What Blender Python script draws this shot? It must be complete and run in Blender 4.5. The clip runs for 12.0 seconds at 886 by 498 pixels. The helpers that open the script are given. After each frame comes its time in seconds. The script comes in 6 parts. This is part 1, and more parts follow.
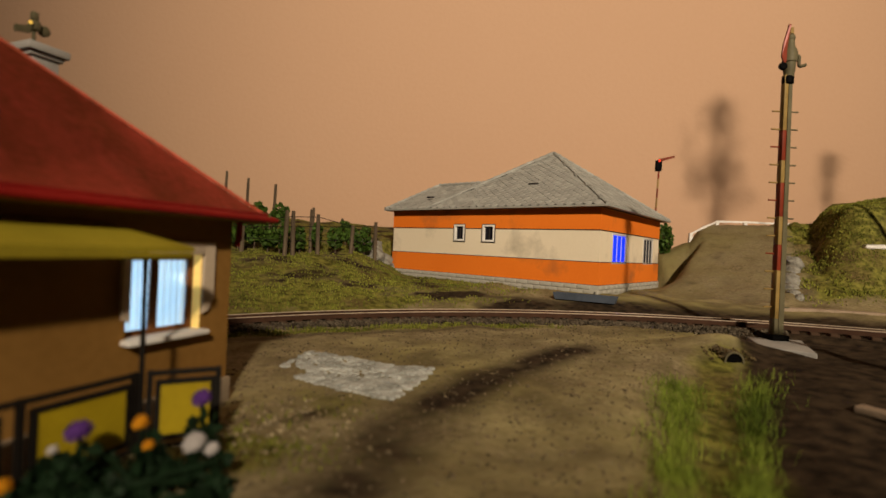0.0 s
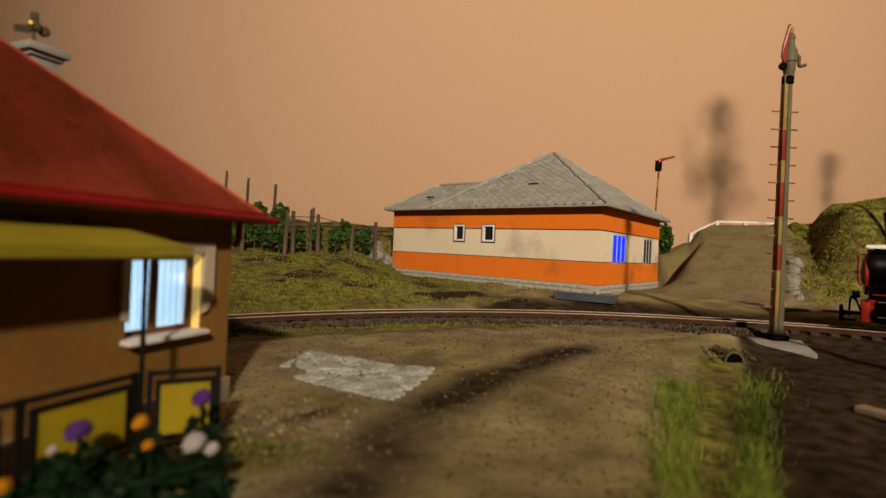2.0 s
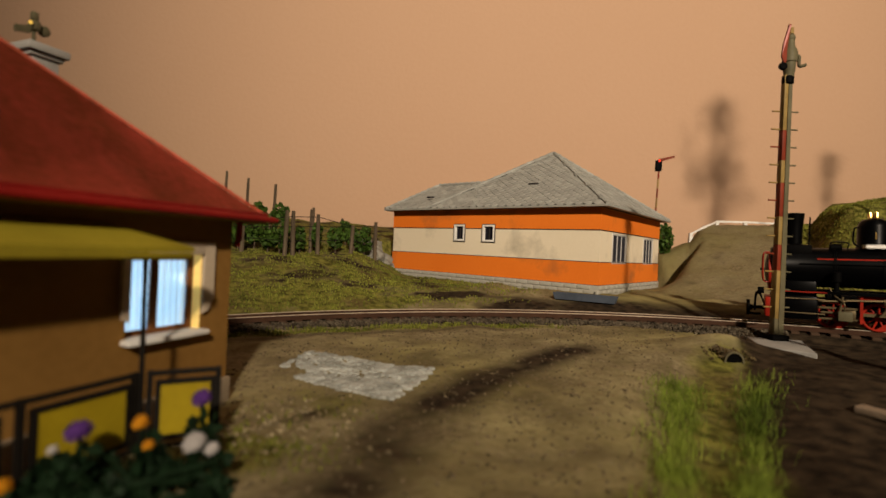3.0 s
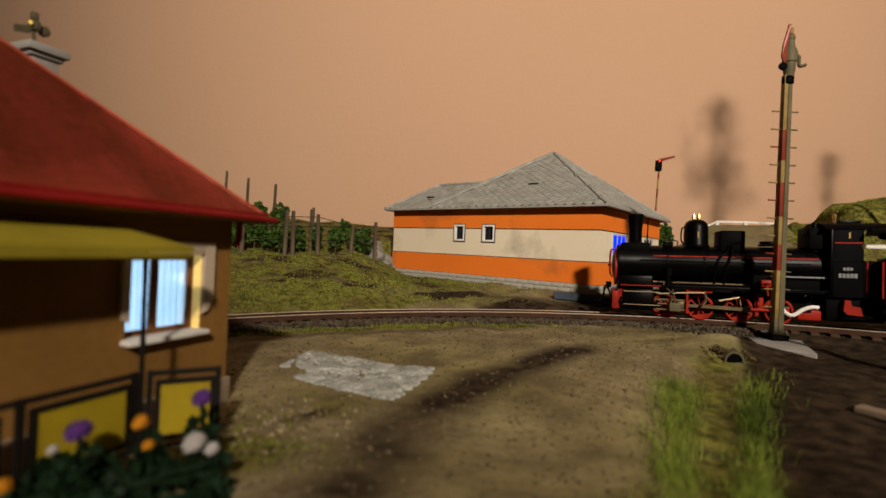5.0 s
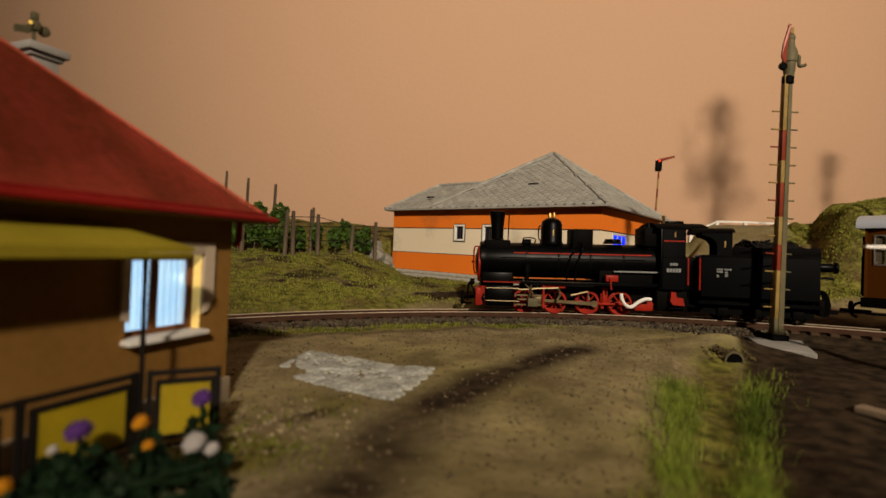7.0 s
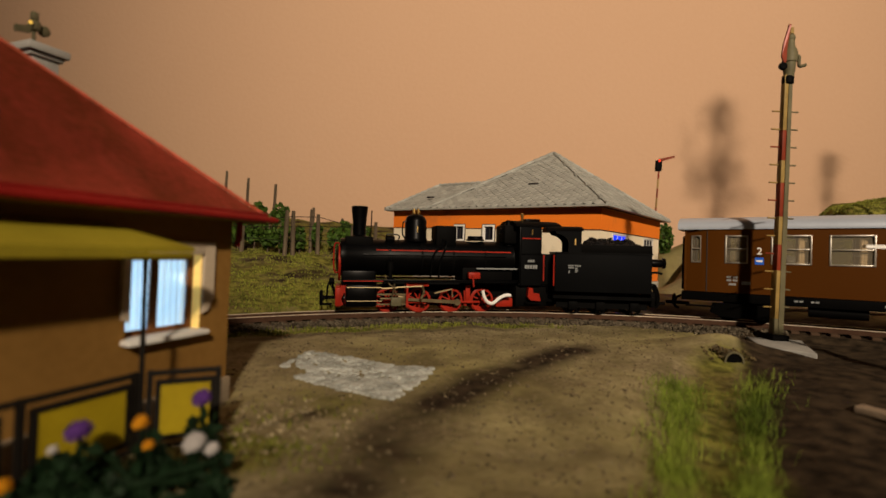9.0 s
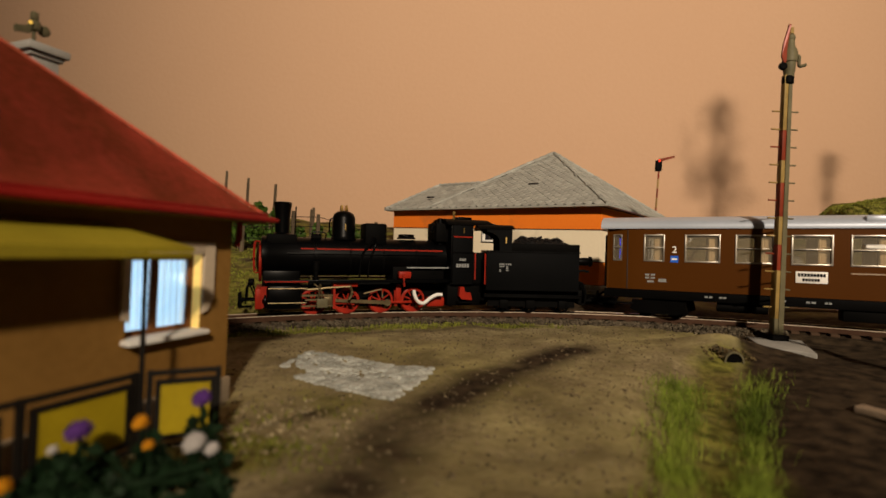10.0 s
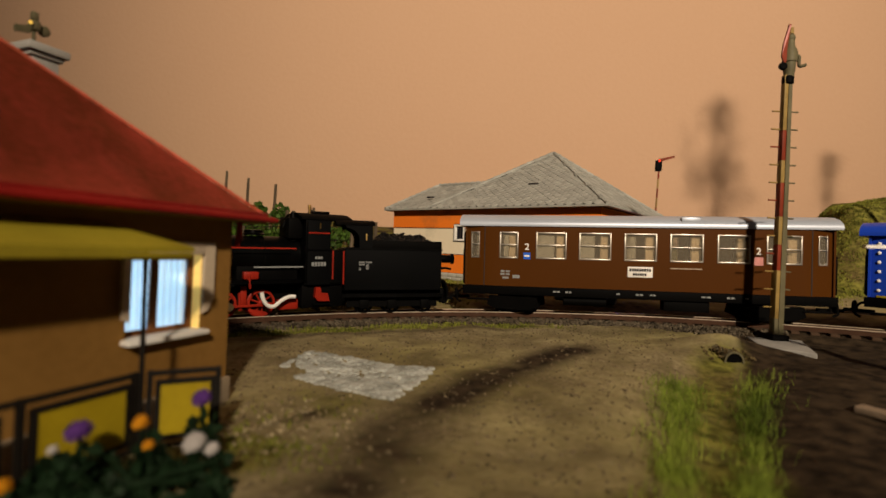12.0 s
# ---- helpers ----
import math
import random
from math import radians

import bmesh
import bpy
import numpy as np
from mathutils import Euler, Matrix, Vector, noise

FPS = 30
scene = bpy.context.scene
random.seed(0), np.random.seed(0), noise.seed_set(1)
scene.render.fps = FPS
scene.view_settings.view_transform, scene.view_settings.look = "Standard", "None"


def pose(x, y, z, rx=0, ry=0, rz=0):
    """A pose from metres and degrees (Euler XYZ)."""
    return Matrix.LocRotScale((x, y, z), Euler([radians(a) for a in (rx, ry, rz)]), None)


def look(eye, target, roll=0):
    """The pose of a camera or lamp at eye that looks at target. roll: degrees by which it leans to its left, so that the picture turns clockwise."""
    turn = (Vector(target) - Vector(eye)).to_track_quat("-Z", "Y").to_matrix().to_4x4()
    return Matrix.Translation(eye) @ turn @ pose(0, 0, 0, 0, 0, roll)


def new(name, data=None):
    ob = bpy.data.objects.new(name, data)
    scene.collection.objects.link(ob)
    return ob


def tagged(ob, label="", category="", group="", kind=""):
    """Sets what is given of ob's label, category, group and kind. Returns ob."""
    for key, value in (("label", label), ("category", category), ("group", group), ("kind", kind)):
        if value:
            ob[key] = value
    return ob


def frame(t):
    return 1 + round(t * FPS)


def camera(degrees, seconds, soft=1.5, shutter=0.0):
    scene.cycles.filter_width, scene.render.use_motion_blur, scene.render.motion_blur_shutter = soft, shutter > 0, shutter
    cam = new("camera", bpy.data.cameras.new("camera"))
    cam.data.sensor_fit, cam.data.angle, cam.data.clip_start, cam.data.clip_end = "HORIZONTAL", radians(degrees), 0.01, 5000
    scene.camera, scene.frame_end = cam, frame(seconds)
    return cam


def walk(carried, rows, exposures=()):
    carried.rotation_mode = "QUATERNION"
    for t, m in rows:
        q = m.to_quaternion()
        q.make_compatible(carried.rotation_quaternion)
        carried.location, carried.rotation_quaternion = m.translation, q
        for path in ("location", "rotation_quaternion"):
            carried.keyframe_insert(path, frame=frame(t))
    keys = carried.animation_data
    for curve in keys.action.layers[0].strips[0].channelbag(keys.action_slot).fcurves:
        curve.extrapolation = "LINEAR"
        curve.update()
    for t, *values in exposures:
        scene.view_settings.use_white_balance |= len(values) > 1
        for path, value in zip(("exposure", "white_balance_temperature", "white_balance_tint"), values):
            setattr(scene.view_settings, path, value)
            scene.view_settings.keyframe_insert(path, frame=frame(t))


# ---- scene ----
MM = 0.001          # all builders below work in millimetres of the model

# ---- camera: stands still on the layout ----
EYE = 36.25
cam = camera(85.8, 12.0)
cam.data.dof.use_dof = True
cam.data.dof.focus_distance = 0.27
cam.data.dof.aperture_fstop = 15.0
stand = look((0, 0, EYE * MM), (0, 1, EYE * MM), 2.69)
walk(cam, [(0, stand), (12, stand)],
     [(0, -0.03, 6500, 10), (2.5, 0.0, 6400, 10), (3.2, 0.0, 6300, 10), (4.8, 0.02, 5950, 10), (5.6, 0.0, 5950, 10), (7.0, -0.06, 6350, 10), (9.0, 0.0, 6500, 10), (12, 0.02, 6500, 10)])

# ---- light: one warm standing lamp behind the camera, a dim fill lamp added overhead, closed room ----
world = bpy.data.worlds.new("room_dark")
scene.world = world
world.use_nodes = True
world.node_tree.nodes["Background"].inputs[0].default_value = (1.0, 0.8, 0.6, 1)
world.node_tree.nodes["Background"].inputs[1].default_value = 0.02
scene.view_settings.exposure = 0.0


def area_lamp(name, at, target, size, power, colour):
    data = bpy.data.lights.new(name, "AREA")
    data.shape, data.size, data.energy, data.color = "DISK", size, power, colour
    ob = new(name, data)
    ob.matrix_world = look(at, target)
    return ob


def spot_lamp(name, at, target, radius, power, colour, cone):
    data = bpy.data.lights.new(name, "SPOT")
    data.shadow_soft_size, data.energy, data.color, data.spot_size, data.spot_blend = radius, power, colour, radians(cone), 1.0
    ob = new(name, data)
    ob.matrix_world = look(at, target)
    return ob


spot_lamp("standing_lamp", (0.23, -1.06, 0.69), (0.16, 0.60, 0.32), 0.034, 127.0, (1.0, 0.815, 0.61), 58)
# unseen fill lamp, added to lift the dark parts
area_lamp("overhead_fill", (0.3, -0.3, 1.45), (0.2, 0.4, 0.0), 0.5, 0.9, (1.0, 0.80, 0.66))


# ---- materials ----
def surf(name, a, b=None, grain=3.0, rough=0.7, metal=0.0, bump=0.15, fine=0.5, vary=0.0, coat=0.0, contrast=0.5, gloss=0.12, stretch=None, stain=0.0):
    """Procedural paint, wood, earth or metal: two colours over two scales of noise (grain, fine: millimetres), with relief."""
    b = b or tuple(c * 0.72 for c in a)
    m = bpy.data.materials.new(name)
    m.use_nodes = True
    nt = m.node_tree
    n, l = nt.nodes, nt.links
    bsdf = n["Principled BSDF"]
    tc = n.new("ShaderNodeTexCoord")
    n1, n2 = n.new("ShaderNodeTexNoise"), n.new("ShaderNodeTexNoise")
    n1.inputs["Scale"].default_value, n1.inputs["Detail"].default_value = 1000 / grain / 2, 5
    n2.inputs["Scale"].default_value, n2.inputs["Detail"].default_value = 1000 / fine / 2, 3
    if stretch:
        mp = n.new("ShaderNodeMapping")
        mp.inputs["Scale"].default_value = stretch
        l.new(tc.outputs["Object"], mp.inputs["Vector"])
        l.new(mp.outputs["Vector"], n1.inputs["Vector"])
    else:
        l.new(tc.outputs["Object"], n1.inputs["Vector"])
    l.new(tc.outputs["Object"], n2.inputs["Vector"])
    ramp = n.new("ShaderNodeValToRGB")
    ramp.color_ramp.elements[0].position = 0.5 - contrast * 0.4
    ramp.color_ramp.elements[1].position = 0.5 + contrast * 0.4
    ramp.color_ramp.elements[0].color = (*b, 1)
    ramp.color_ramp.elements[1].color = (*a, 1)
    mixn = n.new("ShaderNodeMath")
    mixn.operation = "MULTIPLY_ADD"
    mixn.inputs[1].default_value = 0.35
    l.new(n2.outputs["Fac"], mixn.inputs[0])
    sub = n.new("ShaderNodeMath")
    sub.operation = "SUBTRACT"
    sub.inputs[1].default_value = 0.175
    l.new(n1.outputs["Fac"], sub.inputs[0])
    l.new(sub.outputs[0], mixn.inputs[2])
    l.new(mixn.outputs[0], ramp.inputs["Fac"])
    col = ramp.outputs["Color"]
    if vary:
        oi, geo = n.new("ShaderNodeObjectInfo"), n.new("ShaderNodeNewGeometry")
        add = n.new("ShaderNodeMath")
        add.operation = "ADD"
        l.new(oi.outputs["Random"], add.inputs[0])
        l.new(geo.outputs["Random Per Island"], add.inputs[1])
        fr = n.new("ShaderNodeMath")
        fr.operation = "FRACT"
        l.new(add.outputs[0], fr.inputs[0])
        mr = n.new("ShaderNodeMapRange")
        mr.inputs["To Min"].default_value, mr.inputs["To Max"].default_value = 1 - vary, 1 + vary
        l.new(fr.outputs[0], mr.inputs["Value"])
        hsv = n.new("ShaderNodeHueSaturation")
        l.new(mr.outputs[0], hsv.inputs["Value"])
        l.new(col, hsv.inputs["Color"])
        col = hsv.outputs["Color"]
    if stain:
        n3 = n.new("ShaderNodeTexNoise")
        n3.inputs["Scale"].default_value, n3.inputs["Detail"].default_value, n3.inputs["Roughness"].default_value = 26.0, 6, 0.6
        l.new(tc.outputs["Object"], n3.inputs["Vector"])
        sm = n.new("ShaderNodeMapRange")
        sm.inputs["From Min"].default_value, sm.inputs["From Max"].default_value, sm.inputs["To Max"].default_value = 0.56, 0.76, stain
        l.new(n3.outputs["Fac"], sm.inputs["Value"])
        mx = n.new("ShaderNodeMix")
        mx.data_type = "RGBA"
        l.new(sm.outputs[0], mx.inputs["Factor"])
        l.new(col, mx.inputs["A"])
        mx.inputs["B"].default_value = (0.10, 0.075, 0.045, 1)
        col = mx.outputs["Result"]
    l.new(col, bsdf.inputs["Base Color"])
    rr = n.new("ShaderNodeMapRange")
    rr.inputs["To Min"].default_value, rr.inputs["To Max"].default_value = max(rough - 0.1, 0.03), min(rough + 0.12, 1)
    l.new(n1.outputs["Fac"], rr.inputs["Value"])
    l.new(rr.outputs[0], bsdf.inputs["Roughness"])
    bsdf.inputs["Metallic"].default_value = metal
    bsdf.inputs["Specular IOR Level"].default_value = gloss
    bsdf.inputs["Coat Weight"].default_value = coat
    if bump:
        bp = n.new("ShaderNodeBump")
        bp.inputs["Strength"].default_value = min(bump, 1.0)
        bp.inputs["Distance"].default_value = fine * 0.5 * MM
        l.new(n2.outputs["Fac"], bp.inputs["Height"])
        l.new(bp.outputs[0], bsdf.inputs["Normal"])
    return m


def glass(name, tint=(0.9, 0.95, 0.95)):
    m = bpy.data.materials.new(name)
    m.use_nodes = True
    n, l = m.node_tree.nodes, m.node_tree.links
    n.remove(n["Principled BSDF"])
    g, t, mix, fr = n.new("ShaderNodeBsdfGlossy"), n.new("ShaderNodeBsdfTransparent"), n.new("ShaderNodeMixShader"), n.new("ShaderNodeFresnel")
    g.inputs["Roughness"].default_value = 0.04
    t.inputs["Color"].default_value = (*tint, 1)
    l.new(fr.outputs[0], mix.inputs[0])
    l.new(t.outputs[0], mix.inputs[1])
    l.new(g.outputs[0], mix.inputs[2])
    l.new(mix.outputs[0], n["Material Output"].inputs[0])
    return m


def glow(name, colour, strength, grain=3.0, second=None):
    """A lit surface (a lit curtain or pane): emission varied by soft streaks."""
    m = surf(name, colour, second, grain=grain, rough=0.6)
    n, l = m.node_tree.nodes, m.node_tree.links
    bsdf = n["Principled BSDF"]
    ramp = [k for k in n if k.type == "VALTORGB"][0]
    l.new(ramp.outputs["Color"], bsdf.inputs["Emission Color"])
    bsdf.inputs["Emission Strength"].default_value = strength
    return m


WALLPAINT = surf("wall_paint", (0.545, 0.355, 0.235), (0.505, 0.318, 0.20), grain=220, fine=2.5, rough=0.85, bump=0.25, contrast=0.9)
ROOMPAINT = surf("room_paint", (0.22, 0.17, 0.13), grain=300, fine=4, rough=0.85, bump=0.1)
FLOORWOOD = surf("floor_boards", (0.30, 0.19, 0.11), grain=60, fine=5, rough=0.5)
BLACK = surf("black_enamel", (0.0014, 0.0014, 0.0016), (0.0009, 0.0009, 0.0009), grain=6, fine=0.4, rough=0.34, bump=0.02, gloss=0.07)
BLACKMATT = surf("black_matt", (0.0022, 0.002, 0.0019), (0.0012, 0.0012, 0.0012), grain=4, fine=0.4, rough=0.65, bump=0.1, gloss=0.04)
COALGREY = surf("dark_grey_paint", (0.0035, 0.0037, 0.004), grain=8, fine=0.5, rough=0.6, bump=0.05, gloss=0.03)
RED = surf("signal_red", (0.34, 0.022, 0.009), (0.19, 0.012, 0.006), grain=4, fine=0.4, rough=0.42, bump=0.05)
BRASS = surf("brass", (0.83, 0.55, 0.18), grain=2, fine=0.3, rough=0.28, metal=1, bump=0.05)
RODMETAL = surf("rod_metal", (0.19, 0.145, 0.08), grain=3, fine=0.3, rough=0.42, metal=0.8, bump=0.1)
STEEL = surf("steel", (0.55, 0.50, 0.45), grain=4, fine=0.4, rough=0.3, metal=1, bump=0.05)
WHITE = surf("white_paint", (0.80, 0.78, 0.74), (0.70, 0.68, 0.63), grain=6, fine=0.5, rough=0.5, bump=0.05)
GREYMARK = surf("grey_lettering", (0.24, 0.25, 0.25), grain=1, fine=0.3, rough=0.6, bump=0)
COAL = surf("coal", (0.012, 0.011, 0.011), (0.004, 0.004, 0.004), grain=1.5, fine=0.5, rough=0.5, bump=0.6)
BROWN = surf("coach_brown", (0.069, 0.0225, 0.0022), (0.060, 0.019, 0.0019), grain=40, fine=0.6, rough=0.45, bump=0.03, gloss=0.06)
SILVER = surf("silver_roof", (0.42, 0.46, 0.53), (0.37, 0.405, 0.47), grain=20, fine=0.6, rough=0.4, metal=0.3, bump=0.05)
CHROME = surf("window_metal", (0.50, 0.46, 0.40), grain=3, fine=0.4, rough=0.38, metal=0.8, bump=0.02)
SEAT = surf("seat_beige", (0.50, 0.36, 0.20), grain=5, fine=0.5, rough=0.7)
BLUE = surf("car_blue", (0.012, 0.05, 0.42), (0.01, 0.04, 0.34), grain=20, fine=0.5, rough=0.35, bump=0.03)
BLUEMARK = surf("blue_mark", (0.02, 0.12, 0.62), grain=2, rough=0.5, bump=0)
PINKMARK = surf("pink_mark", (0.55, 0.24, 0.22), grain=2, rough=0.5, bump=0)
YELLOW = surf("yellow_paint", (0.40, 0.30, 0.012), (0.30, 0.22, 0.01), grain=6, fine=0.5, rough=0.5)


def back_lit_plastic():
    """Thin white moulded plastic that lets light through from behind."""
    m = bpy.data.materials.new("thin_white_plastic")
    m.use_nodes = True
    n, l = m.node_tree.nodes, m.node_tree.links
    t, mix = n.new("ShaderNodeBsdfTranslucent"), n.new("ShaderNodeMixShader")
    t.inputs["Color"].default_value = (0.8, 0.8, 0.8, 1)
    n["Principled BSDF"].inputs["Base Color"].default_value = (0.78, 0.76, 0.72, 1)
    n["Principled BSDF"].inputs["Roughness"].default_value = 0.5
    mix.inputs[0].default_value = 0.5
    l.new(n["Principled BSDF"].outputs[0], mix.inputs[1])
    l.new(t.outputs[0], mix.inputs[2])
    l.new(mix.outputs[0], n["Material Output"].inputs[0])
    return m


THINWHITE = back_lit_plastic()
GLASS = glass("window_glass", (0.93, 0.94, 0.92))


def hazy_plastic():
    """Moulded clear plastic glazing, scuffed and milky."""
    m = glass("milky_glazing", (0.88, 0.88, 0.86))
    n, l = m.node_tree.nodes, m.node_tree.links
    d, mix = n.new("ShaderNodeBsdfDiffuse"), n.new("ShaderNodeMixShader")
    d.inputs["Color"].default_value = (0.36, 0.31, 0.23, 1)
    out = n["Material Output"]
    l.new(out.inputs[0].links[0].from_socket, mix.inputs[1])
    l.new(d.outputs[0], mix.inputs[2])
    mix.inputs[0].default_value = 0.15
    l.new(mix.outputs[0], out.inputs[0])
    return m


MILKY = hazy_plastic()
ORANGE = surf("orange_render", (0.80, 0.205, 0.02), (0.74, 0.175, 0.016), grain=30, fine=0.8, rough=0.75, bump=0.12, stain=0.55)
CREAM = surf("cream_render", (0.80, 0.71, 0.54), (0.72, 0.62, 0.45), grain=28, fine=0.8, rough=0.8, bump=0.12, contrast=0.75, stain=0.5)
STONEBASE = surf("plinth_stone", (0.46, 0.44, 0.38), (0.34, 0.33, 0.28), grain=6, fine=0.6, rough=0.85, bump=0.3)
SLATE = surf("slate", (0.37, 0.37, 0.335), (0.25, 0.25, 0.225), grain=4, fine=0.5, rough=0.75, bump=0.3, vary=0.12)
SLATEDARK = surf("slate_underlay", (0.07, 0.066, 0.056), grain=4, fine=0.6, rough=0.8)
BLUELIT = glow("lit_blue_pane", (0.003, 0.035, 0.95), 1.5, grain=8, second=(0.002, 0.018, 0.80))
DARKLINE = surf("dark_outline", (0.035, 0.03, 0.028), grain=3, rough=0.7)
NEARWALL = surf("ochre_render", (0.26, 0.138, 0.034), (0.185, 0.094, 0.021), grain=14, fine=0.9, rough=0.85, bump=0.2)
REDTIN = surf("red_roof_tin", (0.53, 0.085, 0.05), (0.27, 0.05, 0.02), grain=8, fine=0.8, rough=0.6, bump=0.2, contrast=0.34, stretch=(1.0, 0.16, 0.3), stain=0.35)
REDEDGE = surf("red_gutter", (0.25, 0.013, 0.010), (0.17, 0.009, 0.007), grain=9, fine=0.6, rough=0.45, bump=0.06)
AWNING = surf("awning_olive", (0.32, 0.26, 0.02), (0.23, 0.185, 0.014), grain=8, fine=0.6, rough=0.7, bump=0.1)
TRIM = surf("cream_trim", (0.56, 0.46, 0.34), grain=6, fine=0.6, rough=0.7, bump=0.1)
WOODFRAME = surf("window_wood", (0.20, 0.08, 0.025), grain=3, fine=0.4, rough=0.5)
CURTAIN = glow("lit_curtain", (0.66, 0.84, 1.0), 1.0, grain=3.5, second=(0.50, 0.74, 0.96))
# no lamp: the light that falls on the reveal is put in as emission
REVEALGLOW = glow("reveal_light_glow", (1.0, 0.72, 0.22), 0.35, grain=6)
IRON = surf("black_iron", (0.012, 0.010, 0.008), grain=2, fine=0.3, rough=0.6)
CONCRETE = surf("grey_concrete", (0.36, 0.35, 0.32), (0.26, 0.25, 0.23), grain=5, fine=0.5, rough=0.85, bump=0.3)
PAVING = surf("rough_paving", (0.53, 0.55, 0.51), (0.25, 0.26, 0.23), grain=3.0, fine=0.8, rough=0.9, bump=0.7, contrast=0.45)
SIGNALGREY = surf("signal_khaki", (0.13, 0.115, 0.065), (0.085, 0.075, 0.042), grain=4, fine=0.4, rough=0.5, bump=0.1)
MASTYEL = surf("mast_white", (0.30, 0.205, 0.065), (0.18, 0.12, 0.038), grain=4, fine=0.4, rough=0.5, bump=0.1)
MASTRED = surf("mast_red", (0.22, 0.035, 0.015), (0.13, 0.022, 0.01), grain=4, fine=0.4, rough=0.5, bump=0.1)
RUSTRAIL = surf("rail_side", (0.075, 0.038, 0.022), (0.04, 0.02, 0.012), grain=5, fine=0.5, rough=0.7, metal=0.3)
RAILTOP = surf("rail_head", (0.78, 0.67, 0.52), grain=12, fine=0.5, rough=0.4, metal=0.6, bump=0.03)
SLEEPER = surf("sleeper_wood", (0.085, 0.05, 0.03), (0.05, 0.03, 0.018), grain=3, fine=0.5, rough=0.85, bump=0.3)
BALLAST = surf("ballast_stone", (0.105, 0.085, 0.058), (0.042, 0.033, 0.022), grain=2, fine=0.5, rough=0.9, bump=0.3, vary=0.45)
POSTWOOD = surf("post_wood", (0.15, 0.115, 0.075), (0.05, 0.037, 0.024), grain=1.6, fine=0.4, rough=0.85, bump=0.4, stretch=(1, 1, 0.12))
VINE = surf("vine_leaf", (0.055, 0.10, 0.014), (0.026, 0.055, 0.008), grain=3, fine=0.5, rough=0.55, vary=0.4)
ROCK = surf("rock", (0.30, 0.29, 0.25), (0.085, 0.08, 0.062), grain=5, fine=0.8, rough=0.9, bump=0.7)
GRASS = surf("static_grass", (0.205, 0.215, 0.034), (0.085, 0.092, 0.015), grain=22, fine=2, rough=0.8, bump=0, vary=0.35)
GRASSBRIGHT = surf("tall_grass", (0.25, 0.32, 0.04), (0.075, 0.11, 0.013), grain=16, fine=2, rough=0.7, bump=0, vary=0.35)
PURPLE = surf("purple_petal", (0.11, 0.04, 0.22), (0.07, 0.024, 0.15), grain=1, fine=0.3, rough=0.7, bump=0.5)
FLOWERYEL = surf("orange_petal", (0.66, 0.29, 0.01), (0.5, 0.19, 0.008), grain=1, fine=0.3, rough=0.7, bump=0.5)
FLOWERWHITE = surf("white_petal", (0.55, 0.52, 0.50), grain=1, fine=0.3, rough=0.7, bump=0.5)
STEM = surf("dark_leaf", (0.012, 0.030, 0.012), (0.005, 0.013, 0.005), grain=2, fine=0.4, rough=0.6, vary=0.3)
TREEBARK = surf("bark", (0.07, 0.05, 0.035), grain=3, fine=0.5, rough=0.9, bump=0.5)
TREELEAF = surf("tree_foliage", (0.045, 0.08, 0.02), (0.025, 0.045, 0.012), grain=3, fine=0.5, rough=0.7, vary=0.3)
PLANK = surf("grey_plank", (0.36, 0.28, 0.20), (0.24, 0.18, 0.12), grain=4, fine=0.5, rough=0.8, bump=0.3)
TROUGH = surf("blue_grey_tin", (0.07, 0.085, 0.11), grain=4, fine=0.5, rough=0.55)


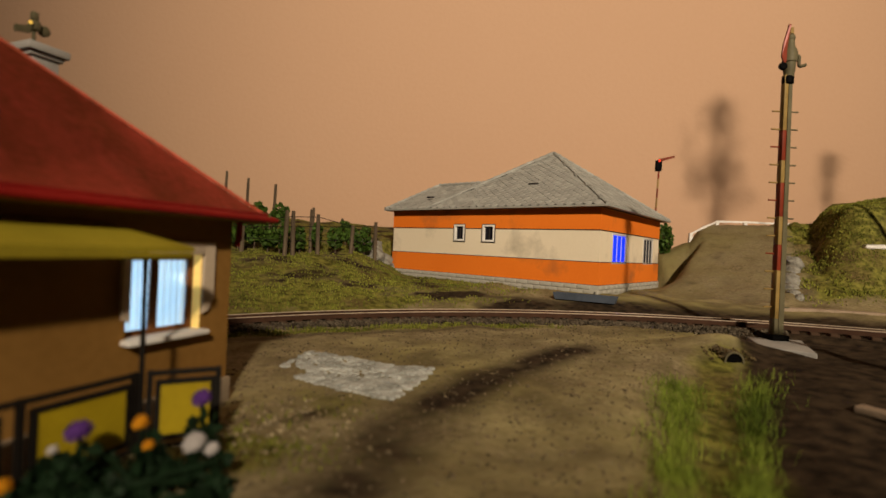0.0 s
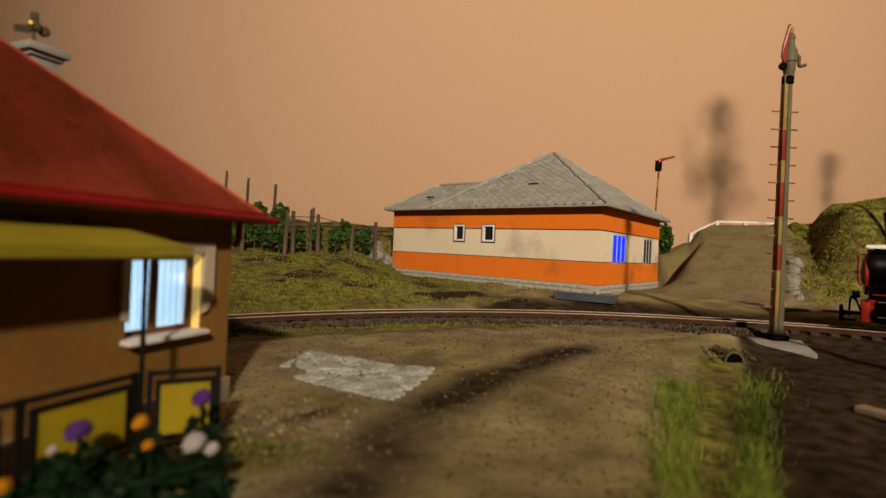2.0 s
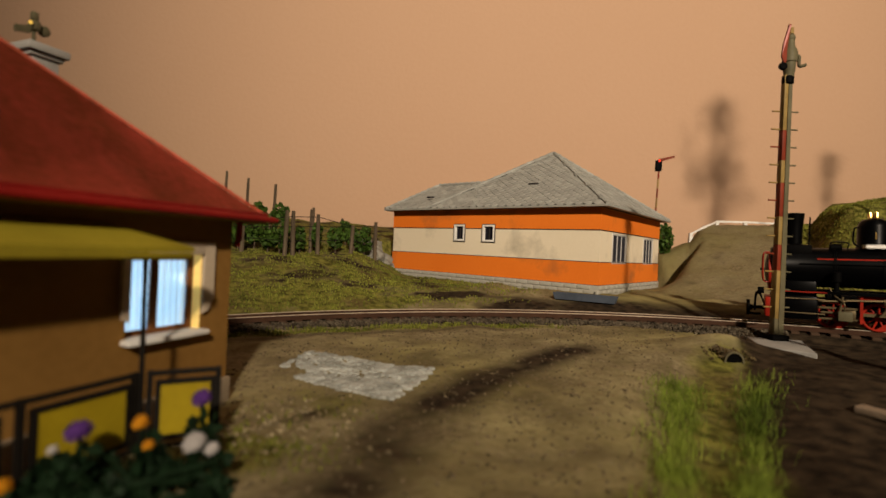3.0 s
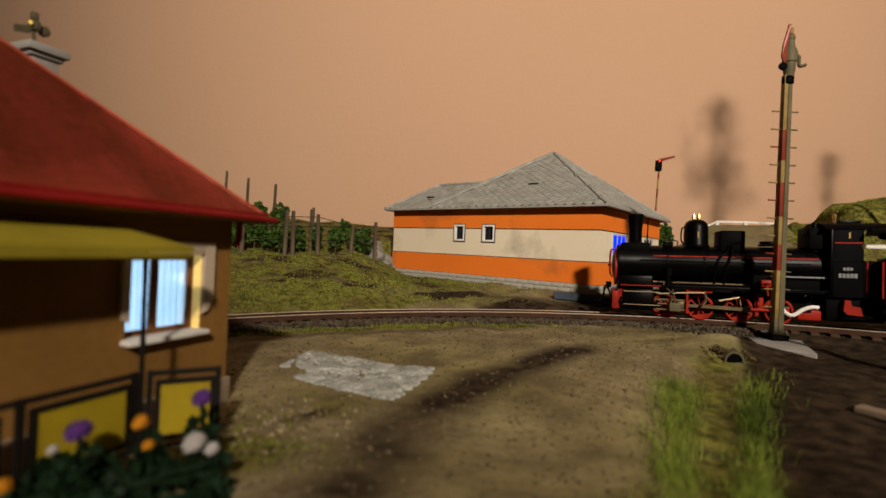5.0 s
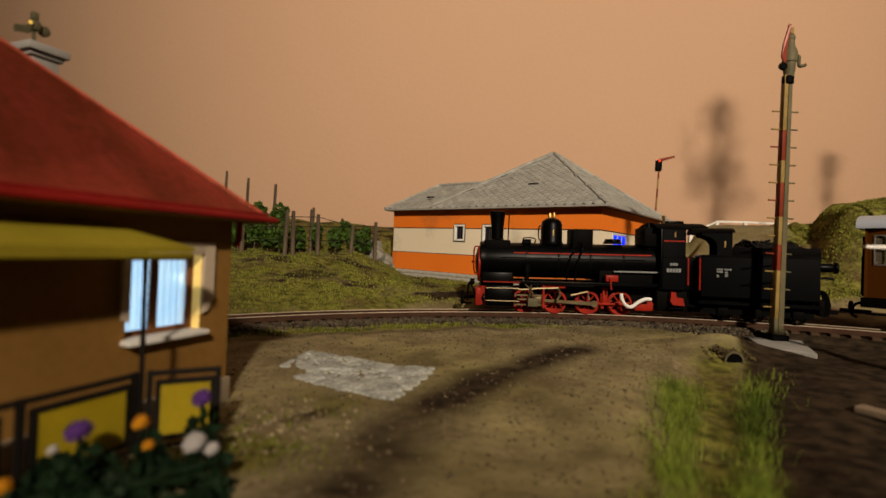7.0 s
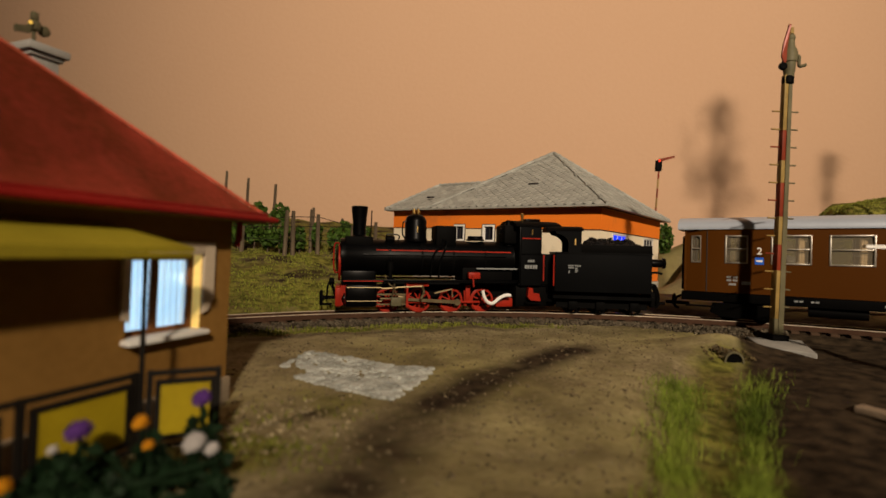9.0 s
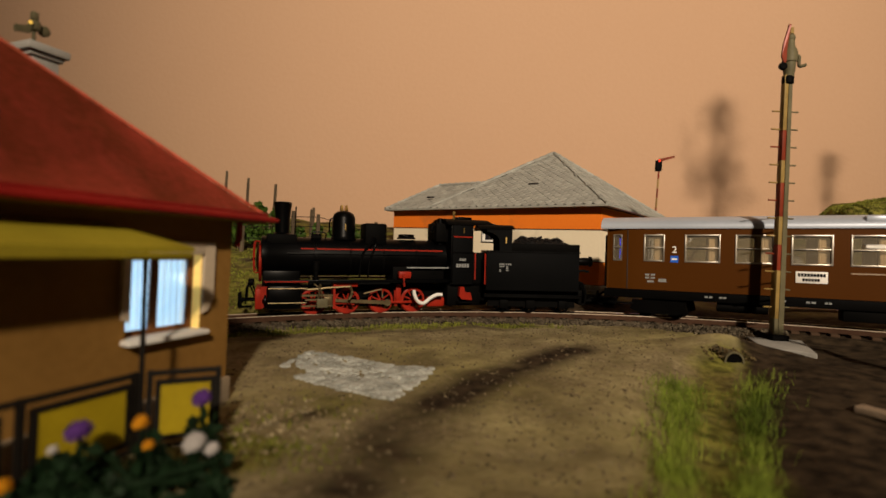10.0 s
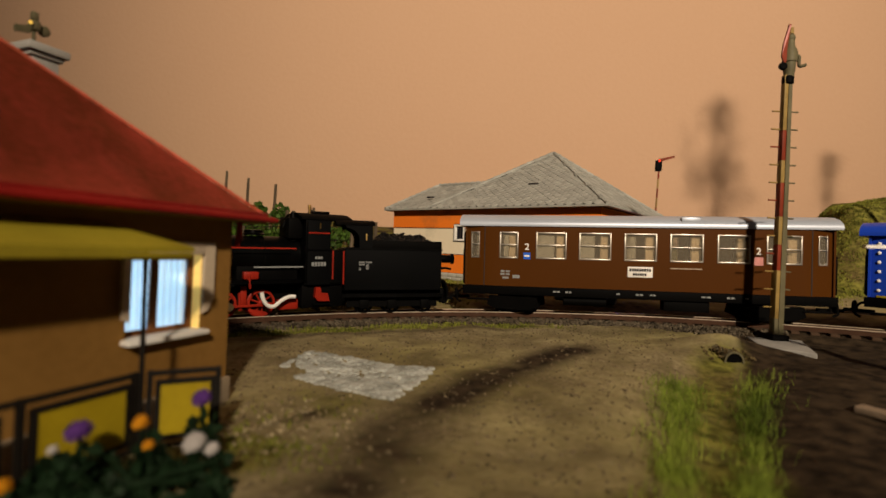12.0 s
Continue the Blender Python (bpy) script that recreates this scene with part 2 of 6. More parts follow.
def ground_material():
    """Earth: tan dust, dark ground (trodden track, soil and painted shade) and mossy turf, mixed by the two zone
    attributes of the mesh.
    """
    m = bpy.data.materials.new("layout_earth")
    m.use_nodes = True
    n, l = m.node_tree.nodes, m.node_tree.links
    bsdf = n["Principled BSDF"]
    tc = n.new("ShaderNodeTexCoord")

    def noise_at(mm, detail=4):
        k = n.new("ShaderNodeTexNoise")
        k.inputs["Scale"].default_value, k.inputs["Detail"].default_value = 500 / mm, detail
        l.new(tc.outputs["Object"], k.inputs["Vector"])
        return k.outputs["Fac"]

    def two(fac, a, b, lo=0.35, hi=0.65):
        r = n.new("ShaderNodeValToRGB")
        r.color_ramp.elements[0].position, r.color_ramp.elements[1].position = lo, hi
        r.color_ramp.elements[0].color, r.color_ramp.elements[1].color = (*a, 1), (*b, 1)
        l.new(fac, r.inputs["Fac"])
        return r.outputs["Color"]

    def blend(a, b, fac):
        k = n.new("ShaderNodeMix")
        k.data_type = "RGBA"
        l.new(fac, k.inputs["Factor"])
        l.new(a, k.inputs["A"])
        l.new(b, k.inputs["B"])
        return k.outputs["Result"]

    def zone(name, jitter):
        at = n.new("ShaderNodeAttribute")
        at.attribute_name = name
        k = n.new("ShaderNodeMath")
        k.operation = "MULTIPLY_ADD"
        k.inputs[1].default_value = 0.9
        l.new(jitter, k.inputs[0])
        l.new(at.outputs["Fac"], k.inputs[2])
        r = n.new("ShaderNodeMapRange")
        r.inputs["From Min"].default_value, r.inputs["From Max"].default_value = 0.72, 1.15
        l.new(k.outputs[0], r.inputs["Value"])
        return r.outputs[0]

    big, mid, small, grit = noise_at(45), noise_at(9), noise_at(2.2), noise_at(0.8, 2)
    dust = two(mid, (0.15, 0.124, 0.06), (0.335, 0.284, 0.15))
    dust = blend(dust, two(grit, (0.06, 0.042, 0.023), (0.33, 0.26, 0.16), 0.3, 0.7), two(small, (0.1,) * 3, (0.55,) * 3))
    dust = blend(dust, two(mid, (0.128, 0.106, 0.042), (0.285, 0.25, 0.09)), two(big, (0.0,) * 3, (0.75,) * 3, 0.42, 0.62))
    dark = two(small, (0.015, 0.0105, 0.0065), (0.052, 0.036, 0.021))
    turf = two(small, (0.055, 0.053, 0.012), (0.21, 0.2, 0.042))
    turf = blend(turf, two(grit, (0.05, 0.034, 0.014), (0.15, 0.108, 0.045)), two(noise_at(16), (0.0,) * 3, (0.8,) * 3, 0.52, 0.66))
    col = blend(dust, dark, zone("dark", mid))
    col = blend(col, turf, zone("turf", mid))
    l.new(col, bsdf.inputs["Base Color"])
    bsdf.inputs["Roughness"].default_value = 0.95
    bsdf.inputs["Specular IOR Level"].default_value = 0.06
    add = n.new("ShaderNodeMath")
    add.operation = "MULTIPLY_ADD"
    add.inputs[1].default_value = 0.4
    l.new(grit, add.inputs[0])
    l.new(small, add.inputs[2])
    bp = n.new("ShaderNodeBump")
    bp.inputs["Strength"].default_value, bp.inputs["Distance"].default_value = 0.8, 0.0009
    l.new(add.outputs[0], bp.inputs["Height"])
    l.new(bp.outputs[0], bsdf.inputs["Normal"])
    return m


EARTH = ground_material()


# ---- mesh helpers (millimetres) ----
def part(name, bm, material, parent=None, label="", at=None, sharp=35):
    bmesh.ops.recalc_face_normals(bm, faces=bm.faces)
    me = bpy.data.meshes.new(name)
    for v in bm.verts:
        v.co *= MM
    bm.to_mesh(me)
    bm.free()
    me.materials.append(material)
    me.polygons.foreach_set("use_smooth", [True] * len(me.polygons))
    me.set_sharp_from_angle(angle=radians(sharp))
    ob = new(name, me)
    ob.parent = parent
    if at is not None:
        ob.location = [c * MM for c in at]
    return tagged(ob, label)


def thing(name, x, y, z, rz, label, category, group="", kind=""):
    ob = new(name)
    ob.empty_display_size = 0.005
    ob.matrix_basis = pose(x * MM, y * MM, z * MM, 0, 0, rz)
    return tagged(ob, label, category, group, kind)


def raw(name, verts, faces, material, parent=None):
    me = bpy.data.meshes.new(name)
    me.from_pydata([tuple(c * MM for c in v) for v in verts], [], faces)
    me.materials.append(material)
    ob = new(name, me)
    ob.parent = parent
    return ob


def box(bm, x0, x1, y0, y1, z0, z1, bevel=0.0):
    vs = [bm.verts.new(p) for p in ((x0, y0, z0), (x1, y0, z0), (x1, y1, z0), (x0, y1, z0), (x0, y0, z1), (x1, y0, z1), (x1, y1, z1), (x0, y1, z1))]
    fs = [bm.faces.new([vs[i] for i in f]) for f in ((3, 2, 1, 0), (4, 5, 6, 7), (0, 1, 5, 4), (1, 2, 6, 5), (2, 3, 7, 6), (3, 0, 4, 7))]
    if bevel:
        bmesh.ops.bevel(bm, geom=list({e for f in fs for e in f.edges}), offset=bevel, segments=2, affect="EDGES", profile=0.5)
    return bm


def rod(bm, p, q, r, r2=None, seg=10):
    p, q = Vector(p), Vector(q)
    r2 = r if r2 is None else r2
    d = (q - p).normalized()
    a = d.orthogonal().normalized()
    b = d.cross(a)
    rings = []
    for c, rad in ((p, r), (q, r2)):
        rings.append([bm.verts.new(c + (a * math.cos(k * 2 * math.pi / seg) + b * math.sin(k * 2 * math.pi / seg)) * rad) for k in range(seg)])
    for k in range(seg):
        bm.faces.new((rings[0][k], rings[0][(k + 1) % seg], rings[1][(k + 1) % seg], rings[1][k]))
    bm.faces.new(rings[0][::-1])
    bm.faces.new(rings[1])
    return bm


def lathe(bm, at, axis, profile, seg=24):
    """Turned body: profile of (distance along the axis, radius)."""
    d = Vector(axis).normalized()
    a = d.orthogonal().normalized()
    b = d.cross(a)
    rings = []
    for h, r in profile:
        c = Vector(at) + d * h
        rings.append([bm.verts.new(c + (a * math.cos(k * 2 * math.pi / seg) + b * math.sin(k * 2 * math.pi / seg)) * max(r, 0.01)) for k in range(seg)])
    for u, v in zip(rings, rings[1:]):
        for k in range(seg):
            bm.faces.new((u[k], u[(k + 1) % seg], v[(k + 1) % seg], v[k]))
    bm.faces.new(rings[0][::-1])
    bm.faces.new(rings[-1])
    return bm


def tube(bm, pts, r, seg=8):
    pts = [Vector(p) for p in pts]
    rings = []
    for i, p in enumerate(pts):
        d = (pts[min(i + 1, len(pts) - 1)] - pts[max(i - 1, 0)]).normalized()
        a = d.cross(Vector((0.13, 0.31, 0.94))).normalized()
        b = d.cross(a)
        rings.append([bm.verts.new(p + (a * math.cos(k * 2 * math.pi / seg) + b * math.sin(k * 2 * math.pi / seg)) * r) for k in range(seg)])
    for u, v in zip(rings, rings[1:]):
        for k in range(seg):
            bm.faces.new((u[k], u[(k + 1) % seg], v[(k + 1) % seg], v[k]))
    bm.faces.new(rings[0][::-1])
    bm.faces.new(rings[-1])
    return bm


def prism(bm, outline, push):
    """A flat outline of 3D points pushed along a vector."""
    push = Vector(push)
    a = [bm.verts.new(p) for p in outline]
    b = [bm.verts.new(Vector(p) + push) for p in outline]
    bm.faces.new(a[::-1])
    bm.faces.new(b)
    for k in range(len(a)):
        j = (k + 1) % len(a)
        bm.faces.new((a[k], a[j], b[j], b[k]))
    return bm


def panel(bm, cuts, zcuts, solid, place, d0, d1):
    """A wall of cells cut by openings, in one connected piece. place(a, d, z) gives the point at a along, d deep, z high."""
    nodes = {}

    def node(i, j, d):
        if (i, j, d) not in nodes:
            nodes[i, j, d] = bm.verts.new(place(cuts[i], (d0, d1)[d], zcuts[j]))
        return nodes[i, j, d]
    n, m = len(cuts) - 1, len(zcuts) - 1
    full = lambda i, j: 0 <= i < n and 0 <= j < m and solid((cuts[i] + cuts[i + 1]) / 2, (zcuts[j] + zcuts[j + 1]) / 2)
    for i in range(n):
        for j in range(m):
            if not full(i, j):
                continue
            for d in (0, 1):
                bm.faces.new((node(i, j, d), node(i + 1, j, d), node(i + 1, j + 1, d), node(i, j + 1, d)))
            for other, a, b in (((i - 1, j), (i, j), (i, j + 1)), ((i + 1, j), (i + 1, j), (i + 1, j + 1)), ((i, j - 1), (i, j), (i + 1, j)), ((i, j + 1), (i, j + 1), (i + 1, j + 1))):
                if not full(*other):
                    bm.faces.new((node(*a, 0), node(*b, 0), node(*b, 1), node(*a, 1)))
    return bm


def bend(points, steps=6):
    """A smooth line through points (Catmull-Rom)."""
    p = [Vector(q) for q in points]
    p = [p[0] * 2 - p[1]] + p + [p[-1] * 2 - p[-2]]
    out = []
    for i in range(1, len(p) - 2):
        for s in range(steps):
            t = s / steps
            out.append(0.5 * ((2 * p[i]) + (p[i + 1] - p[i - 1]) * t + (2 * p[i - 1] - 5 * p[i] + 4 * p[i + 1] - p[i + 2]) * t * t + (3 * p[i] - p[i - 1] - 3 * p[i + 1] + p[i + 2]) * t ** 3))
    return out + [p[-2]]


def B():
    return bmesh.new()


def smooth(a, b, x):
    t = np.clip((x - a) / (b - a), 0, 1)
    return t * t * (3 - 2 * t)


# ---- the track's line: an arc that falls gently in the running direction ----
CX, CY, RC = 47.0, -18.1, 261.8


def rail_z(phi):
    p = np.clip(phi, 40, 150)
    return 6 + 0.025 * RC * np.radians(96 - p)


HX, HY, HZ, HT = 98.5, 300.2, 12.0, 50.6        # the farmhouse's near corner and turn


def height(x, y):
    """The ground's height in millimetres over the plan."""
    x, y = np.asarray(x, float), np.asarray(y, float)
    rho = np.hypot(x - CX, y - CY)
    phi = np.degrees(np.arctan2(y - CY, x - CX))
    phi = np.where(phi < -120, phi + 360, phi)
    rz = rail_z(phi)
    inside = smooth(95, 218, rho) * (rz - 4.0 - 1.7 * smooth(85, 135, x))
    ditch = np.exp(-(((x - 47 - (y - 80) * 0.58) / 15) ** 2)) * smooth(60, 90, y) * (1 - smooth(150, 168, y))
    inside = inside - 4.0 * ditch + 5.5 * np.exp(-(((x - 106) / 17) ** 2) - ((y - 180) / 9) ** 2)
    left = rz - 2.5 + np.clip(rho - 278, 0, 104) * 0.235 + np.clip(rho - 382, 0, 400) * 0.158
    right = rz - 2.0 + smooth(275, 330, rho) * (12 - rz + 2.0)
    wl = 1 - smooth(-75, -20, x - 0.6 * np.clip(y - 395, 0, 100))
    out = wl * left + (1 - wl) * right
    # ramp that climbs to the white fence
    tx, ty = 0.54, 0.84
    along = (x - 165) * tx + (y - 285) * ty
    side = (x - 165) * ty - (y - 285) * tx
    ramp = 9 + 64 * smooth(10, 225, along)
    wr = smooth(-62, -20, side) * (1 - smooth(75, 120, side)) * smooth(0, 40, along)
    out = out * (1 - wr) + np.maximum(ramp, out) * wr
    # grassy hill with a rock face towards the ramp
    hill = 74 * smooth(0, 1, (y - 281) / 80) * smooth(0, 1, (x - 213 - (y - 283) * 0.52 - np.clip(y - 430, 0, 200) * 0.35) / 58)
    hill = hill + 18 * smooth(290, 420, x) * smooth(283, 360, y)
    out = np.where(hill > 0.05, np.maximum(out, 9 + hill), out)
    # rise towards the back wall
    out = np.where(y > 455, np.maximum(out, 12 + 36 * smooth(455, 545, y) * (1 - smooth(150, 210, x))), out)
    # level pad of the farmhouse
    a = math.radians(HT)
    u = (x - HX) * math.cos(a) + (y - HY) * math.sin(a)
    v = -(x - HX) * math.sin(a) + (y - HY) * math.cos(a)
    d = np.maximum(np.maximum(-u, u - 154), np.maximum(-v, v - 183))
    pad = 1 - smooth(3, 26, d)
    out = out * (1 - pad) + HZ * pad
    # earth bank between the farmhouse and the ramp
    bank = (41 + np.clip(x - 201, -30, 30) * 0.45) * smooth(186, 198, x) * (1 - smooth(226, 250, x)) * smooth(396, 436, y) * (1 - smooth(450, 490, y))
    out = np.maximum(out, bank)
    w = smooth(RC + 14, RC + 26, rho)
    z = inside * (1 - w) + out * w
    bed = 1 - smooth(12.5, 19, np.abs(rho - RC))
    return np.maximum(z, z * (1 - bed) + (rz - 3.4) * bed)


def drift(x, y):
    """Uneven growth of the meadow, between -1 and 1."""
    x, y = np.asarray(x, float), np.asarray(y, float)
    field = [1.5 * noise.noise((a / 24, b / 17, 0.4)) + 0.9 * noise.noise((a / 8, b / 7, 5.2)) for a, b in zip(x.ravel(), y.ravel())]
    return np.clip(np.array(field).reshape(x.shape), -1, 1)


def zone_turf(x, y):
    rho = np.hypot(x - CX, y - CY)
    out = (rho > RC + 17)
    t = 0.85 * out * (1 - smooth(-10, 75, x)) + out * smooth(0, 20, (y - 283)) * smooth(0, 22, x - 214 - (y - 283) * 0.55) * 0.9
    t = t * np.clip(0.85 + 0.6 * drift(x, y) * (1 - smooth(90, 130, x)), 0.2, 1.15)
    t = t - 0.75 * np.exp(-(((x - 8) / 34) ** 2 + ((y - 289) / 6) ** 2))
    t = t + 0.7 * np.exp(-((rho - 236) / 5.0) ** 2) * (1 - smooth(30, 75, x))
    t = t + 0.75 * np.exp(-(((x - 47 - (y - 80) * 0.58) / 13) ** 2)) * smooth(55, 80, y) * (1 - smooth(165, 185, y))
    t = t + 0.6 * np.exp(-(((x + 31) / 11) ** 2 + ((y - 82) / 7) ** 2))
    moss = np.sin(x / 11.0 + 1.3 * np.sin(y / 17.0)) * np.sin(y / 9.0 + 1.1 * np.sin(x / 23.0))
    t = t + 0.55 * (rho < RC - 18) * np.clip(moss + 0.15, 0, 1) * (1 - smooth(20, 60, x)) * (1 - 0.6 * smooth(120, 150, y))
    bare = np.exp(-(((x - 20) / 60) ** 2 + ((y - 262) / 10) ** 2))
    t = t * (1 - 0.85 * trodden(x, y) * (rho < RC - 18) * (1 - smooth(30, 50, x)))
    return np.clip(t - 0.5 * bare, 0, 1)


def trodden(x, y):
    """The trodden track: it bends from the yard's front towards the crossing, wide in front and narrow behind."""
    line = x - np.interp(y, [55, 72, 100, 140, 165, 190], [-15, -12, -6, 19, 44, 62])
    wide = np.interp(y, [55, 72, 100, 140, 165, 190], [16, 14, 13, 14, 14, 13])
    return np.exp(-(line / wide) ** 2) * (1 - smooth(170, 192, y))


def zone_dark(x, y):
    rho = np.hypot(x - CX, y - CY)
    d = np.interp(y, [60, 100, 130], [0.60, 0.66, 0.74]) * trodden(x, y)
    d = d + 0.6 * np.exp(-((x + 27 - (y - 101) * 0.9) / 5) ** 2 - ((y - 101) / 9) ** 2)
    d = d + 0.7 * np.exp(-(((x - 8) / 32) ** 2 + ((y - 289) / 6) ** 2))
    # shadow strip along the ballast foot, painted into the ground
    d = d + 0.5 * np.exp(-((rho - 228) / 7.0) ** 2) * (1 - smooth(20, 60, x))
    # shade on the ground right of the ditch, put into its colour
    d = d + 1.0 * smooth(4, 13, x - 47 - (y - 80) * 0.58) * smooth(40, 55, x) * (1 - smooth(RC - 20, RC - 8, rho))
    d = d + 0.75 * (rho > RC + 14) * (1 - smooth(RC + 28, RC + 65, rho)) * smooth(0, 60, x)
    d = d + 0.7 * (np.abs(rho - RC) < 18) + 0.5 * (np.abs(rho - RC) < 30) * smooth(130, 150, x)
    d = d + 0.75 * (rho > RC + 17) * (1 - smooth(-10, 75, x)) * np.clip(0.25 - drift(x, y), 0, 1)
    d = d + 0.35 * smooth(140, 170, x) * (y > 300)
    return np.clip(d, 0, 1)


# ---- the room and the layout's ground ----
def room():
    def slab(name, x0, x1, y0, y1, z0, z1, mat, label):
        return tagged(part(name, box(B(), x0, x1, y0, y1, z0, z1), mat), label, "wall" if "wall" in name else name, kind="structure")
    slab("wall_north", -1000, 1100, 560, 640, -700, 1500, WALLPAINT, "plain salmon-tan painted plaster wall behind the layout")
    slab("wall_south", -1000, 1100, -1780, -1700, -700, 1500, ROOMPAINT, "plain painted room wall behind the camera")
    slab("wall_west", -1080, -1000, -1780, 640, -700, 1500, ROOMPAINT, "plain painted side wall of the room")
    slab("wall_east", 1100, 1180, -1780, 640, -700, 1500, ROOMPAINT, "plain painted side wall of the room")
    slab("floor", -1080, 1180, -1780, 640, -760, -700, FLOORWOOD, "brown wooden room floor")
    slab("ceiling", -1080, 1180, -1780, 640, 1500, 1560, ROOMPAINT, "plain painted ceiling")
    slab("baseboard", -440, 600, -360, 556, -60, -18, PLANK, "wooden board that carries the layout")


def ground():
    step = 2.5
    xs, ys = np.arange(-430, 590 + step, step), np.arange(-350, 557, step)
    gx, gy = np.meshgrid(xs, ys)
    z = height(gx, gy)
    flat = np.stack([gx.ravel(), gy.ravel(), z.ravel()], 1)
    rho = np.hypot(flat[:, 0] - CX, flat[:, 1] - CY)
    calm = np.where(np.abs(rho - RC) < 20, 0.25, 1.0)
    for i in range(len(flat)):
        x, y = flat[i, 0], flat[i, 1]
        big = noise.noise((x / 26, y / 26, 3.1)) * (1.5 if y < 290 else 2.6)
        small = noise.noise((x / 6, y / 6, 7.7)) * 0.55
        flat[i, 2] += (big + small) * calm[i]
    # rock face of the hill is broken up
    hx = flat[:, 0] - 212 - (flat[:, 1] - 283) * 0.55
    face = np.exp(-((hx - 18) / 20) ** 2) * (flat[:, 1] > 300) * (flat[:, 1] < 470)
    for i in np.nonzero(face > 0.1)[0]:
        x, y, zz = flat[i]
        flat[i, 2] += face[i] * noise.noise((x / 9, y / 9, zz / 9)) * 6
    nx, ny = len(xs), len(ys)
    idx = np.arange(nx * ny).reshape(ny, nx)
    quads = np.stack([idx[:-1, :-1], idx[:-1, 1:], idx[1:, 1:], idx[1:, :-1]], -1).reshape(-1, 4)
    me = bpy.data.meshes.new("ground")
    me.from_pydata((flat * MM).tolist(), [], quads.tolist())
    me.polygons.foreach_set("use_smooth", [True] * len(me.polygons))
    for nm, f in (("turf", zone_turf), ("dark", zone_dark)):
        at = me.attributes.new(nm, "FLOAT", "POINT")
        at.data.foreach_set("value", np.asarray(f(flat[:, 0], flat[:, 1]), np.float32))
    me.materials.append(EARTH)
    ob = new("ground", me)
    tagged(ob, "modelled earth with tan dust, dark trodden track, painted shade and turf", "ground", kind="structure")
    return flat


def on_ground(x, y):
    return float(height(x, y)) + noise.noise((x / 26, y / 26, 3.1)) * (1.5 if y < 290 else 2.6) + noise.noise((x / 6, y / 6, 7.7)) * 0.55


def arc(rho, phi, dz=0.0):
    a = math.radians(phi)
    return (CX + rho * math.cos(a), CY + rho * math.sin(a), float(rail_z(phi)) + dz)


def track():
    ob = thing("railway_track", 0, 0, 0, 0, "narrow-gauge track with rusty rails and dark sleepers on stone ballast", "track", kind="structure")
    phis = np.arange(-40, 150.1, 1.0)
    for rho in (RC - 4.9, RC + 4.9):
        for nm, w, z0, z1, mat in (("rail", 0.55, -2.3, -0.25, RUSTRAIL), ("rail_head", 0.5, -0.25, 0.0, RAILTOP)):
            vs, fs = [], []
            for i, p in enumerate(phis):
                vs += [arc(rho - w, p, z0), arc(rho + w, p, z0), arc(rho + w, p, z1), arc(rho - w, p, z1)]
                if i:
                    a, b = 4 * (i - 1), 4 * i
                    fs += [(a + k, a + (k + 1) % 4, b + (k + 1) % 4, b + k) for k in range(4)]
            raw(nm, vs, fs, mat, ob)
    bm = box(B(), -9.5, 9.5, -1.6, 1.6, -1.4, 0, 0.25)
    base = part("sleeper", bm, SLEEPER, ob)
    k = 0
    for p in np.arange(-38, 149, 1.55):
        o = base if k == 0 else new("sleeper", base.data)
        o.parent = ob
        x, y, z = arc(RC, p, -2.3)
        o.matrix_basis = pose(x * MM, y * MM, z * MM, 0, 0, p + random.uniform(-1, 1))
        k += 1


def stones(name, spots, size, mat, label, category):
    """Loose angular stones, joined."""
    cube = [(-1, -1, -1), (1, -1, -1), (1, 1, -1), (-1, 1, -1), (-1, -1, 1), (1, -1, 1), (1, 1, 1), (-1, 1, 1)]
    quad = [(3, 2, 1, 0), (4, 5, 6, 7), (0, 1, 5, 4), (1, 2, 6, 5), (2, 3, 7, 6), (3, 0, 4, 7)]
    vs, fs = [], []
    for x, y, z in spots:
        r = size * random.uniform(0.55, 1.25)
        m = Euler((random.uniform(0, 6), random.uniform(0, 6), random.uniform(0, 6))).to_matrix()
        n = len(vs)
        for c in cube:
            v = m @ Vector([q * r * random.uniform(0.45, 0.8) for q in c])
            vs.append((x + v.x, y + v.y, z + v.z))
        fs += [tuple(n + i for i in f) for f in quad]
    return tagged(raw(name, vs, fs, mat), label, category, kind="stuff")


def ballast():
    spots = []
    for _ in range(15000):
        p = random.uniform(25, 140)
        off = random.uniform(-20, 17)
        if abs(abs(off) - 4.9) < 1.6:
            continue
        if p < 65 and off < 12:
            continue
        x, y, _z = arc(RC + off, p)
        z = float(height(x, y)) + 0.35
        if off < -17 and random.random() < 0.5:
            continue
        spots.append((x, y, z))
    stones("ballast", spots, 0.8, BALLAST, "grey-brown stone ballast along the rails", "ballast")


# ---- the orange and cream farmhouse ----
BLINKPLATES = []


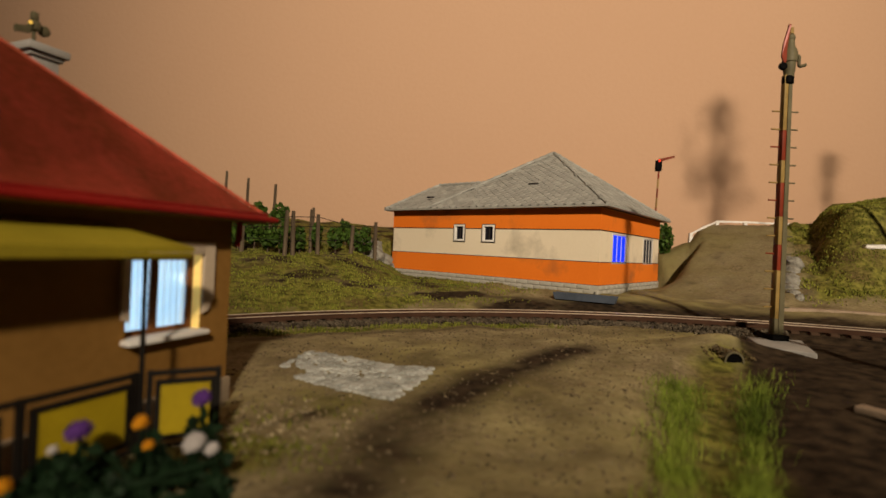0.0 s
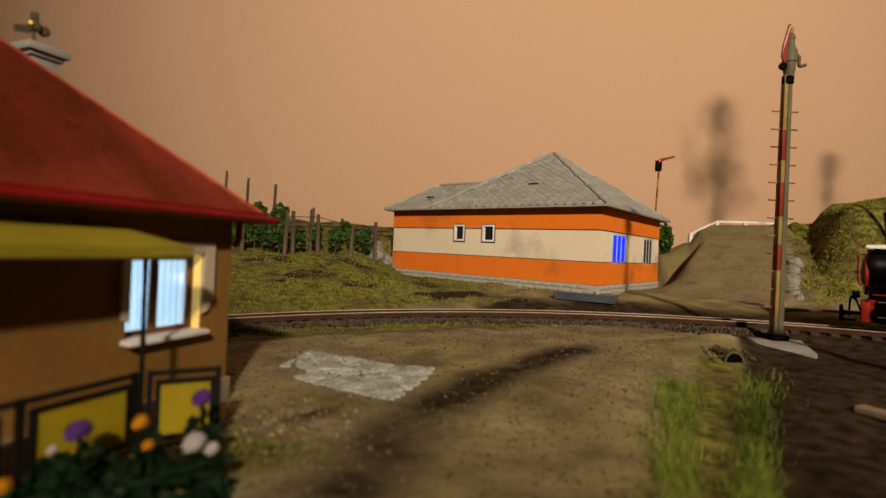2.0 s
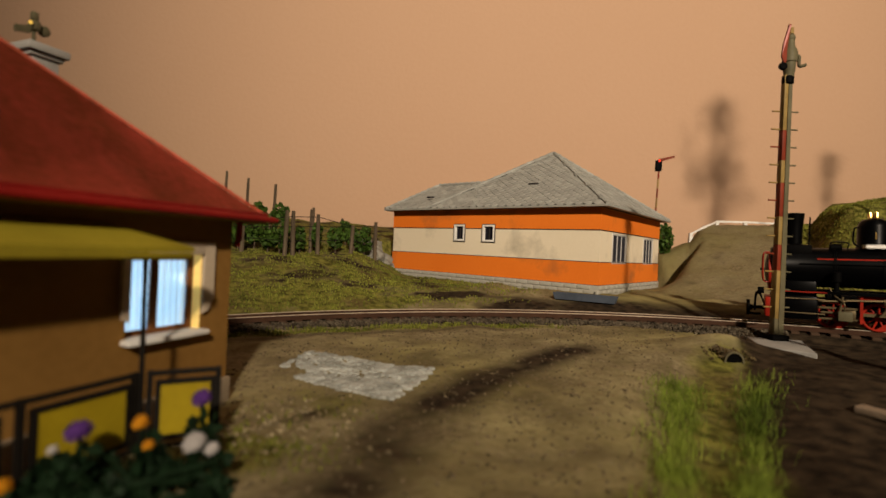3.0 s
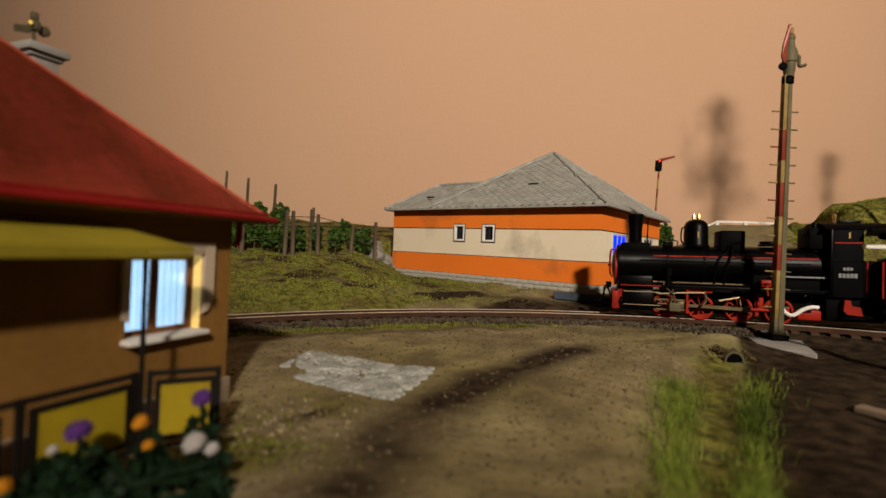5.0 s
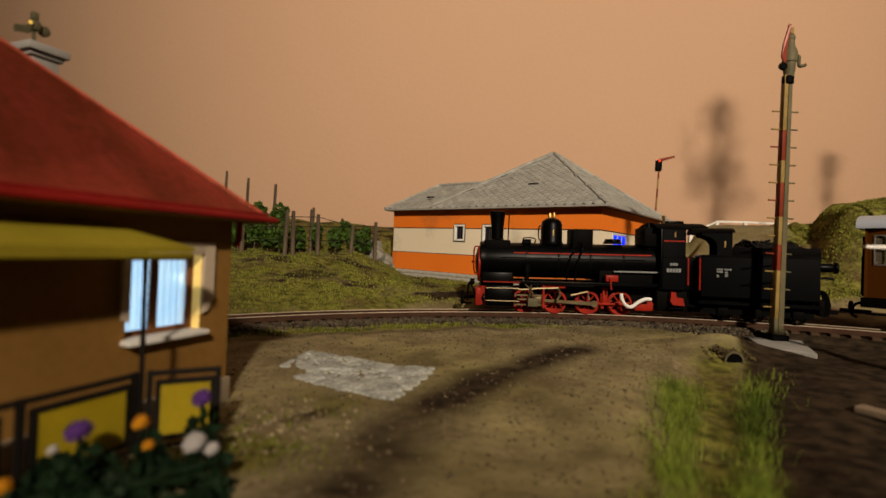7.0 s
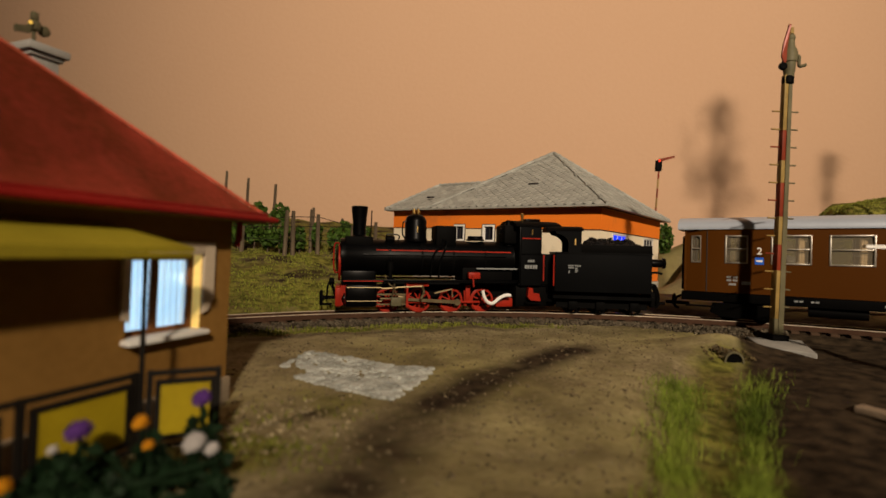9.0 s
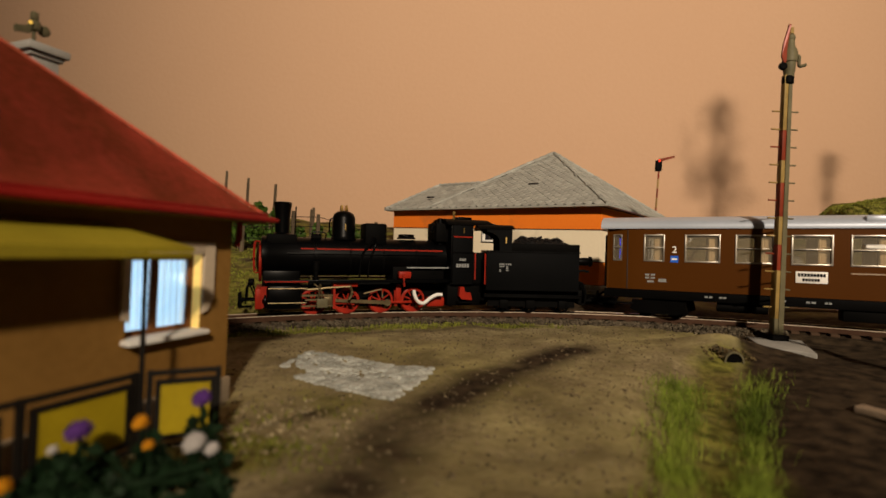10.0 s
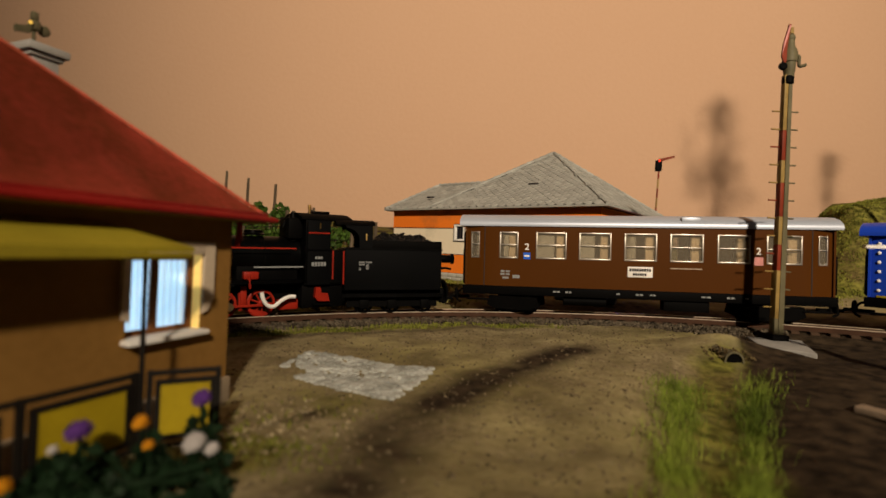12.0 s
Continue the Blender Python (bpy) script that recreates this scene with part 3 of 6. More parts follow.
def farmhouse():
    W, L, H = 129.0, 184.0, 57.5
    ob = thing("farmhouse", HX, HY, HZ, HT, "orange and cream striped house with a grey slate hip roof", "house")
    bands = (("plinth", -4, 5.7, STONEBASE, 1.0, "grey stone plinth"), ("lower_band", 5.7, 20.5, ORANGE, 0.35, "weathered orange render"),
             ("middle_band", 20.5, 41.0, CREAM, 0, "smudged cream render"), ("upper_band", 41.0, H, ORANGE, 0.35, "orange render"))
    # openings: (wall, along0, along1, z0, z1)
    small = [(106.4, 116.6), (79.0, 89.8)]
    for nm, z0, z1, mat, proud, lab in bands:
        holes = [(q0, q1, 31.2, 43.8) for q0, q1 in small]
        inside = lambda q, z: not any(h[0] < q < h[1] and h[2] < z < h[3] for h in holes)
        zc = sorted({z0, z1, *(h for h in (31.2, 43.8) if z0 < h < z1)})
        ac = sorted({-proud, L + proud, *(h for q in small for h in q)}) if len(zc) > 2 else [-proud, L + proud]
        part(nm, panel(B(), ac, zc, inside, lambda q, d, z: (d, q, z), -proud, 5), mat, ob, lab)
        holes2 = [(22, 48, 20.0, 39.5), (88.5, 111, 20.0, 39.5)] if nm == "middle_band" else []
        inside2 = lambda q, z: not any(h[0] < q < h[1] and h[2] < z < h[3] for h in holes2)
        zc = [z0, 39.5, z1] if holes2 else [z0, z1]
        ac = [5.0, 22, 48, 88.5, 111, W + proud] if holes2 else [5.0, W + proud]
        part(nm, panel(B(), ac, zc, inside2, lambda q, d, z: (q, d, z), -proud, 5), mat, ob, lab)
        part(nm, box(B(), 5, W + proud, L - 5, L + proud, z0, z1), mat, ob, lab)
        part(nm, box(B(), W - 5, W + proud, 5, L - 5, z0, z1), mat, ob, lab)
    # thin dark lines between the bands
    bm = B()
    for z in (5.7, 20.5, 41.0):
        for y0, y1 in ((0, 79), (89.8, 106.4), (116.6, L)) if z > 40 else ((0, L),):
            box(bm, -0.5, 0.1, y0, y1, z - 0.22, z + 0.22)
        box(bm, -0.5, W, -0.5, 0.1, z - 0.22, z + 0.22)
    part("band_line", bm, DARKLINE, ob)
    part("attic_floor", box(B(), 4, W - 4, 4, L - 4, H - 3, H - 1), DARKLINE, ob)
    # plinth stones
    stone = part("plinth_block", box(B(), -1.6, 0.2, 0.2, 8.8, 0.2, 2.5, 0.3), STONEBASE, ob)
    first = True
    for row in range(2):
        for k in range(21):
            y = k * 9.0 + (4.5 if row else 0)
            if y > L - 8:
                continue
            o = stone if first else new("plinth_block", stone.data)
            o.parent = ob
            o.location = (0, y * MM, row * 2.75 * MM)
            first = False
        for k in range(14):
            o = new("plinth_block", stone.data)
            o.parent = ob
            o.matrix_basis = pose((k * 9.2 + 9 + (0 if row else -4)) * MM, 0, row * 2.75 * MM, 0, 0, 90)
    # two small windows in the long wall
    for a, b in small:
        bm = B()
        for y0, y1, z0, z1 in ((a, a + 1.4, 31.2, 43.8), (b - 1.4, b, 31.2, 43.8), (a + 1.4, b - 1.4, 31.2, 32.6), (a + 1.4, b - 1.4, 42.4, 43.8)):
            box(bm, -0.9, 2.5, y0, y1, z0, z1, 0.2)
        w = part("window", bm, WHITE, ob, "small white-framed window with a dark pane")
        bm = B()
        for y0, y1, z0, z1 in ((a - 0.6, a, 30.6, 44.4), (b, b + 0.6, 30.6, 44.4), (a, b, 30.6, 31.2), (a, b, 43.8, 44.4)):
            box(bm, -0.6, 0.6, y0, y1, z0, z1)
        part("outline", bm, DARKLINE, w)
        part("pane", box(B(), 1.6, 2.0, a + 1.4, b - 1.4, 32.6, 42.4), surf("dark_pane", (0.012, 0.012, 0.02), rough=0.2, bump=0), w)
        part("glazing_bar", box(B(), 0.6, 1.4, (a + b) / 2 - 0.35, (a + b) / 2 + 0.35, 32.6, 42.4), DARKLINE, w)
    # two slotted windows in the short wall: a blue lamp burns behind one, which an added dark plate blanks to flicker
    dark = surf("dark_slot", (0.03, 0.032, 0.045), rough=0.5)
    for x0, x1, lit in ((22, 48, True), (88.5, 111, False)):
        w = part("window", box(B(), x0, x1, 0.8, 1.4, 20.0, 39.5), BLUELIT if lit else dark, ob, "slotted white window glowing bright blue" if lit else "slotted white window, dark inside")
        slot = (x1 - x0 - 4.4) / 3
        for k in range(4):
            x = x0 + k * (slot + 1.1)
            part("bar", box(B(), x, x + 1.1, -0.15, 0.2, 21.0, 38.7), THINWHITE, w)
        bm = B()
        for p, q, z0, z1 in ((x0 - 1.2, x0, 19.6, 40.2), (x1, x1 + 1.2, 19.6, 40.2), (x0, x1, 38.7, 40.2), (x0, x1, 19.6, 21.0)):
            box(bm, p, q, -0.45, 0.4, z0, z1, 0.1)
        part("frame", bm, THINWHITE, w, "white window frame")
        if lit:
            BLINKPLATES.append(part("shutter", box(B(), x0, x1, 0.35, 0.6, 19.8, 39.5), dark, w, "dark plate added to blank the flickering blue light"))
    roof(ob, W, L, H)


def roof(ob, W, L, H):
    e = 5.7
    z0 = H - 1.5
    P = (66.0, 68.0, 107.0)
    ex0, ex1, ey0, ey1 = -e, W + e, -e, 142.0
    body = B()
    # main pyramid
    eaves = [(ex0, ey0, z0), (ex1, ey0, z0), (ex1, ey1, z0), (ex0, ey1, z0)]
    vs = [body.verts.new(p) for p in eaves] + [body.verts.new(P)]
    for k in range(4):
        body.faces.new((vs[k], vs[(k + 1) % 4], vs[4]))
    body.faces.new(vs[3::-1])
    # lower wing
    wy0, wy1, wx1, rx, rz_ = 60.0, L + e, 88.0, 40.0, 81.5
    q = [body.verts.new(p) for p in ((ex0, wy0, z0), (wx1, wy0, z0), (wx1, wy1, z0), (ex0, wy1, z0), (rx, wy0, rz_), (rx, 168, rz_))]
    for f in ((0, 4, 5, 3), (1, 2, 5, 4), (2, 3, 5), (0, 1, 4), (3, 2, 1, 0)):
        body.faces.new([q[i] for i in f])
    r = part("roof", body, SLATEDARK, ob, "weathered grey slate hip roof")
    bm = B()
    box(bm, ex0 - 1.6, ex1 + 0.6, ey0 - 1.6, ey0 + 2, z0 - 0.7, z0 + 0.5)
    box(bm, ex0 - 1.6, ex0 + 2, ey0 + 2, L + e, z0 - 0.7, z0 + 0.5)
    box(bm, ex0 + 2, wx1, L + e - 2, L + e, z0 - 0.8, z0 - 0.1)
    box(bm, ex1 - 2, ex1, ey0 + 2, ey1, z0 - 0.8, z0 - 0.1)
    part("eave_board", bm, SLATE, ob)
    bm = B()
    box(bm, ex0 + 2, 0.5, ey0 + 2, L + e - 2, z0 - 0.7, z0 - 0.3)
    box(bm, 0.5, ex1 - 2, ey0 + 2, 0.5, z0 - 0.7, z0 - 0.3)
    part("soffit", bm, DARKLINE, ob)
    # slates: diamonds laid in courses on the slopes, the near 300 singly, the others joined
    dw, dh, th = 6.4, 5.6, 0.45

    def slope(origin, right, up, inside):
        """Places of the diamonds on one slope: centre, right and up vectors (unit)."""
        out = []
        for j in range(0, 40):
            for i in range(-2, 48):
                u, v = (i + 0.5 * (j % 2)) * dw, j * dh * 0.5 + 2.4
                if inside(u, v):
                    out.append((origin + right * u + up * v, right, up))
        return out

    V = Vector
    places = []
    # long side of the main roof
    run = math.hypot(P[0] - ex0, P[2] - z0)
    up = V((P[0] - ex0, 0, P[2] - z0)).normalized()
    right = V((0, 1, 0))
    wlen = math.hypot(rx - ex0, rz_ - z0)

    def ins_long(u, v):
        f = v / run
        return u > (P[1] - ey0) * f - 0.6 and u < (ey1 - ey0) - (ey1 - P[1]) * f - 1.0 and f < 0.98
    places += slope(V((ex0, ey0, z0)), right, up, ins_long)
    # short side
    up2 = V((0, P[1] - ey0, P[2] - z0)).normalized()
    run2 = math.hypot(P[1] - ey0, P[2] - z0)

    def ins_short(u, v):
        f = v / run2
        return u > (P[0] - ex0) * f - 0.4 and u < (ex1 - ex0) - (ex1 - P[0]) * f + 0.4 and f < 0.98
    places2 = slope(V((ex0, ey0, z0)), V((1, 0, 0)), up2, ins_short)
    # wing, long side
    upw = V((rx - ex0, 0, rz_ - z0)).normalized()

    def ins_wing(u, v):
        y = wy0 + u
        f = v / wlen
        main = ey1 - (ey1 - P[1]) * (v * upw.z / (P[2] - z0))
        return y > main - 2 and y < wy1 - (wy1 - 168) * f - 1.0 and f < 0.99
    places += slope(V((ex0, wy0, z0)), right, upw, ins_wing)
    places.sort(key=lambda p: (p[0] - V((0, 0, 60))).length)

    def diamond(c, rt, u):
        n = rt.cross(u)
        n = n if n.z > 0 else -n
        k = [c - u * dh * 0.58, c + rt * dw * 0.458, c + u * dh * 0.49, c - rt * dw * 0.458]
        lift = [0.5, 0.3, 0.08, 0.3]
        top = [p + n * (lf + th) for p, lf in zip(k, lift)]
        bot = [p + n * lf * 0.2 for p, lf in zip(k, lift)]
        return bot + top
    quad = [(4, 5, 6, 7), (0, 1, 5, 4), (1, 2, 6, 5), (2, 3, 7, 6), (3, 0, 4, 7)]
    c0, rt0, u0 = V((0, 0, 0)), V((0, 1, 0)), V((1, 0, 0))
    mesh = raw("slate", diamond(c0, rt0, u0), quad, SLATE, r)
    first = True
    for c, rt, u in places[:230] + places2[:70]:
        o = mesh if first else new("slate", mesh.data)
        first = False
        o.parent = r
        n = rt.cross(u)
        n = n if n.z > 0 else -n
        m = Matrix((u, n.cross(u), n)).transposed()
        tilt = Euler((random.gauss(0, 0.02), random.gauss(0, 0.02), random.gauss(0, 0.04))).to_matrix()
        o.matrix_basis = Matrix.LocRotScale((c + n * random.uniform(0, 0.12)) * MM, (m @ tilt).to_quaternion(), None)
    vs, fs = [], []
    for c, rt, u in places[230:] + places2[70:]:
        n = len(vs)
        j = V((random.gauss(0, 0.08), random.gauss(0, 0.08), random.gauss(0, 0.08)))
        vs += [p + j for p in diamond(c, rt, u)]
        fs += [tuple(n + i for i in f) for f in quad]
    tagged(raw("slate_field", vs, fs, SLATE, r), kind="stuff")
    # ridge and hip caps
    bm = B()
    for p, q2 in ((P, eaves[0]), (P, eaves[1]), (P, eaves[3]), ((rx, 108, rz_), (rx, 168, rz_)), ((rx, 168, rz_), (ex0, wy1, z0)), ((rx, 168, rz_), (wx1, wy1, z0))):
        p, q2 = V(p), V(q2)
        n = int((q2 - p).length / 6)
        for k in range(n):
            a, b = p.lerp(q2, k / n), p.lerp(q2, (k + 1.05) / n)
            rod(bm, a + V((0, 0, 0.8)), b + V((0, 0, 1.2)), 1.25, 1.4, 6)
    part("ridge_cap", bm, SLATE, r)
    # cut slates along the near hip, on both slopes
    for side, up_, n_ in ((V((0, 1, 0)), up, V((-up.z, 0, up.x))), (V((1, 0, 0)), up2, V((0, -up2.z, up2.y)))):
        p, q2 = V(P), V(eaves[0])
        n = 18
        for k in range(n):
            a, b = p.lerp(q2, k / n), p.lerp(q2, (k + 0.97) / n)
            strip = B()
            prism(strip, [a + n_ * 0.3, b + n_ * 0.3, b + side * 4.2 + n_ * 0.3, a + side * 4.2 * (1 if k else 0.3) + n_ * 0.3], n_ * 0.55)
            part("hip_slate", strip, SLATE, r)
    for c in (V((20, 60, 0)), V((8, 150, 0))):
        zz = z0 + (c.x - ex0) * (P[2] - z0) / (P[0] - ex0)
        part("snow_hook", box(B(), c.x - 0.6, c.x + 0.6, c.y - 4, c.y + 4, zz + 0.8, zz + 2.2, 0.3), DARKLINE, r)


# ---- the ochre house close by ----
def ochre_house():
    ob = thing("ochre_house", -49, 110.4, 0, -111.6, "ochre rendered house with red tin hip roof and a lit window", "house")
    L, D, H = 125.0, 95.0, 41.0
    x0, x1, z0, z1 = 7.8, 24.2, 16.6, 32.6
    part("wall", panel(B(), [0, x0, x1, L], [-3, z0, z1, H], lambda q, z: not (x0 < q < x1 and z0 < z < z1), lambda q, d, z: (q, d, z), -5, 0), NEARWALL, ob, "ochre rendered wall")
    part("wall", box(B(), 0, 5, -D, -5, -3, H), NEARWALL, ob)
    part("wall", box(B(), L - 5, L, -D, -5, -3, H), NEARWALL, ob)
    part("wall", box(B(), 5, L - 5, -D, -D + 5, -3, H), NEARWALL, ob)
    part("plinth_strip", box(B(), -0.8, L, -4, 0.8, -3, 4.5, 0.3), surf("plinth_tan", (0.34, 0.27, 0.18), grain=5, rough=0.85), ob)
    part("attic_floor", box(B(), 3, L - 3, -D + 3, -3, H - 2, H - 0.5), DARKLINE, ob)
    # window with lit curtains, wooden frame, pale surround with ears, white sill
    w = part("window", box(B(), x0, x1, -4.4, -4.0, z0, z1), CURTAIN, ob, "lit window with pale blue curtains")
    bm = B()
    for k in range(10):
        x = x0 + 1.5 + k * 1.45
        rod(bm, (x, -4.15, z0 + 1), (x + 0.1, -4.15, z1 - 1), 0.62, 0.58, 8)
    part("curtain", bm, CURTAIN, w)
    bm = B()
    mid = 16.8
    for a, b, c, d in ((x0, x0 + 1.4, z0, z1), (x1 - 1.2, x1, z0, z1), (x0 + 1.4, x1 - 1.2, z1 - 1.3, z1), (x0 + 1.4, x1 - 1.2, z0, z0 + 1.0), (mid - 0.7, mid + 0.7, z0 + 1, z1 - 1.3)):
        box(bm, a, b, -3.3, -2.3, c, d, 0.15)
    part("window_frame", bm, WOODFRAME, w, "brown wooden window frame")
    p = part("pane", box(B(), x0 + 1.4, x1 - 1.2, -3.0, -2.8, z0 + 1, z1 - 1.3), GLASS, w)
    p.visible_shadow = False
    part("reveal", box(B(), x0, x0 + 0.3, -2.2, -0.1, z0, z1), REVEALGLOW, w, "yellow reveal, the light on it put in as glow")
    part("sill", box(B(), x0 - 0.5, x1 + 0.8, -2.2, 2.6, z0 - 0.9, z0 + 0.1, 0.25), WHITE, w, "white sill")
    bm = B()
    for s, e in ((x0, -1), (x1 - 0.2, 1)):
        o = s + e * (2.6 if e < 0 else 1.5)
        prism(bm, [(s, 0, 20), (s, 0, 35.2), (o, 0, 35.2), (o, 0, 23), (s + e * 1.2, 0, 20.5)], (0, 0.9, 0))
    box(bm, x0, x1 - 0.2, 0, 0.9, z1, 35.2, 0.1)
    part("surround", bm, TRIM, w, "pale plaster window surround")
    # roof: hip with standing ribs, red gutter
    s, e = 0.88, 6.0
    ze = 41.6
    half = (D + 2 * e) / 2
    top = ze + s * half
    c = [(-4.0, e, ze), (L + e, e, ze), (L + e, -D - e, ze), (-4.0, -D - e, ze)]
    r0, r1 = (-4 + half, e - half, top), (L + e - half + 20, e - half, top)
    bm = B()
    vs = [bm.verts.new(q) for q in c] + [bm.verts.new(q) for q in (r0, r1)]
    for f in ((0, 1, 5, 4), (1, 2, 5), (2, 3, 4, 5), (3, 0, 4), (3, 2, 1, 0)):
        bm.faces.new([vs[i] for i in f])
    bmesh.ops.solidify(bm, geom=bm.faces[:], thickness=0.6)
    r = part("roof", bm, REDTIN, ob, "faded red tin hip roof")
    bm = B()
    tube(bm, [Vector(c[0]) + Vector((0, 0, 0.5)), Vector(r0) + Vector((0, 0, 0.3))], 0.35, 8)
    tube(bm, [Vector(c[3]) + Vector((0, 0, 0.5)), Vector(r0) + Vector((0, 0, 0.3))], 0.35, 8)
    tube(bm, [Vector(r0) + Vector((0, 0, 0.5)), Vector(r1) + Vector((0, 0, 0.5))], 0.9, 8)
    part("hip_cap", bm, REDTIN, r)
    bm = B()
    box(bm, -4.4, L + e, e - 0.3, e + 0.5, ze - 0.1, ze + 1.1, 0.25)
    tube(bm, [(-5.6, e + 0.9, ze - 0.45), (L + e, e + 0.9, ze - 0.45)], 0.72, 10)
    box(bm, -5.0, -3.8, -D - e, e - 0.3, ze - 1.5, ze + 1.0, 0.4)
    part("gutter", bm, REDEDGE, r, "dark red gutter")
    bm = B()
    rod(bm, (-5.4, e + 0.9, ze - 0.45), (-7.0, e + 0.9, ze - 0.5), 0.62, 0.5)
    part("gutter_end", bm, REDEDGE, r)
    part("soffit", box(B(), -3.6, L + 4, 0.02, e - 0.4, ze - 1.2, ze - 0.5), WOODFRAME, r)
    part("fascia_strip", box(B(), -3.6, L + 4, e - 0.35, e + 0.1, ze - 1.5, ze - 0.95), AWNING, r, "thin ochre fascia strip")
    bm = tube(B(), [(-1.0, 1.2, ze - 1.2), (-1.0, 1.2, 36.5), (-1.0, 0.6, 34.8)], 0.75, 8)
    part("downpipe", bm, REDEDGE, ob, "short red downpipe bend")
    # chimney with a small vane on top
    ch = part("chimney", box(B(), 9.6, 15.4, -54.9, -49.1, 52, 78.4, 0.3), CONCRETE, ob, "grey chimney with a flared cap")
    bm = box(B(), 8.9, 16.1, -55.6, -48.4, 78.2, 79.2, 0.25)
    box(bm, 8.0, 17.0, -56.5, -47.5, 79.25, 81.2, 0.3)
    part("cap", bm, CONCRETE, ch)
    k = B()
    rod(k, (13.9, -52, 81), (13.9, -52, 87.8), 0.45, 0.4, 8)
    box(k, 13.2, 14.6, -52.7, -51.3, 87.4, 89.4, 0.25)
    box(k, 13.0, 14.8, -53.6, -50.6, 84.8, 87.2, 0.5)
    part("vane", k, SIGNALGREY, ch, "grey metal vane post")
    k = prism(B(), [(14.7, -52.4, 84.0), (17.8, -52.4, 83.2), (17.8, -52.4, 84.8), (14.7, -52.4, 85.8)], (0, 0.8, 0))
    lathe(k, (11.8, -52, 85.6), (0, 1, 0), [(-0.6, 1.0), (-0.4, 1.3), (0.4, 1.3), (0.6, 1.0)], 14)
    part("vane_blade", k, SIGNALGREY, ch, "khaki vane blade and disc")
    part("vane_lamp", lathe(B(), (15.4, -50.6, 86.1), (0, 1, 0), [(0, 0.42), (0.3, 0.36), (0.5, 0.15)], 10), glow("amber_lamp", (1.0, 0.6, 0.1), 0.9), ch, "tiny amber lamp")
    # awning on a black pole
    bm = B()
    prism(bm, [(20.3, 12, 33.5), (110, 12, 33.5), (110, 0.05, 37.3), (29, 0.05, 37.3)], (0, 0.0, 0.9))
    part("awning", bm, AWNING, ob, "olive-yellow sheet awning")
    bm = B()
    box(bm, 20.6, 110, 11.3, 12.1, 32.4, 33.4, 0.2)
    part("awning_rail", bm, AWNING, ob)
    part("awning_pole", rod(B(), (28, 10.3, -2), (28.4, 10.3, 33.6), 0.42), IRON, ob, "black iron pole")


def yard_fence():
    ob = thing("yard_fence", -49, 110.4, 0, -111.6, "black iron garden fence with yellow panels", "fence")

    def bay(p, q, gaps, first=True):
        p, q = Vector(p), Vector(q)
        d = (q - p).normalized()
        n = Vector((-d.y, d.x, 0))

        def bar(a, b, z0, z1, t=0.5):
            u, v = p + d * a, p + d * b
            bm = B()
            prism(bm, [u + n * t + Vector((0, 0, z0)), v + n * t + Vector((0, 0, z0)), v - n * t + Vector((0, 0, z0)), u - n * t + Vector((0, 0, z0))], (0, 0, z1 - z0))
            return bm
        L = (q - p).length
        if first:
            part("post", bar(0, 0.9, -2, 13.2, 0.45), IRON, ob)
        part("post", bar(L - 0.9, L, -2, 13.2, 0.45), IRON, ob)
        part("rail", bar(0.9, L - 0.9, 12.3, 13.1, 0.4), IRON, ob)
        part("rail", bar(0.9, L - 0.9, -0.6, 0.3, 0.4), IRON, ob)
        for a, b in gaps:
            for nm, u, v, z0, z1 in (("panel_frame", a, a + 0.8, 1.2, 11.5), ("panel_frame", b - 0.8, b, 1.2, 11.5), ("panel_frame", a + 0.8, b - 0.8, 10.7, 11.5), ("panel_frame", a + 0.8, b - 0.8, 1.2, 2.0)):
                part(nm, bar(u, v, z0, z1, 0.4), IRON, ob)
            part("panel", bar(a + 0.8, b - 0.8, 2.0, 10.7, 0.2), YELLOW, ob, "yellow sheet panel")
    bay((18.6, 18.0, 0), (27.4, 10.6, 0), [(0.9, 10.2)])
    bay((28.6, 10, 0), (45.6, 10, 0), [(1.2, 15.4)])
    bay((44.7, 10, 0), (64, 10, 0), [(2.6, 16.4)], False)


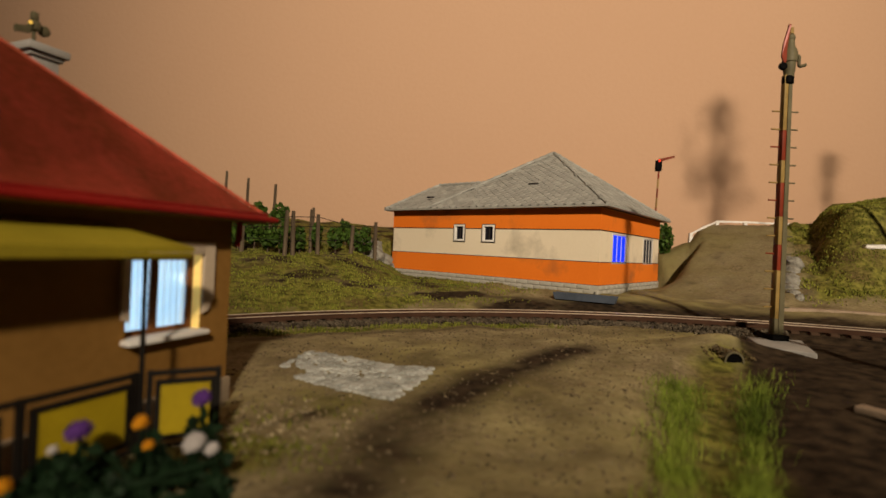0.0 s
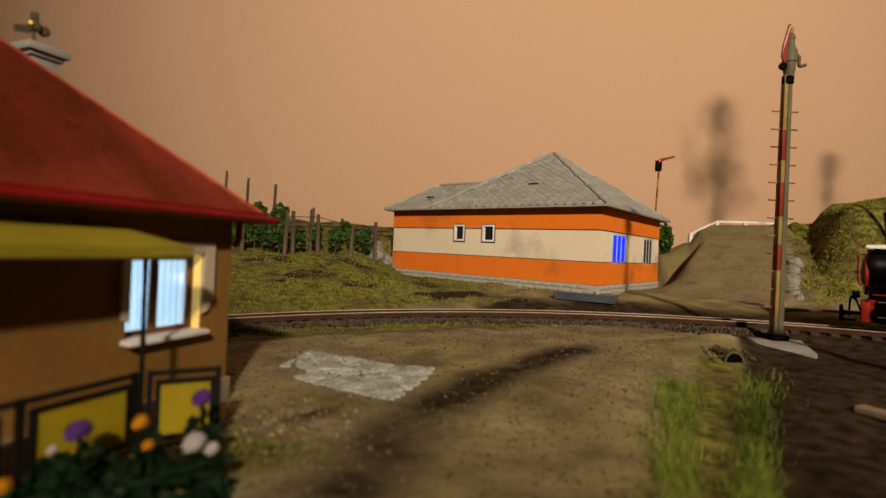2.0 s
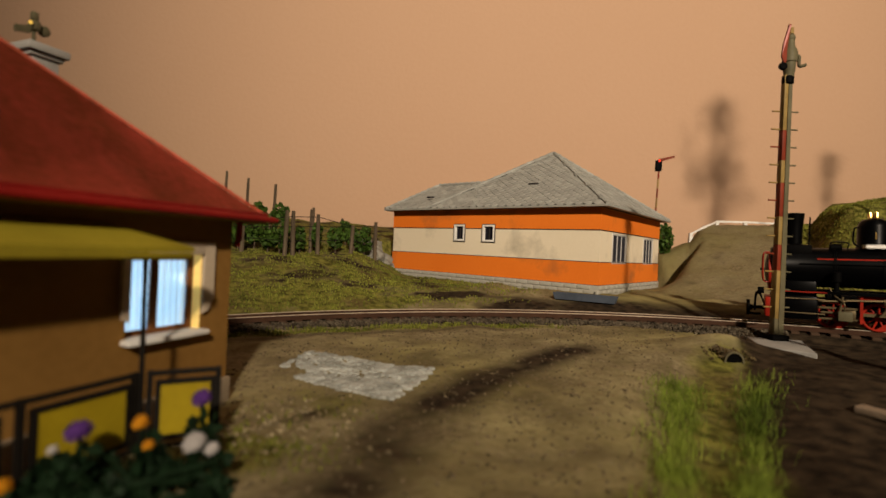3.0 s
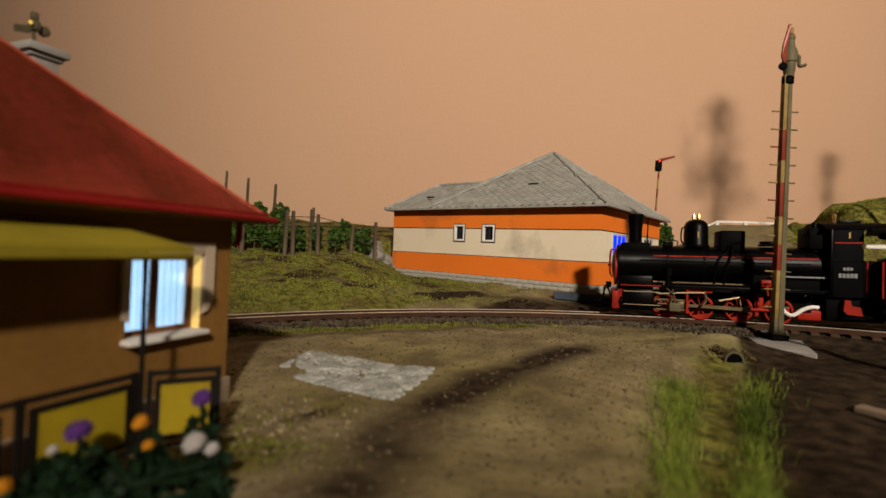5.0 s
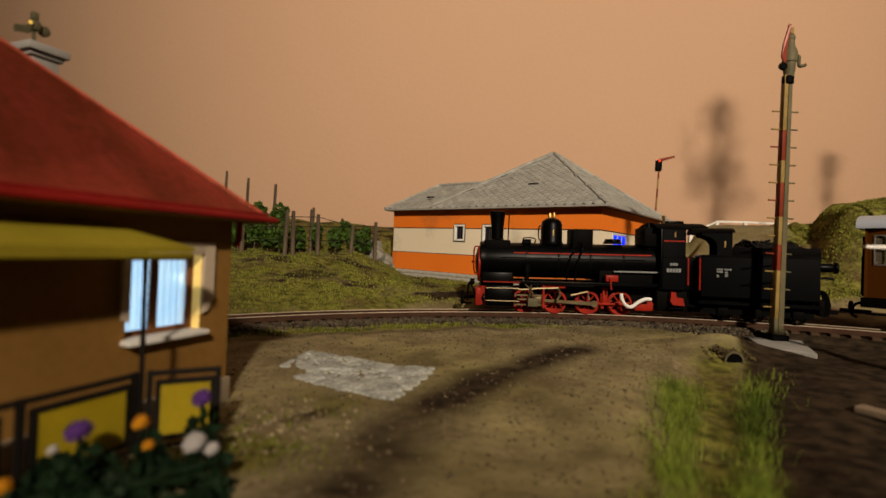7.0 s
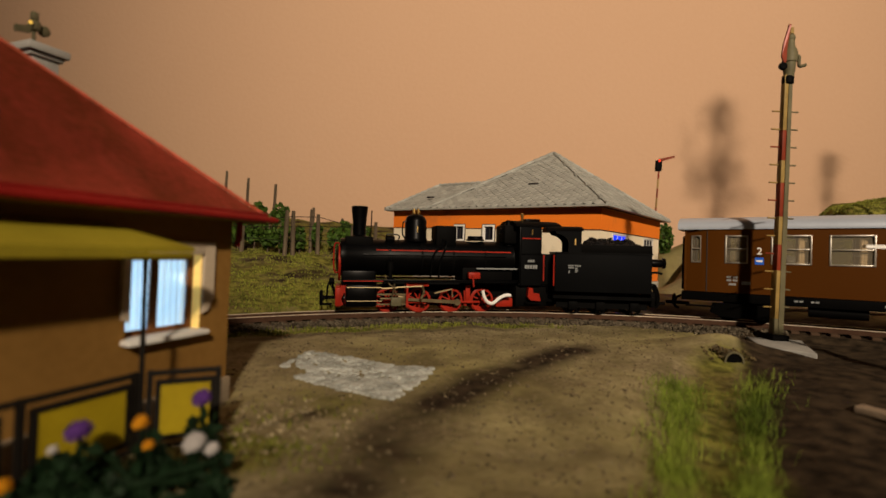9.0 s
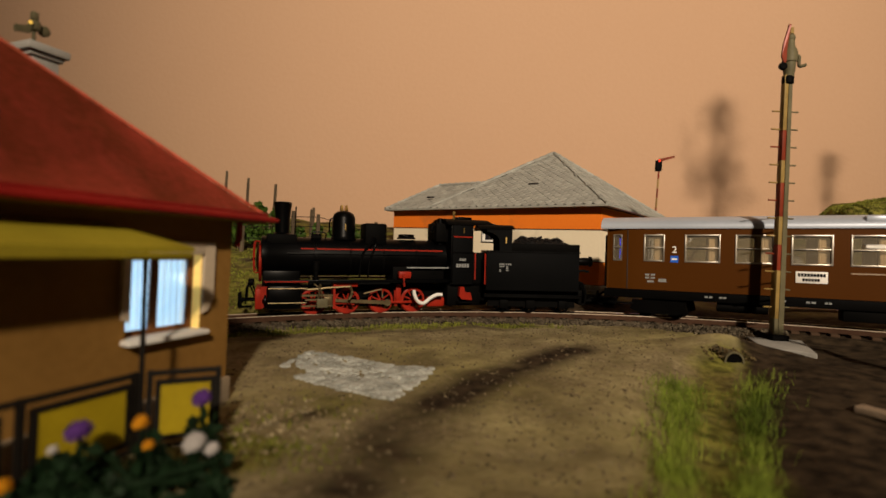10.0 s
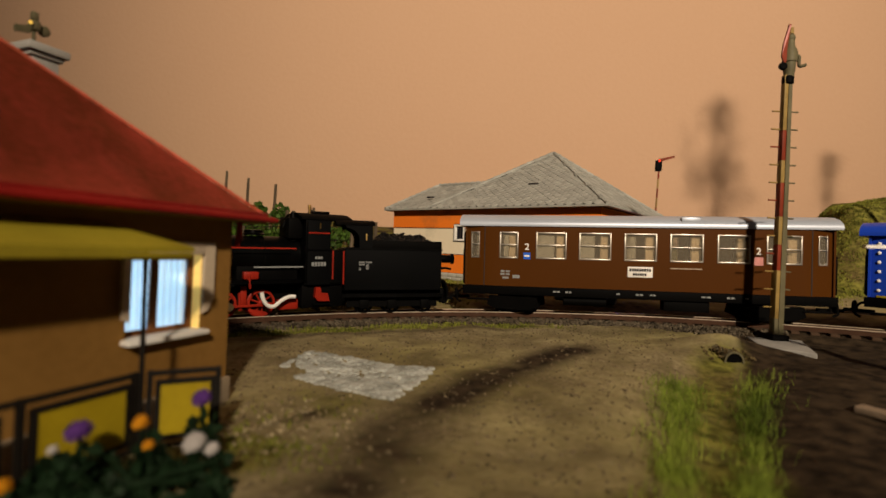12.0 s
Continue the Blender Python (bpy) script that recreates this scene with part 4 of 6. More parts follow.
# ---- semaphore signals ----
def semaphore(name, x, y, z, tall, rz, label, scale=1.0, arm_up=0.0):
    ob = thing(name, x, y, z, rz, label, "signal", "semaphore signals")
    s = scale
    part("base", box(B(), -3.2 * s, 3.2 * s, -3.2 * s, 3.2 * s, -1.0, 2.6 * s, 0.4 * s), BLACKMATT, ob, "black base block")
    z0 = 2.6 * s
    cuts = [0.0, 0.06, 0.246, 0.345, 0.453, 0.583, 0.67, 0.786, 1.0]
    cols = [SIGNALGREY, MASTYEL, MASTRED, MASTYEL, MASTRED, MASTYEL, MASTRED, MASTYEL]
    H = tall - z0
    for a, b, m in zip(cuts, cuts[1:], cols):
        w0, w1 = (1.9 - 0.65 * a) * s, (1.9 - 0.65 * b) * s
        bm = B()
        box(bm, -1.6 * s, -0.15 * s, -w0 * 0.8, w0 * 0.8, z0 + H * a, z0 + H * b, 0.12 * s)
        part("mast_flange", bm, m, ob)
    bm = B()
    prism(bm, [(0.0, -1.5 * s, z0), (2.0 * s, -1.5 * s, z0), (1.3 * s, -1.1 * s, tall), (0, -1.1 * s, tall)], (0, 2.6 * s, 0))
    part("mast_web", bm, SIGNALGREY, ob, "khaki steel mast")
    for k in range(12):
        zz = tall - 15.1 - k * 7.47
        m = MASTRED if (0.246 < (zz - z0) / H < 0.345 or 0.453 < (zz - z0) / H < 0.583 or 0.67 < (zz - z0) / H < 0.786) else MASTYEL
        part("rung", rod(B(), (-5.0 * s, 0.4, zz), (-1.8 * s, 0.4, zz), 0.3 * s, seg=6), m, ob)
        part("rung", rod(B(), (1.2 * s, 0.4, zz), (5.0 * s, 0.4, zz), 0.3 * s, seg=6), SIGNALGREY, ob)
    # head: lamp housing, arm, spectacle, counterweight crank
    s = scale * 0.8
    h = B()
    lathe(h, (0.6 * s, 0, tall - 3 * s), (0, 0, 1), [(0, 1.7 * s), (1.5 * s, 2.2 * s), (4 * s, 2.2 * s), (5 * s, 2.5 * s), (9 * s, 2.6 * s), (9.5 * s, 3.1 * s), (15 * s, 2.9 * s), (17 * s, 2.0 * s), (20 * s, 1.7 * s), (20.5 * s, 2.0 * s), (22 * s, 1.9 * s), (22.6 * s, 1.2 * s)], 14)
    hd = part("lamp_housing", h, SIGNALGREY, ob, "khaki lamp housing")
    part("collar", lathe(B(), (0.2 * s, 0, tall - 4.5 * s), (0, 0, 1), [(0, 1.7 * s), (0.5, 2.5 * s), (3.4 * s, 2.5 * s), (4 * s, 2.1 * s)], 14), BLACKMATT, ob)
    a = B()
    an = math.radians(arm_up)
    q = [(-3.4 * s, tall + 4 * s), (-5.2 * s, tall + 8 * s), (-4.6 * s, tall + 14 * s), (-2.2 * s, tall + 23.5 * s), (-1.2 * s, tall + 23.5 * s), (-2.6 * s, tall + 14 * s), (-2.8 * s, tall + 6 * s)]
    prism(a, [(u, -2.8 * s, v) for u, v in q], (0, 0.7 * s, 0))
    arm = part("arm", a, MASTRED, ob, "faded red and white signal arm, raised")
    a = B()
    prism(a, [(u * 0.96 - 0.15 * s, -3.0 * s, tall + 14 * s + (v - tall - 14 * s) * 0.93) for u, v in q[1:5]], (0, 0.3 * s, 0))
    part("arm_stripe", a, PINKMARK, arm)
    part("spectacle", lathe(B(), (-4.0 * s, -2.2 * s, tall + 3.5 * s), (0, 1, 0), [(-0.8 * s, 1.5 * s), (-0.5 * s, 1.9 * s), (0.5 * s, 1.9 * s), (0.8 * s, 1.5 * s)], 14), BLACKMATT, arm)
    bm = B()
    tube(bm, bend([(2.5 * s, 0, tall + 9 * s), (5 * s, 0, tall + 9.5 * s), (5.4 * s, 0, tall + 5 * s), (8.5 * s, 0, tall + 5.5 * s)]), 0.8 * s, 8)
    box(bm, 2.6 * s, 4.0 * s, -1 * s, 1 * s, tall + 7 * s, tall + 12 * s, 0.3 * s)
    part("crank", bm, SIGNALGREY, ob)
    part("finial", rod(B(), (0.8 * s, 0, tall + 20 * s), (0.8 * s, 0, tall + 23 * s), 1.2 * s, 1.0 * s), MASTYEL, hd)
    return ob


def signals():
    semaphore("signal_mast", 141, 200, 4.4, 111.3, 0, "tall khaki semaphore mast with red and white bands and rungs", 1.087)


def mast_slab():
    bm = B()
    prism(bm, [(131.8, 204.7, 1.6), (124, 183.9, 1.6), (136.8, 172, 1.6), (152.9, 201, 1.6)], (0, 0, 3.2))
    bmesh.ops.bevel(bm, geom=bm.edges[:], offset=0.3, segments=1, affect="EDGES")
    tagged(part("concrete_slab", bm, CONCRETE), "pale concrete slab under the signal mast", "slab")


def pavement_patch():
    """Rough grey paving: irregular low stones within a slanted rectangle."""
    ob = thing("stone_patch", 0, 0, 0, 0, "worn patch of pale grey stone paving in the dust", "paving", kind="structure")
    c = [Vector(p) for p in ((-42, 156.6, 0), (0.5, 138.7, 0), (-9.4, 110, 0), (-47, 130, 0))]
    n = 0
    for i in range(24):
        for j in range(13):
            u, v = (i + random.uniform(-0.2, 0.2)) / 24, (j + random.uniform(-0.2, 0.2)) / 13
            if (u < 0.22 and v > 0.66) or random.random() < 0.05 + 0.25 * (u < 0.1):
                continue
            p = c[0].lerp(c[1], u).lerp(c[3].lerp(c[2], u), v)
            z = on_ground(p.x, p.y)
            k = random.randint(5, 7)
            r = random.uniform(1.0, 1.4)
            a0 = random.uniform(0, 6)
            bm = B()
            pts = [(p.x + math.cos(a0 + t * 6.283 / k) * r * random.uniform(0.85, 1.2), p.y + math.sin(a0 + t * 6.283 / k) * r * random.uniform(0.8, 1.1), z - 0.6) for t in range(k)]
            prism(bm, pts, (random.uniform(-0.1, 0.1), random.uniform(-0.1, 0.1), random.uniform(0.9, 1.35)))
            part("paving_stone", bm, PAVING, ob)
            n += 1


# ---- the train (local axes: x forward, y towards the inside of the curve, z up from the rail head) ----
def wheel(parent, x, y, z, r, mat, spokes=9, weight=True, tyre=None):
    """A spoked wheel that turns about its own axle."""
    out = 1 if y > 0 else -1
    w = part("wheel", lathe(B(), (0, -0.5 * out, 0), (0, out, 0), [(0, 1.0), (0.1, 1.3), (0.9, 1.3), (1.2, 0.9), (1.4, 0.5)], 12), mat, parent, at=(x, y, z))
    bm = B()
    prof = [(0.0, r), (0.35, r * 1.09), (0.7, r * 1.09), (0.9, r), (1.6, r), (1.6, r - 0.7), (0, r - 0.7), (0.0, r)]
    seg = 28
    rings = []
    for h, rad in prof[:-1]:
        rings.append([bm.verts.new((math.cos(k * 2 * math.pi / seg) * rad, (h - 0.9) * out, math.sin(k * 2 * math.pi / seg) * rad)) for k in range(seg)])
    for i in range(len(rings)):
        u, v = rings[i], rings[(i + 1) % len(rings)]
        for k in range(seg):
            bm.faces.new((u[k], u[(k + 1) % seg], v[(k + 1) % seg], v[k]))
    part("tyre", bm, tyre or mat, w)
    bm = B()
    for k in range(spokes):
        a = 2 * math.pi * k / spokes
        rod(bm, (math.cos(a) * 0.8, 0.0, math.sin(a) * 0.8), (math.cos(a) * (r - 0.5), 0.0, math.sin(a) * (r - 0.5)), 0.42, 0.36, 6)
    if weight:
        pts = [(math.cos(a) * (r - 0.6), 0.1 * out, math.sin(a) * (r - 0.6)) for a in np.linspace(math.pi * 0.72, math.pi * 1.28, 7)]
        prism(bm, pts, (0, 0.5 * out, 0))
    part("spokes", bm, mat, w)
    return w


def bars(parent, x0, x1, y, z0, z1, mat, rows=1, dashes=1, out=1, t=0.12):
    """Writing too small to read: short plain bars."""
    hrow = (z1 - z0) / (rows * 1.5 - 0.5)
    for r in range(rows):
        za = z0 + r * hrow * 1.5
        w = (x1 - x0) / (dashes * 1.3 - 0.3)
        bm = B()
        for k in range(dashes):
            a = x0 + k * w * 1.3
            box(bm, a, a + w, min(y, y + out * t), max(y, y + out * t), za, za + hrow)
        part("marking", bm, mat, parent)


WHEELS, RODS = [], []


def locomotive():
    ob = thing("steam_locomotive", 0, 0, 0, 0, "black narrow-gauge model steam locomotive with red wheels and buffer beam", "locomotive")
    # boiler and smokebox
    zc, r = 26.0, 8.8
    bm = lathe(B(), (-45, 0, zc), (1, 0, 0), [(0, r), (62, r), (62.1, r + 0.3), (63.2, r + 0.3), (63.3, r), (82, r), (82.5, r + 0.25), (85.2, r + 0.25), (85.6, r - 0.2)], 40)
    boiler = part("boiler", bm, BLACK, ob, "glossy black boiler")
    for x in (-30, -14, 1.5):
        part("boiler_band", lathe(B(), (x, 0, zc), (1, 0, 0), [(0, r + 0.05), (0.05, r + 0.18), (0.85, r + 0.18), (0.9, r + 0.05)], 40), BLACKMATT, boiler)
    for s in (1, -1):
        part("red_line", box(B(), -43, 24, s * 8.0 - 0.2, s * 8.0 + 0.2, 29.4, 30.0), RED, boiler, "thin red lining strip")
        part("handrail", tube(B(), [(-40, s * 9.2, 27.6), (30, s * 9.2, 27.6)], 0.28, 6), BLACK, boiler)
    door = part("smokebox_door", lathe(B(), (40.4, 0, zc - 1.4), (1, 0, 0), [(0, 8.4), (0.5, 8.2), (1.5, 6.5), (2.2, 3.5), (2.4, 0.6)], 32), BLACK, ob, "black smokebox door with a red rim")
    part("rim", lathe(B(), (40.3, 0, zc - 2.4), (1, 0, 0), [(0, 8.9), (0.2, 9.0), (1.0, 9.0), (1.2, 8.5)], 36), RED, door, "red rim")
    part("door_handle", rod(B(), (43, 0, zc - 1.4), (44.6, 0, zc - 1.4), 0.5), BLACKMATT, door)
    part("smokebox_saddle", box(B(), 24, 40, -9.5, 9.5, 12, 20, 0.8), BLACK, ob)
    part("chimney", lathe(B(), (31.8, 0, 34.1), (0, 0, 1), [(0, 6.2), (0.8, 5.6), (1.6, 4.3), (2.6, 3.15), (8.5, 3.2), (12.5, 3.6), (14.6, 3.85), (16.3, 3.95), (16.5, 3.2), (14, 2.6)], 24), BLACK, ob, "tall black chimney")
    part("steam_pipe", tube(B(), [(26.6, 3.2, 34.5), (26.4, 3.2, 40), (26.2, 3.2, 48.5)], 0.32, 6), BLACK, ob)
    part("dome_handle", tube(B(), bend([(9.6, 3, 35.5), (11.2, 3, 37.5), (11.0, 3, 43.0), (9.4, 3, 43.8)]), 0.35, 6), BLACK, ob)
    part("boiler_hook", tube(B(), bend([(13.0, 2.5, 34.6), (13.0, 2.5, 37.0), (18.5, 2.5, 37.2), (18.5, 2.5, 34.6)]), 0.32, 6), BLACK, ob)
    part("chimney_saddle", box(B(), 25.5, 38.5, -6.5, 6.5, 31.0, 36.0, 0.7), BLACKMATT, ob)
    dome = part("steam_dome", lathe(B(), (4.3, 0, 34.2), (0, 0, 1), [(0, 6.3), (0.8, 5.8), (1.8, 5.4), (10, 5.35), (12, 4.6), (13.2, 3.0), (13.6, 0.5)], 28), BLACK, ob, "black steam dome with brass safety valves")
    for x in (3.2, 5.4):
        part("safety_valve", lathe(B(), (x, 0, 46.8), (0, 0, 1), [(0, 0.7), (1.2, 0.7), (1.3, 0.95), (2, 0.9), (3.6, 0.55)], 10), BRASS, dome, "brass safety valve")
    part("dome_mark", box(B(), 4.0, 4.5, 5.3, 5.5, 38.5, 41.5), BRASS, dome)
    part("sandbox", box(B(), -15.2, -4.8, -6.6, 6.6, 32, 42.2, 0.9), BLACKMATT, ob, "black sandbox")
    part("sand_pipe", tube(B(), bend([(-9.5, 6.0, 35.5), (-9.5, 8.4, 32.5), (-8.3, 9.1, 29), (-6.6, 9.2, 24), (-6.0, 8.9, 17)]), 0.5), BLACK, ob)
    part("sand_pipe", tube(B(), bend([(-8.5, 6.2, 35.5), (-7.5, 8.4, 32.5), (-4, 9.1, 29), (-2.6, 9.2, 24), (-2.0, 8.9, 17)]), 0.5), BLACK, ob)
    part("washout_cover", lathe(B(), (-26.5, 0, 35.2), (0, 0, 1), [(0, 4.6), (0.6, 4.6), (1.0, 4.0), (2.2, 3.9), (2.4, 3.0)], 20), BLACK, ob)
    part("generator", lathe(B(), (15, 3, 35), (1, 0, 0), [(0, 1.2), (0.2, 1.6), (4, 1.6), (4.4, 1.0)], 14), BLACKMATT, ob)
    part("feed_pump", lathe(B(), (17.5, 10.2, 13), (0, 0, 1), [(0, 1.5), (4, 1.5), (4.2, 1.0), (7, 1.0), (7.2, 1.7), (11, 1.7), (11.4, 1.1)], 14), BLACKMATT, ob)
    # footplate and frames
    for s in (1, -1):
        part("running_board", box(B(), -45, 39, min(s * 8.2, s * 13.2), max(s * 8.2, s * 13.2), 15.2, 16.0, 0.15), BLACK, ob)
        part("valance", box(B(), -44, 37, s * 13.0 - 0.2, s * 13.0 + 0.2, 14.7, 15.2), BLACK, ob)
        part("valance_line", box(B(), 21, 39, s * 13.25 - 0.1, s * 13.25 + 0.1, 15.1, 15.6), RED, ob, "thin red edge line")
        part("lubricator", box(B(), 12.4, 17.2, s * 12.9 - 0.7, s * 12.9 + 0.7, 3.8, 7.8, 0.3), SIGNALGREY, ob, "khaki lubricator box")
        part("lubricator_pipe", tube(B(), bend([(15, s * 12.9, 7.6), (15.4, s * 13.1, 11.5), (18.5, s * 12.6, 14.5), (20, s * 11, 17.5)]), 0.3, 6), RODMETAL, ob)
        part("smokebox_rail", tube(B(), bend([(41.2, s * 7.2, 32.5), (43.2, s * 8.0, 32.0), (43.6, s * 8.4, 26.0), (43.2, s * 8.0, 19.5), (41.2, s * 7.2, 19.0)]), 0.3, 6), RED, ob, "red lamp-side handrail")
        part("frame", box(B(), -44, 40, s * 3.4 - 0.5, s * 3.4 + 0.5, 3.0, 12.5), BLACKMATT, ob)
    part("cab_underframe", box(B(), -66, -45, -10.5, 10.5, 3.0, 13.4, 0.5), BLACKMATT, ob)
    part("ashpan", box(B(), -40, 20, -2.8, 2.8, 3.2, 14, 0.4), BLACKMATT, ob)
    part("firebox", box(B(), -44, -18, -8, 8, 13.5, 22, 0.6), BLACKMATT, ob)
    # front end
    beam = part("buffer_beam", box(B(), 40, 42.6, -12.5, 12.5, 3.6, 12.2, 0.4), RED, ob, "red buffer beam")
    for s in (1, -1):
        part("beam_bracket", prism(B(), [(34.5, s * 11.5, 6), (40.2, s * 11.5, 3.8), (40.2, s * 11.5, 13.2), (37.0, s * 11.5, 13.2)], (0, s * 0.8, 0)), RED, beam)
        part("lamp_iron", tube(B(), bend([(42.6, s * 8, 8), (44.5, s * 8, 13), (46, s * 8, 12.5), (46.5, s * 8, 5.5)]), 0.4, 6), BLACK, beam)
    part("coupling_rod_front", tube(B(), [(42.5, 0, 6.5), (48.5, 0, 6.5)], 0.9), BLACK, ob)
    part("buffer", lathe(B(), (47.5, 0, 6.3), (1, 0, 0), [(0, 1.2), (0.8, 1.4), (0.9, 3.6), (1.6, 3.8), (2.3, 3.4)], 20), BLACKMATT, ob, "black centre buffer")
    part("coupling_hook", tube(B(), bend([(44, 2.0, 3.6), (48, 2.0, 3.6), (49.5, 2.0, 5.0)]), 0.55), BLACKMATT, ob)
    part("lamp", lathe(B(), (43, 9.0, 15), (1, 0, 0), [(0, 1.2), (0.3, 1.5), (2.2, 1.5), (2.5, 1.2)], 14), BLACKMATT, ob)
    # cylinders with polished edges
    for s in (1, -1):
        c = part("cylinder", box(B(), 23.6, 38.2, min(s * 7.6, s * 13.6), max(s * 7.6, s * 13.6), 3.2, 13.8, 1.6), BLACK, ob, "black cylinder block")
        for z in (6.2, 12.4):
            part("cylinder_edge", tube(B(), [(21.5, s * 13.6, z), (37.5, s * 13.6, z)], 0.28, 6), RODMETAL, c)
        part("piston_cover", lathe(B(), (38.2, s * 10.6, 7.0), (1, 0, 0), [(0, 3.2), (0.6, 3.2), (1.0, 2.2), (2.6, 0.8)], 18), BLACK, c)
        part("slide_bar", box(B(), 9.6, 23.6, s * 10.6 - 0.5, s * 10.6 + 0.5, 8.6, 9.4), RODMETAL, ob)
        part("slide_bar", box(B(), 9.6, 23.6, s * 10.6 - 0.5, s * 10.6 + 0.5, 4.0, 4.7), RODMETAL, ob)
        part("motion_bracket", box(B(), 9.0, 10.0, min(s * 5, s * 12), max(s * 5, s * 12), 3.0, 14.6), RED, ob, "red bracket")
        part("valve_rod", tube(B(), [(24, s * 11.8, 11.6), (14, s * 11.8, 12.2)], 0.5, 6), RODMETAL, ob)
        part("expansion_link", tube(B(), bend([(3.0, s * 11.6, 7.0), (1.6, s * 11.6, 10.0), (2.6, s * 11.6, 13.6)]), 0.65, 6), RODMETAL, ob)
        part("radius_rod", tube(B(), [(14.5, s * 12.0, 12.4), (2.4, s * 12.0, 13.0)], 0.5, 6), RODMETAL, ob)
        part("combination_lever", tube(B(), [(15.6, s * 12.2, 14.0), (17.0, s * 12.2, 4.6)], 0.5, 6), RODMETAL, ob)
        part("link_bracket", box(B(), -1.0, 9.0, s * 10.8 - 0.4, s * 10.8 + 0.4, 12.8, 14.6, 0.2), RED, ob)
        part("spring_hanger", box(B(), -22.5, -20.0, s * 7.0 - 0.5, s * 7.0 + 0.5, 5.5, 13.5, 0.3), RED, ob)
        part("brake_shoe", prism(B(), [(-21, s * 5.2, 3), (-19.6, s * 5.2, 3), (-19.4, s * 5.2, 10.5), (-20.6, s * 5.2, 10.5)], (0, s * 1.2, 0)), RED, ob)
        part("injector", box(B(), -26, -20, min(s * 9.2, s * 12.6), max(s * 9.2, s * 12.6), 16.6, 19.8, 0.5), RED, ob, "red injector box")
        part("reach_rod", tube(B(), [(-22, s * 12.8, 18.6), (-22.6, s * 12.8, 12.8)], 0.5, 6), RED, ob)
        part("ash_box", box(B(), -44, -35, min(s * 6.4, s * 9.5), max(s * 6.4, s * 9.5), 2.6, 7.2, 0.8), RED, ob)
        part("hose", tube(B(), bend([(-27.2, s * 13.0, 11.2), (-27.8, s * 13.1, 8.2), (-29.6, s * 13.2, 5.6), (-32.2, s * 13.2, 5.0), (-35.5, s * 13.2, 7.4), (-38.5, s * 13.2, 8.8), (-41.4, s * 13.0, 8.8)]), 0.85), WHITE, ob, "white hose")
        part("name_strip", box(B(), -46, -24.5, s * 9.9 - 0.3, s * 9.9 + 0.3, 21.2, 21.9, 0.1), GREYMARK, ob, "grey metal strip")
        part("step", prism(B(), [(-57.0, s * 11.2, 6.0), (-51.6, s * 11.2, 6.4), (-50.2, s * 11.2, 8.0), (-50.6, s * 11.2, 12.6), (-52.6, s * 11.2, 12.4), (-53.2, s * 11.2, 10.0), (-56.2, s * 11.2, 9.6)], (0, s * 2.3, 0)), RED, ob, "red step box")
        part("step_tread", box(B(), -57.5, -49.5, min(s * 10.5, s * 14.2), max(s * 10.5, s * 14.2), 4.6, 5.2), BLACKMATT, ob)
    # driving wheels and rods
    for x in (18.0, 3.1, -13.0, -28.9):
        for s in (1, -1):
            WHEELS.append((wheel(ob, x, s * 5.6, 5.6, 5.6, RED), 5.6))
        part("axle", rod(B(), (x, -5, 5.6), (x, 5, 5.6), 0.8), STEEL, ob)
    for s in (1, -1):
        bm = B()
        box(bm, -29.5, 18.6, -0.35, 0.35, -0.55, 0.55, 0.15)
        for x in (18.0, 3.1, -13.0, -28.9):
            lathe(bm, (x, -0.45, 0), (0, 1, 0), [(0, 1.1), (0.9, 1.1)], 12)
        crank = part("coupling_rod", bm, RED, ob, "red side rod")
        RODS.append((crank, "couple", s))
        bm = B()
        prism(bm, [(0, -0.35, -0.9), (27.5, -0.35, -0.6), (27.5, -0.35, 0.6), (0, -0.35, 0.9)], (0, 0.7, 0))
        lathe(bm, (0, -0.5, 0), (0, 1, 0), [(0, 1.6), (1.0, 1.6)], 14)
        RODS.append((part("connecting_rod", bm, RODMETAL, ob, "brassy connecting rod"), "main", s))
        bm = box(B(), -1.9, 1.9, -0.9, 0.9, -1.9, 2.1, 0.3)
        tube(bm, [(1.5, 0, 0.3), (10, 0, 0.3)], 0.5, 8)
        RODS.append((part("crosshead", bm, RODMETAL, ob, "brassy crosshead"), "cross", s))
        part("return_crank", tube(B(), [(-13, s * 9.4, 7.5), (-12.4, s * 9.4, 11.4), (-4, s * 10, 9.5)], 0.5, 6), RODMETAL, ob)
    # cab
    cab = part("cab_front", box(B(), -46.5, -45.6, -13, 13, 15, 43, 0.1), BLACK, ob, "black cab with red lining")
    for s in (1, -1):
        side = part("cab_side", box(B(), -57.2, -46.5, min(s * 12.2, s * 13.0), max(s * 12.2, s * 13.0), 13.6, 43.0, 0.2), COALGREY, ob)
        part("cab_lining", box(B(), -56.6, -46.8, s * 13.1 - 0.15, s * 13.1 + 0.15, 36.6, 37.2), RED, side, "red lining")
        part("cab_ledge", box(B(), -57.4, -46.2, s * 13.1 - 0.3, s * 13.1 + 0.3, 29.0, 29.6), BLACK, side)
        part("cab_handrail", rod(B(), (-58.4, s * 13.0, 16), (-58.4, s * 13.0, 29), 0.38, seg=6), RED, side, "red handrail")
        part("cab_door", box(B(), -65.6, -57.3, min(s * 12.2, s * 12.8), max(s * 12.2, s * 12.8), 14.2, 29.4, 0.2), BLACKMATT, ob, "low black cab door")
        bars(side, -53.4, -50.0, s * 13.0, 25.2, 26.4, GREYMARK, 1, 3, s)
        bars(side, -55.0, -48.4, s * 13.0, 22.0, 23.8, GREYMARK, 1, 5, s)
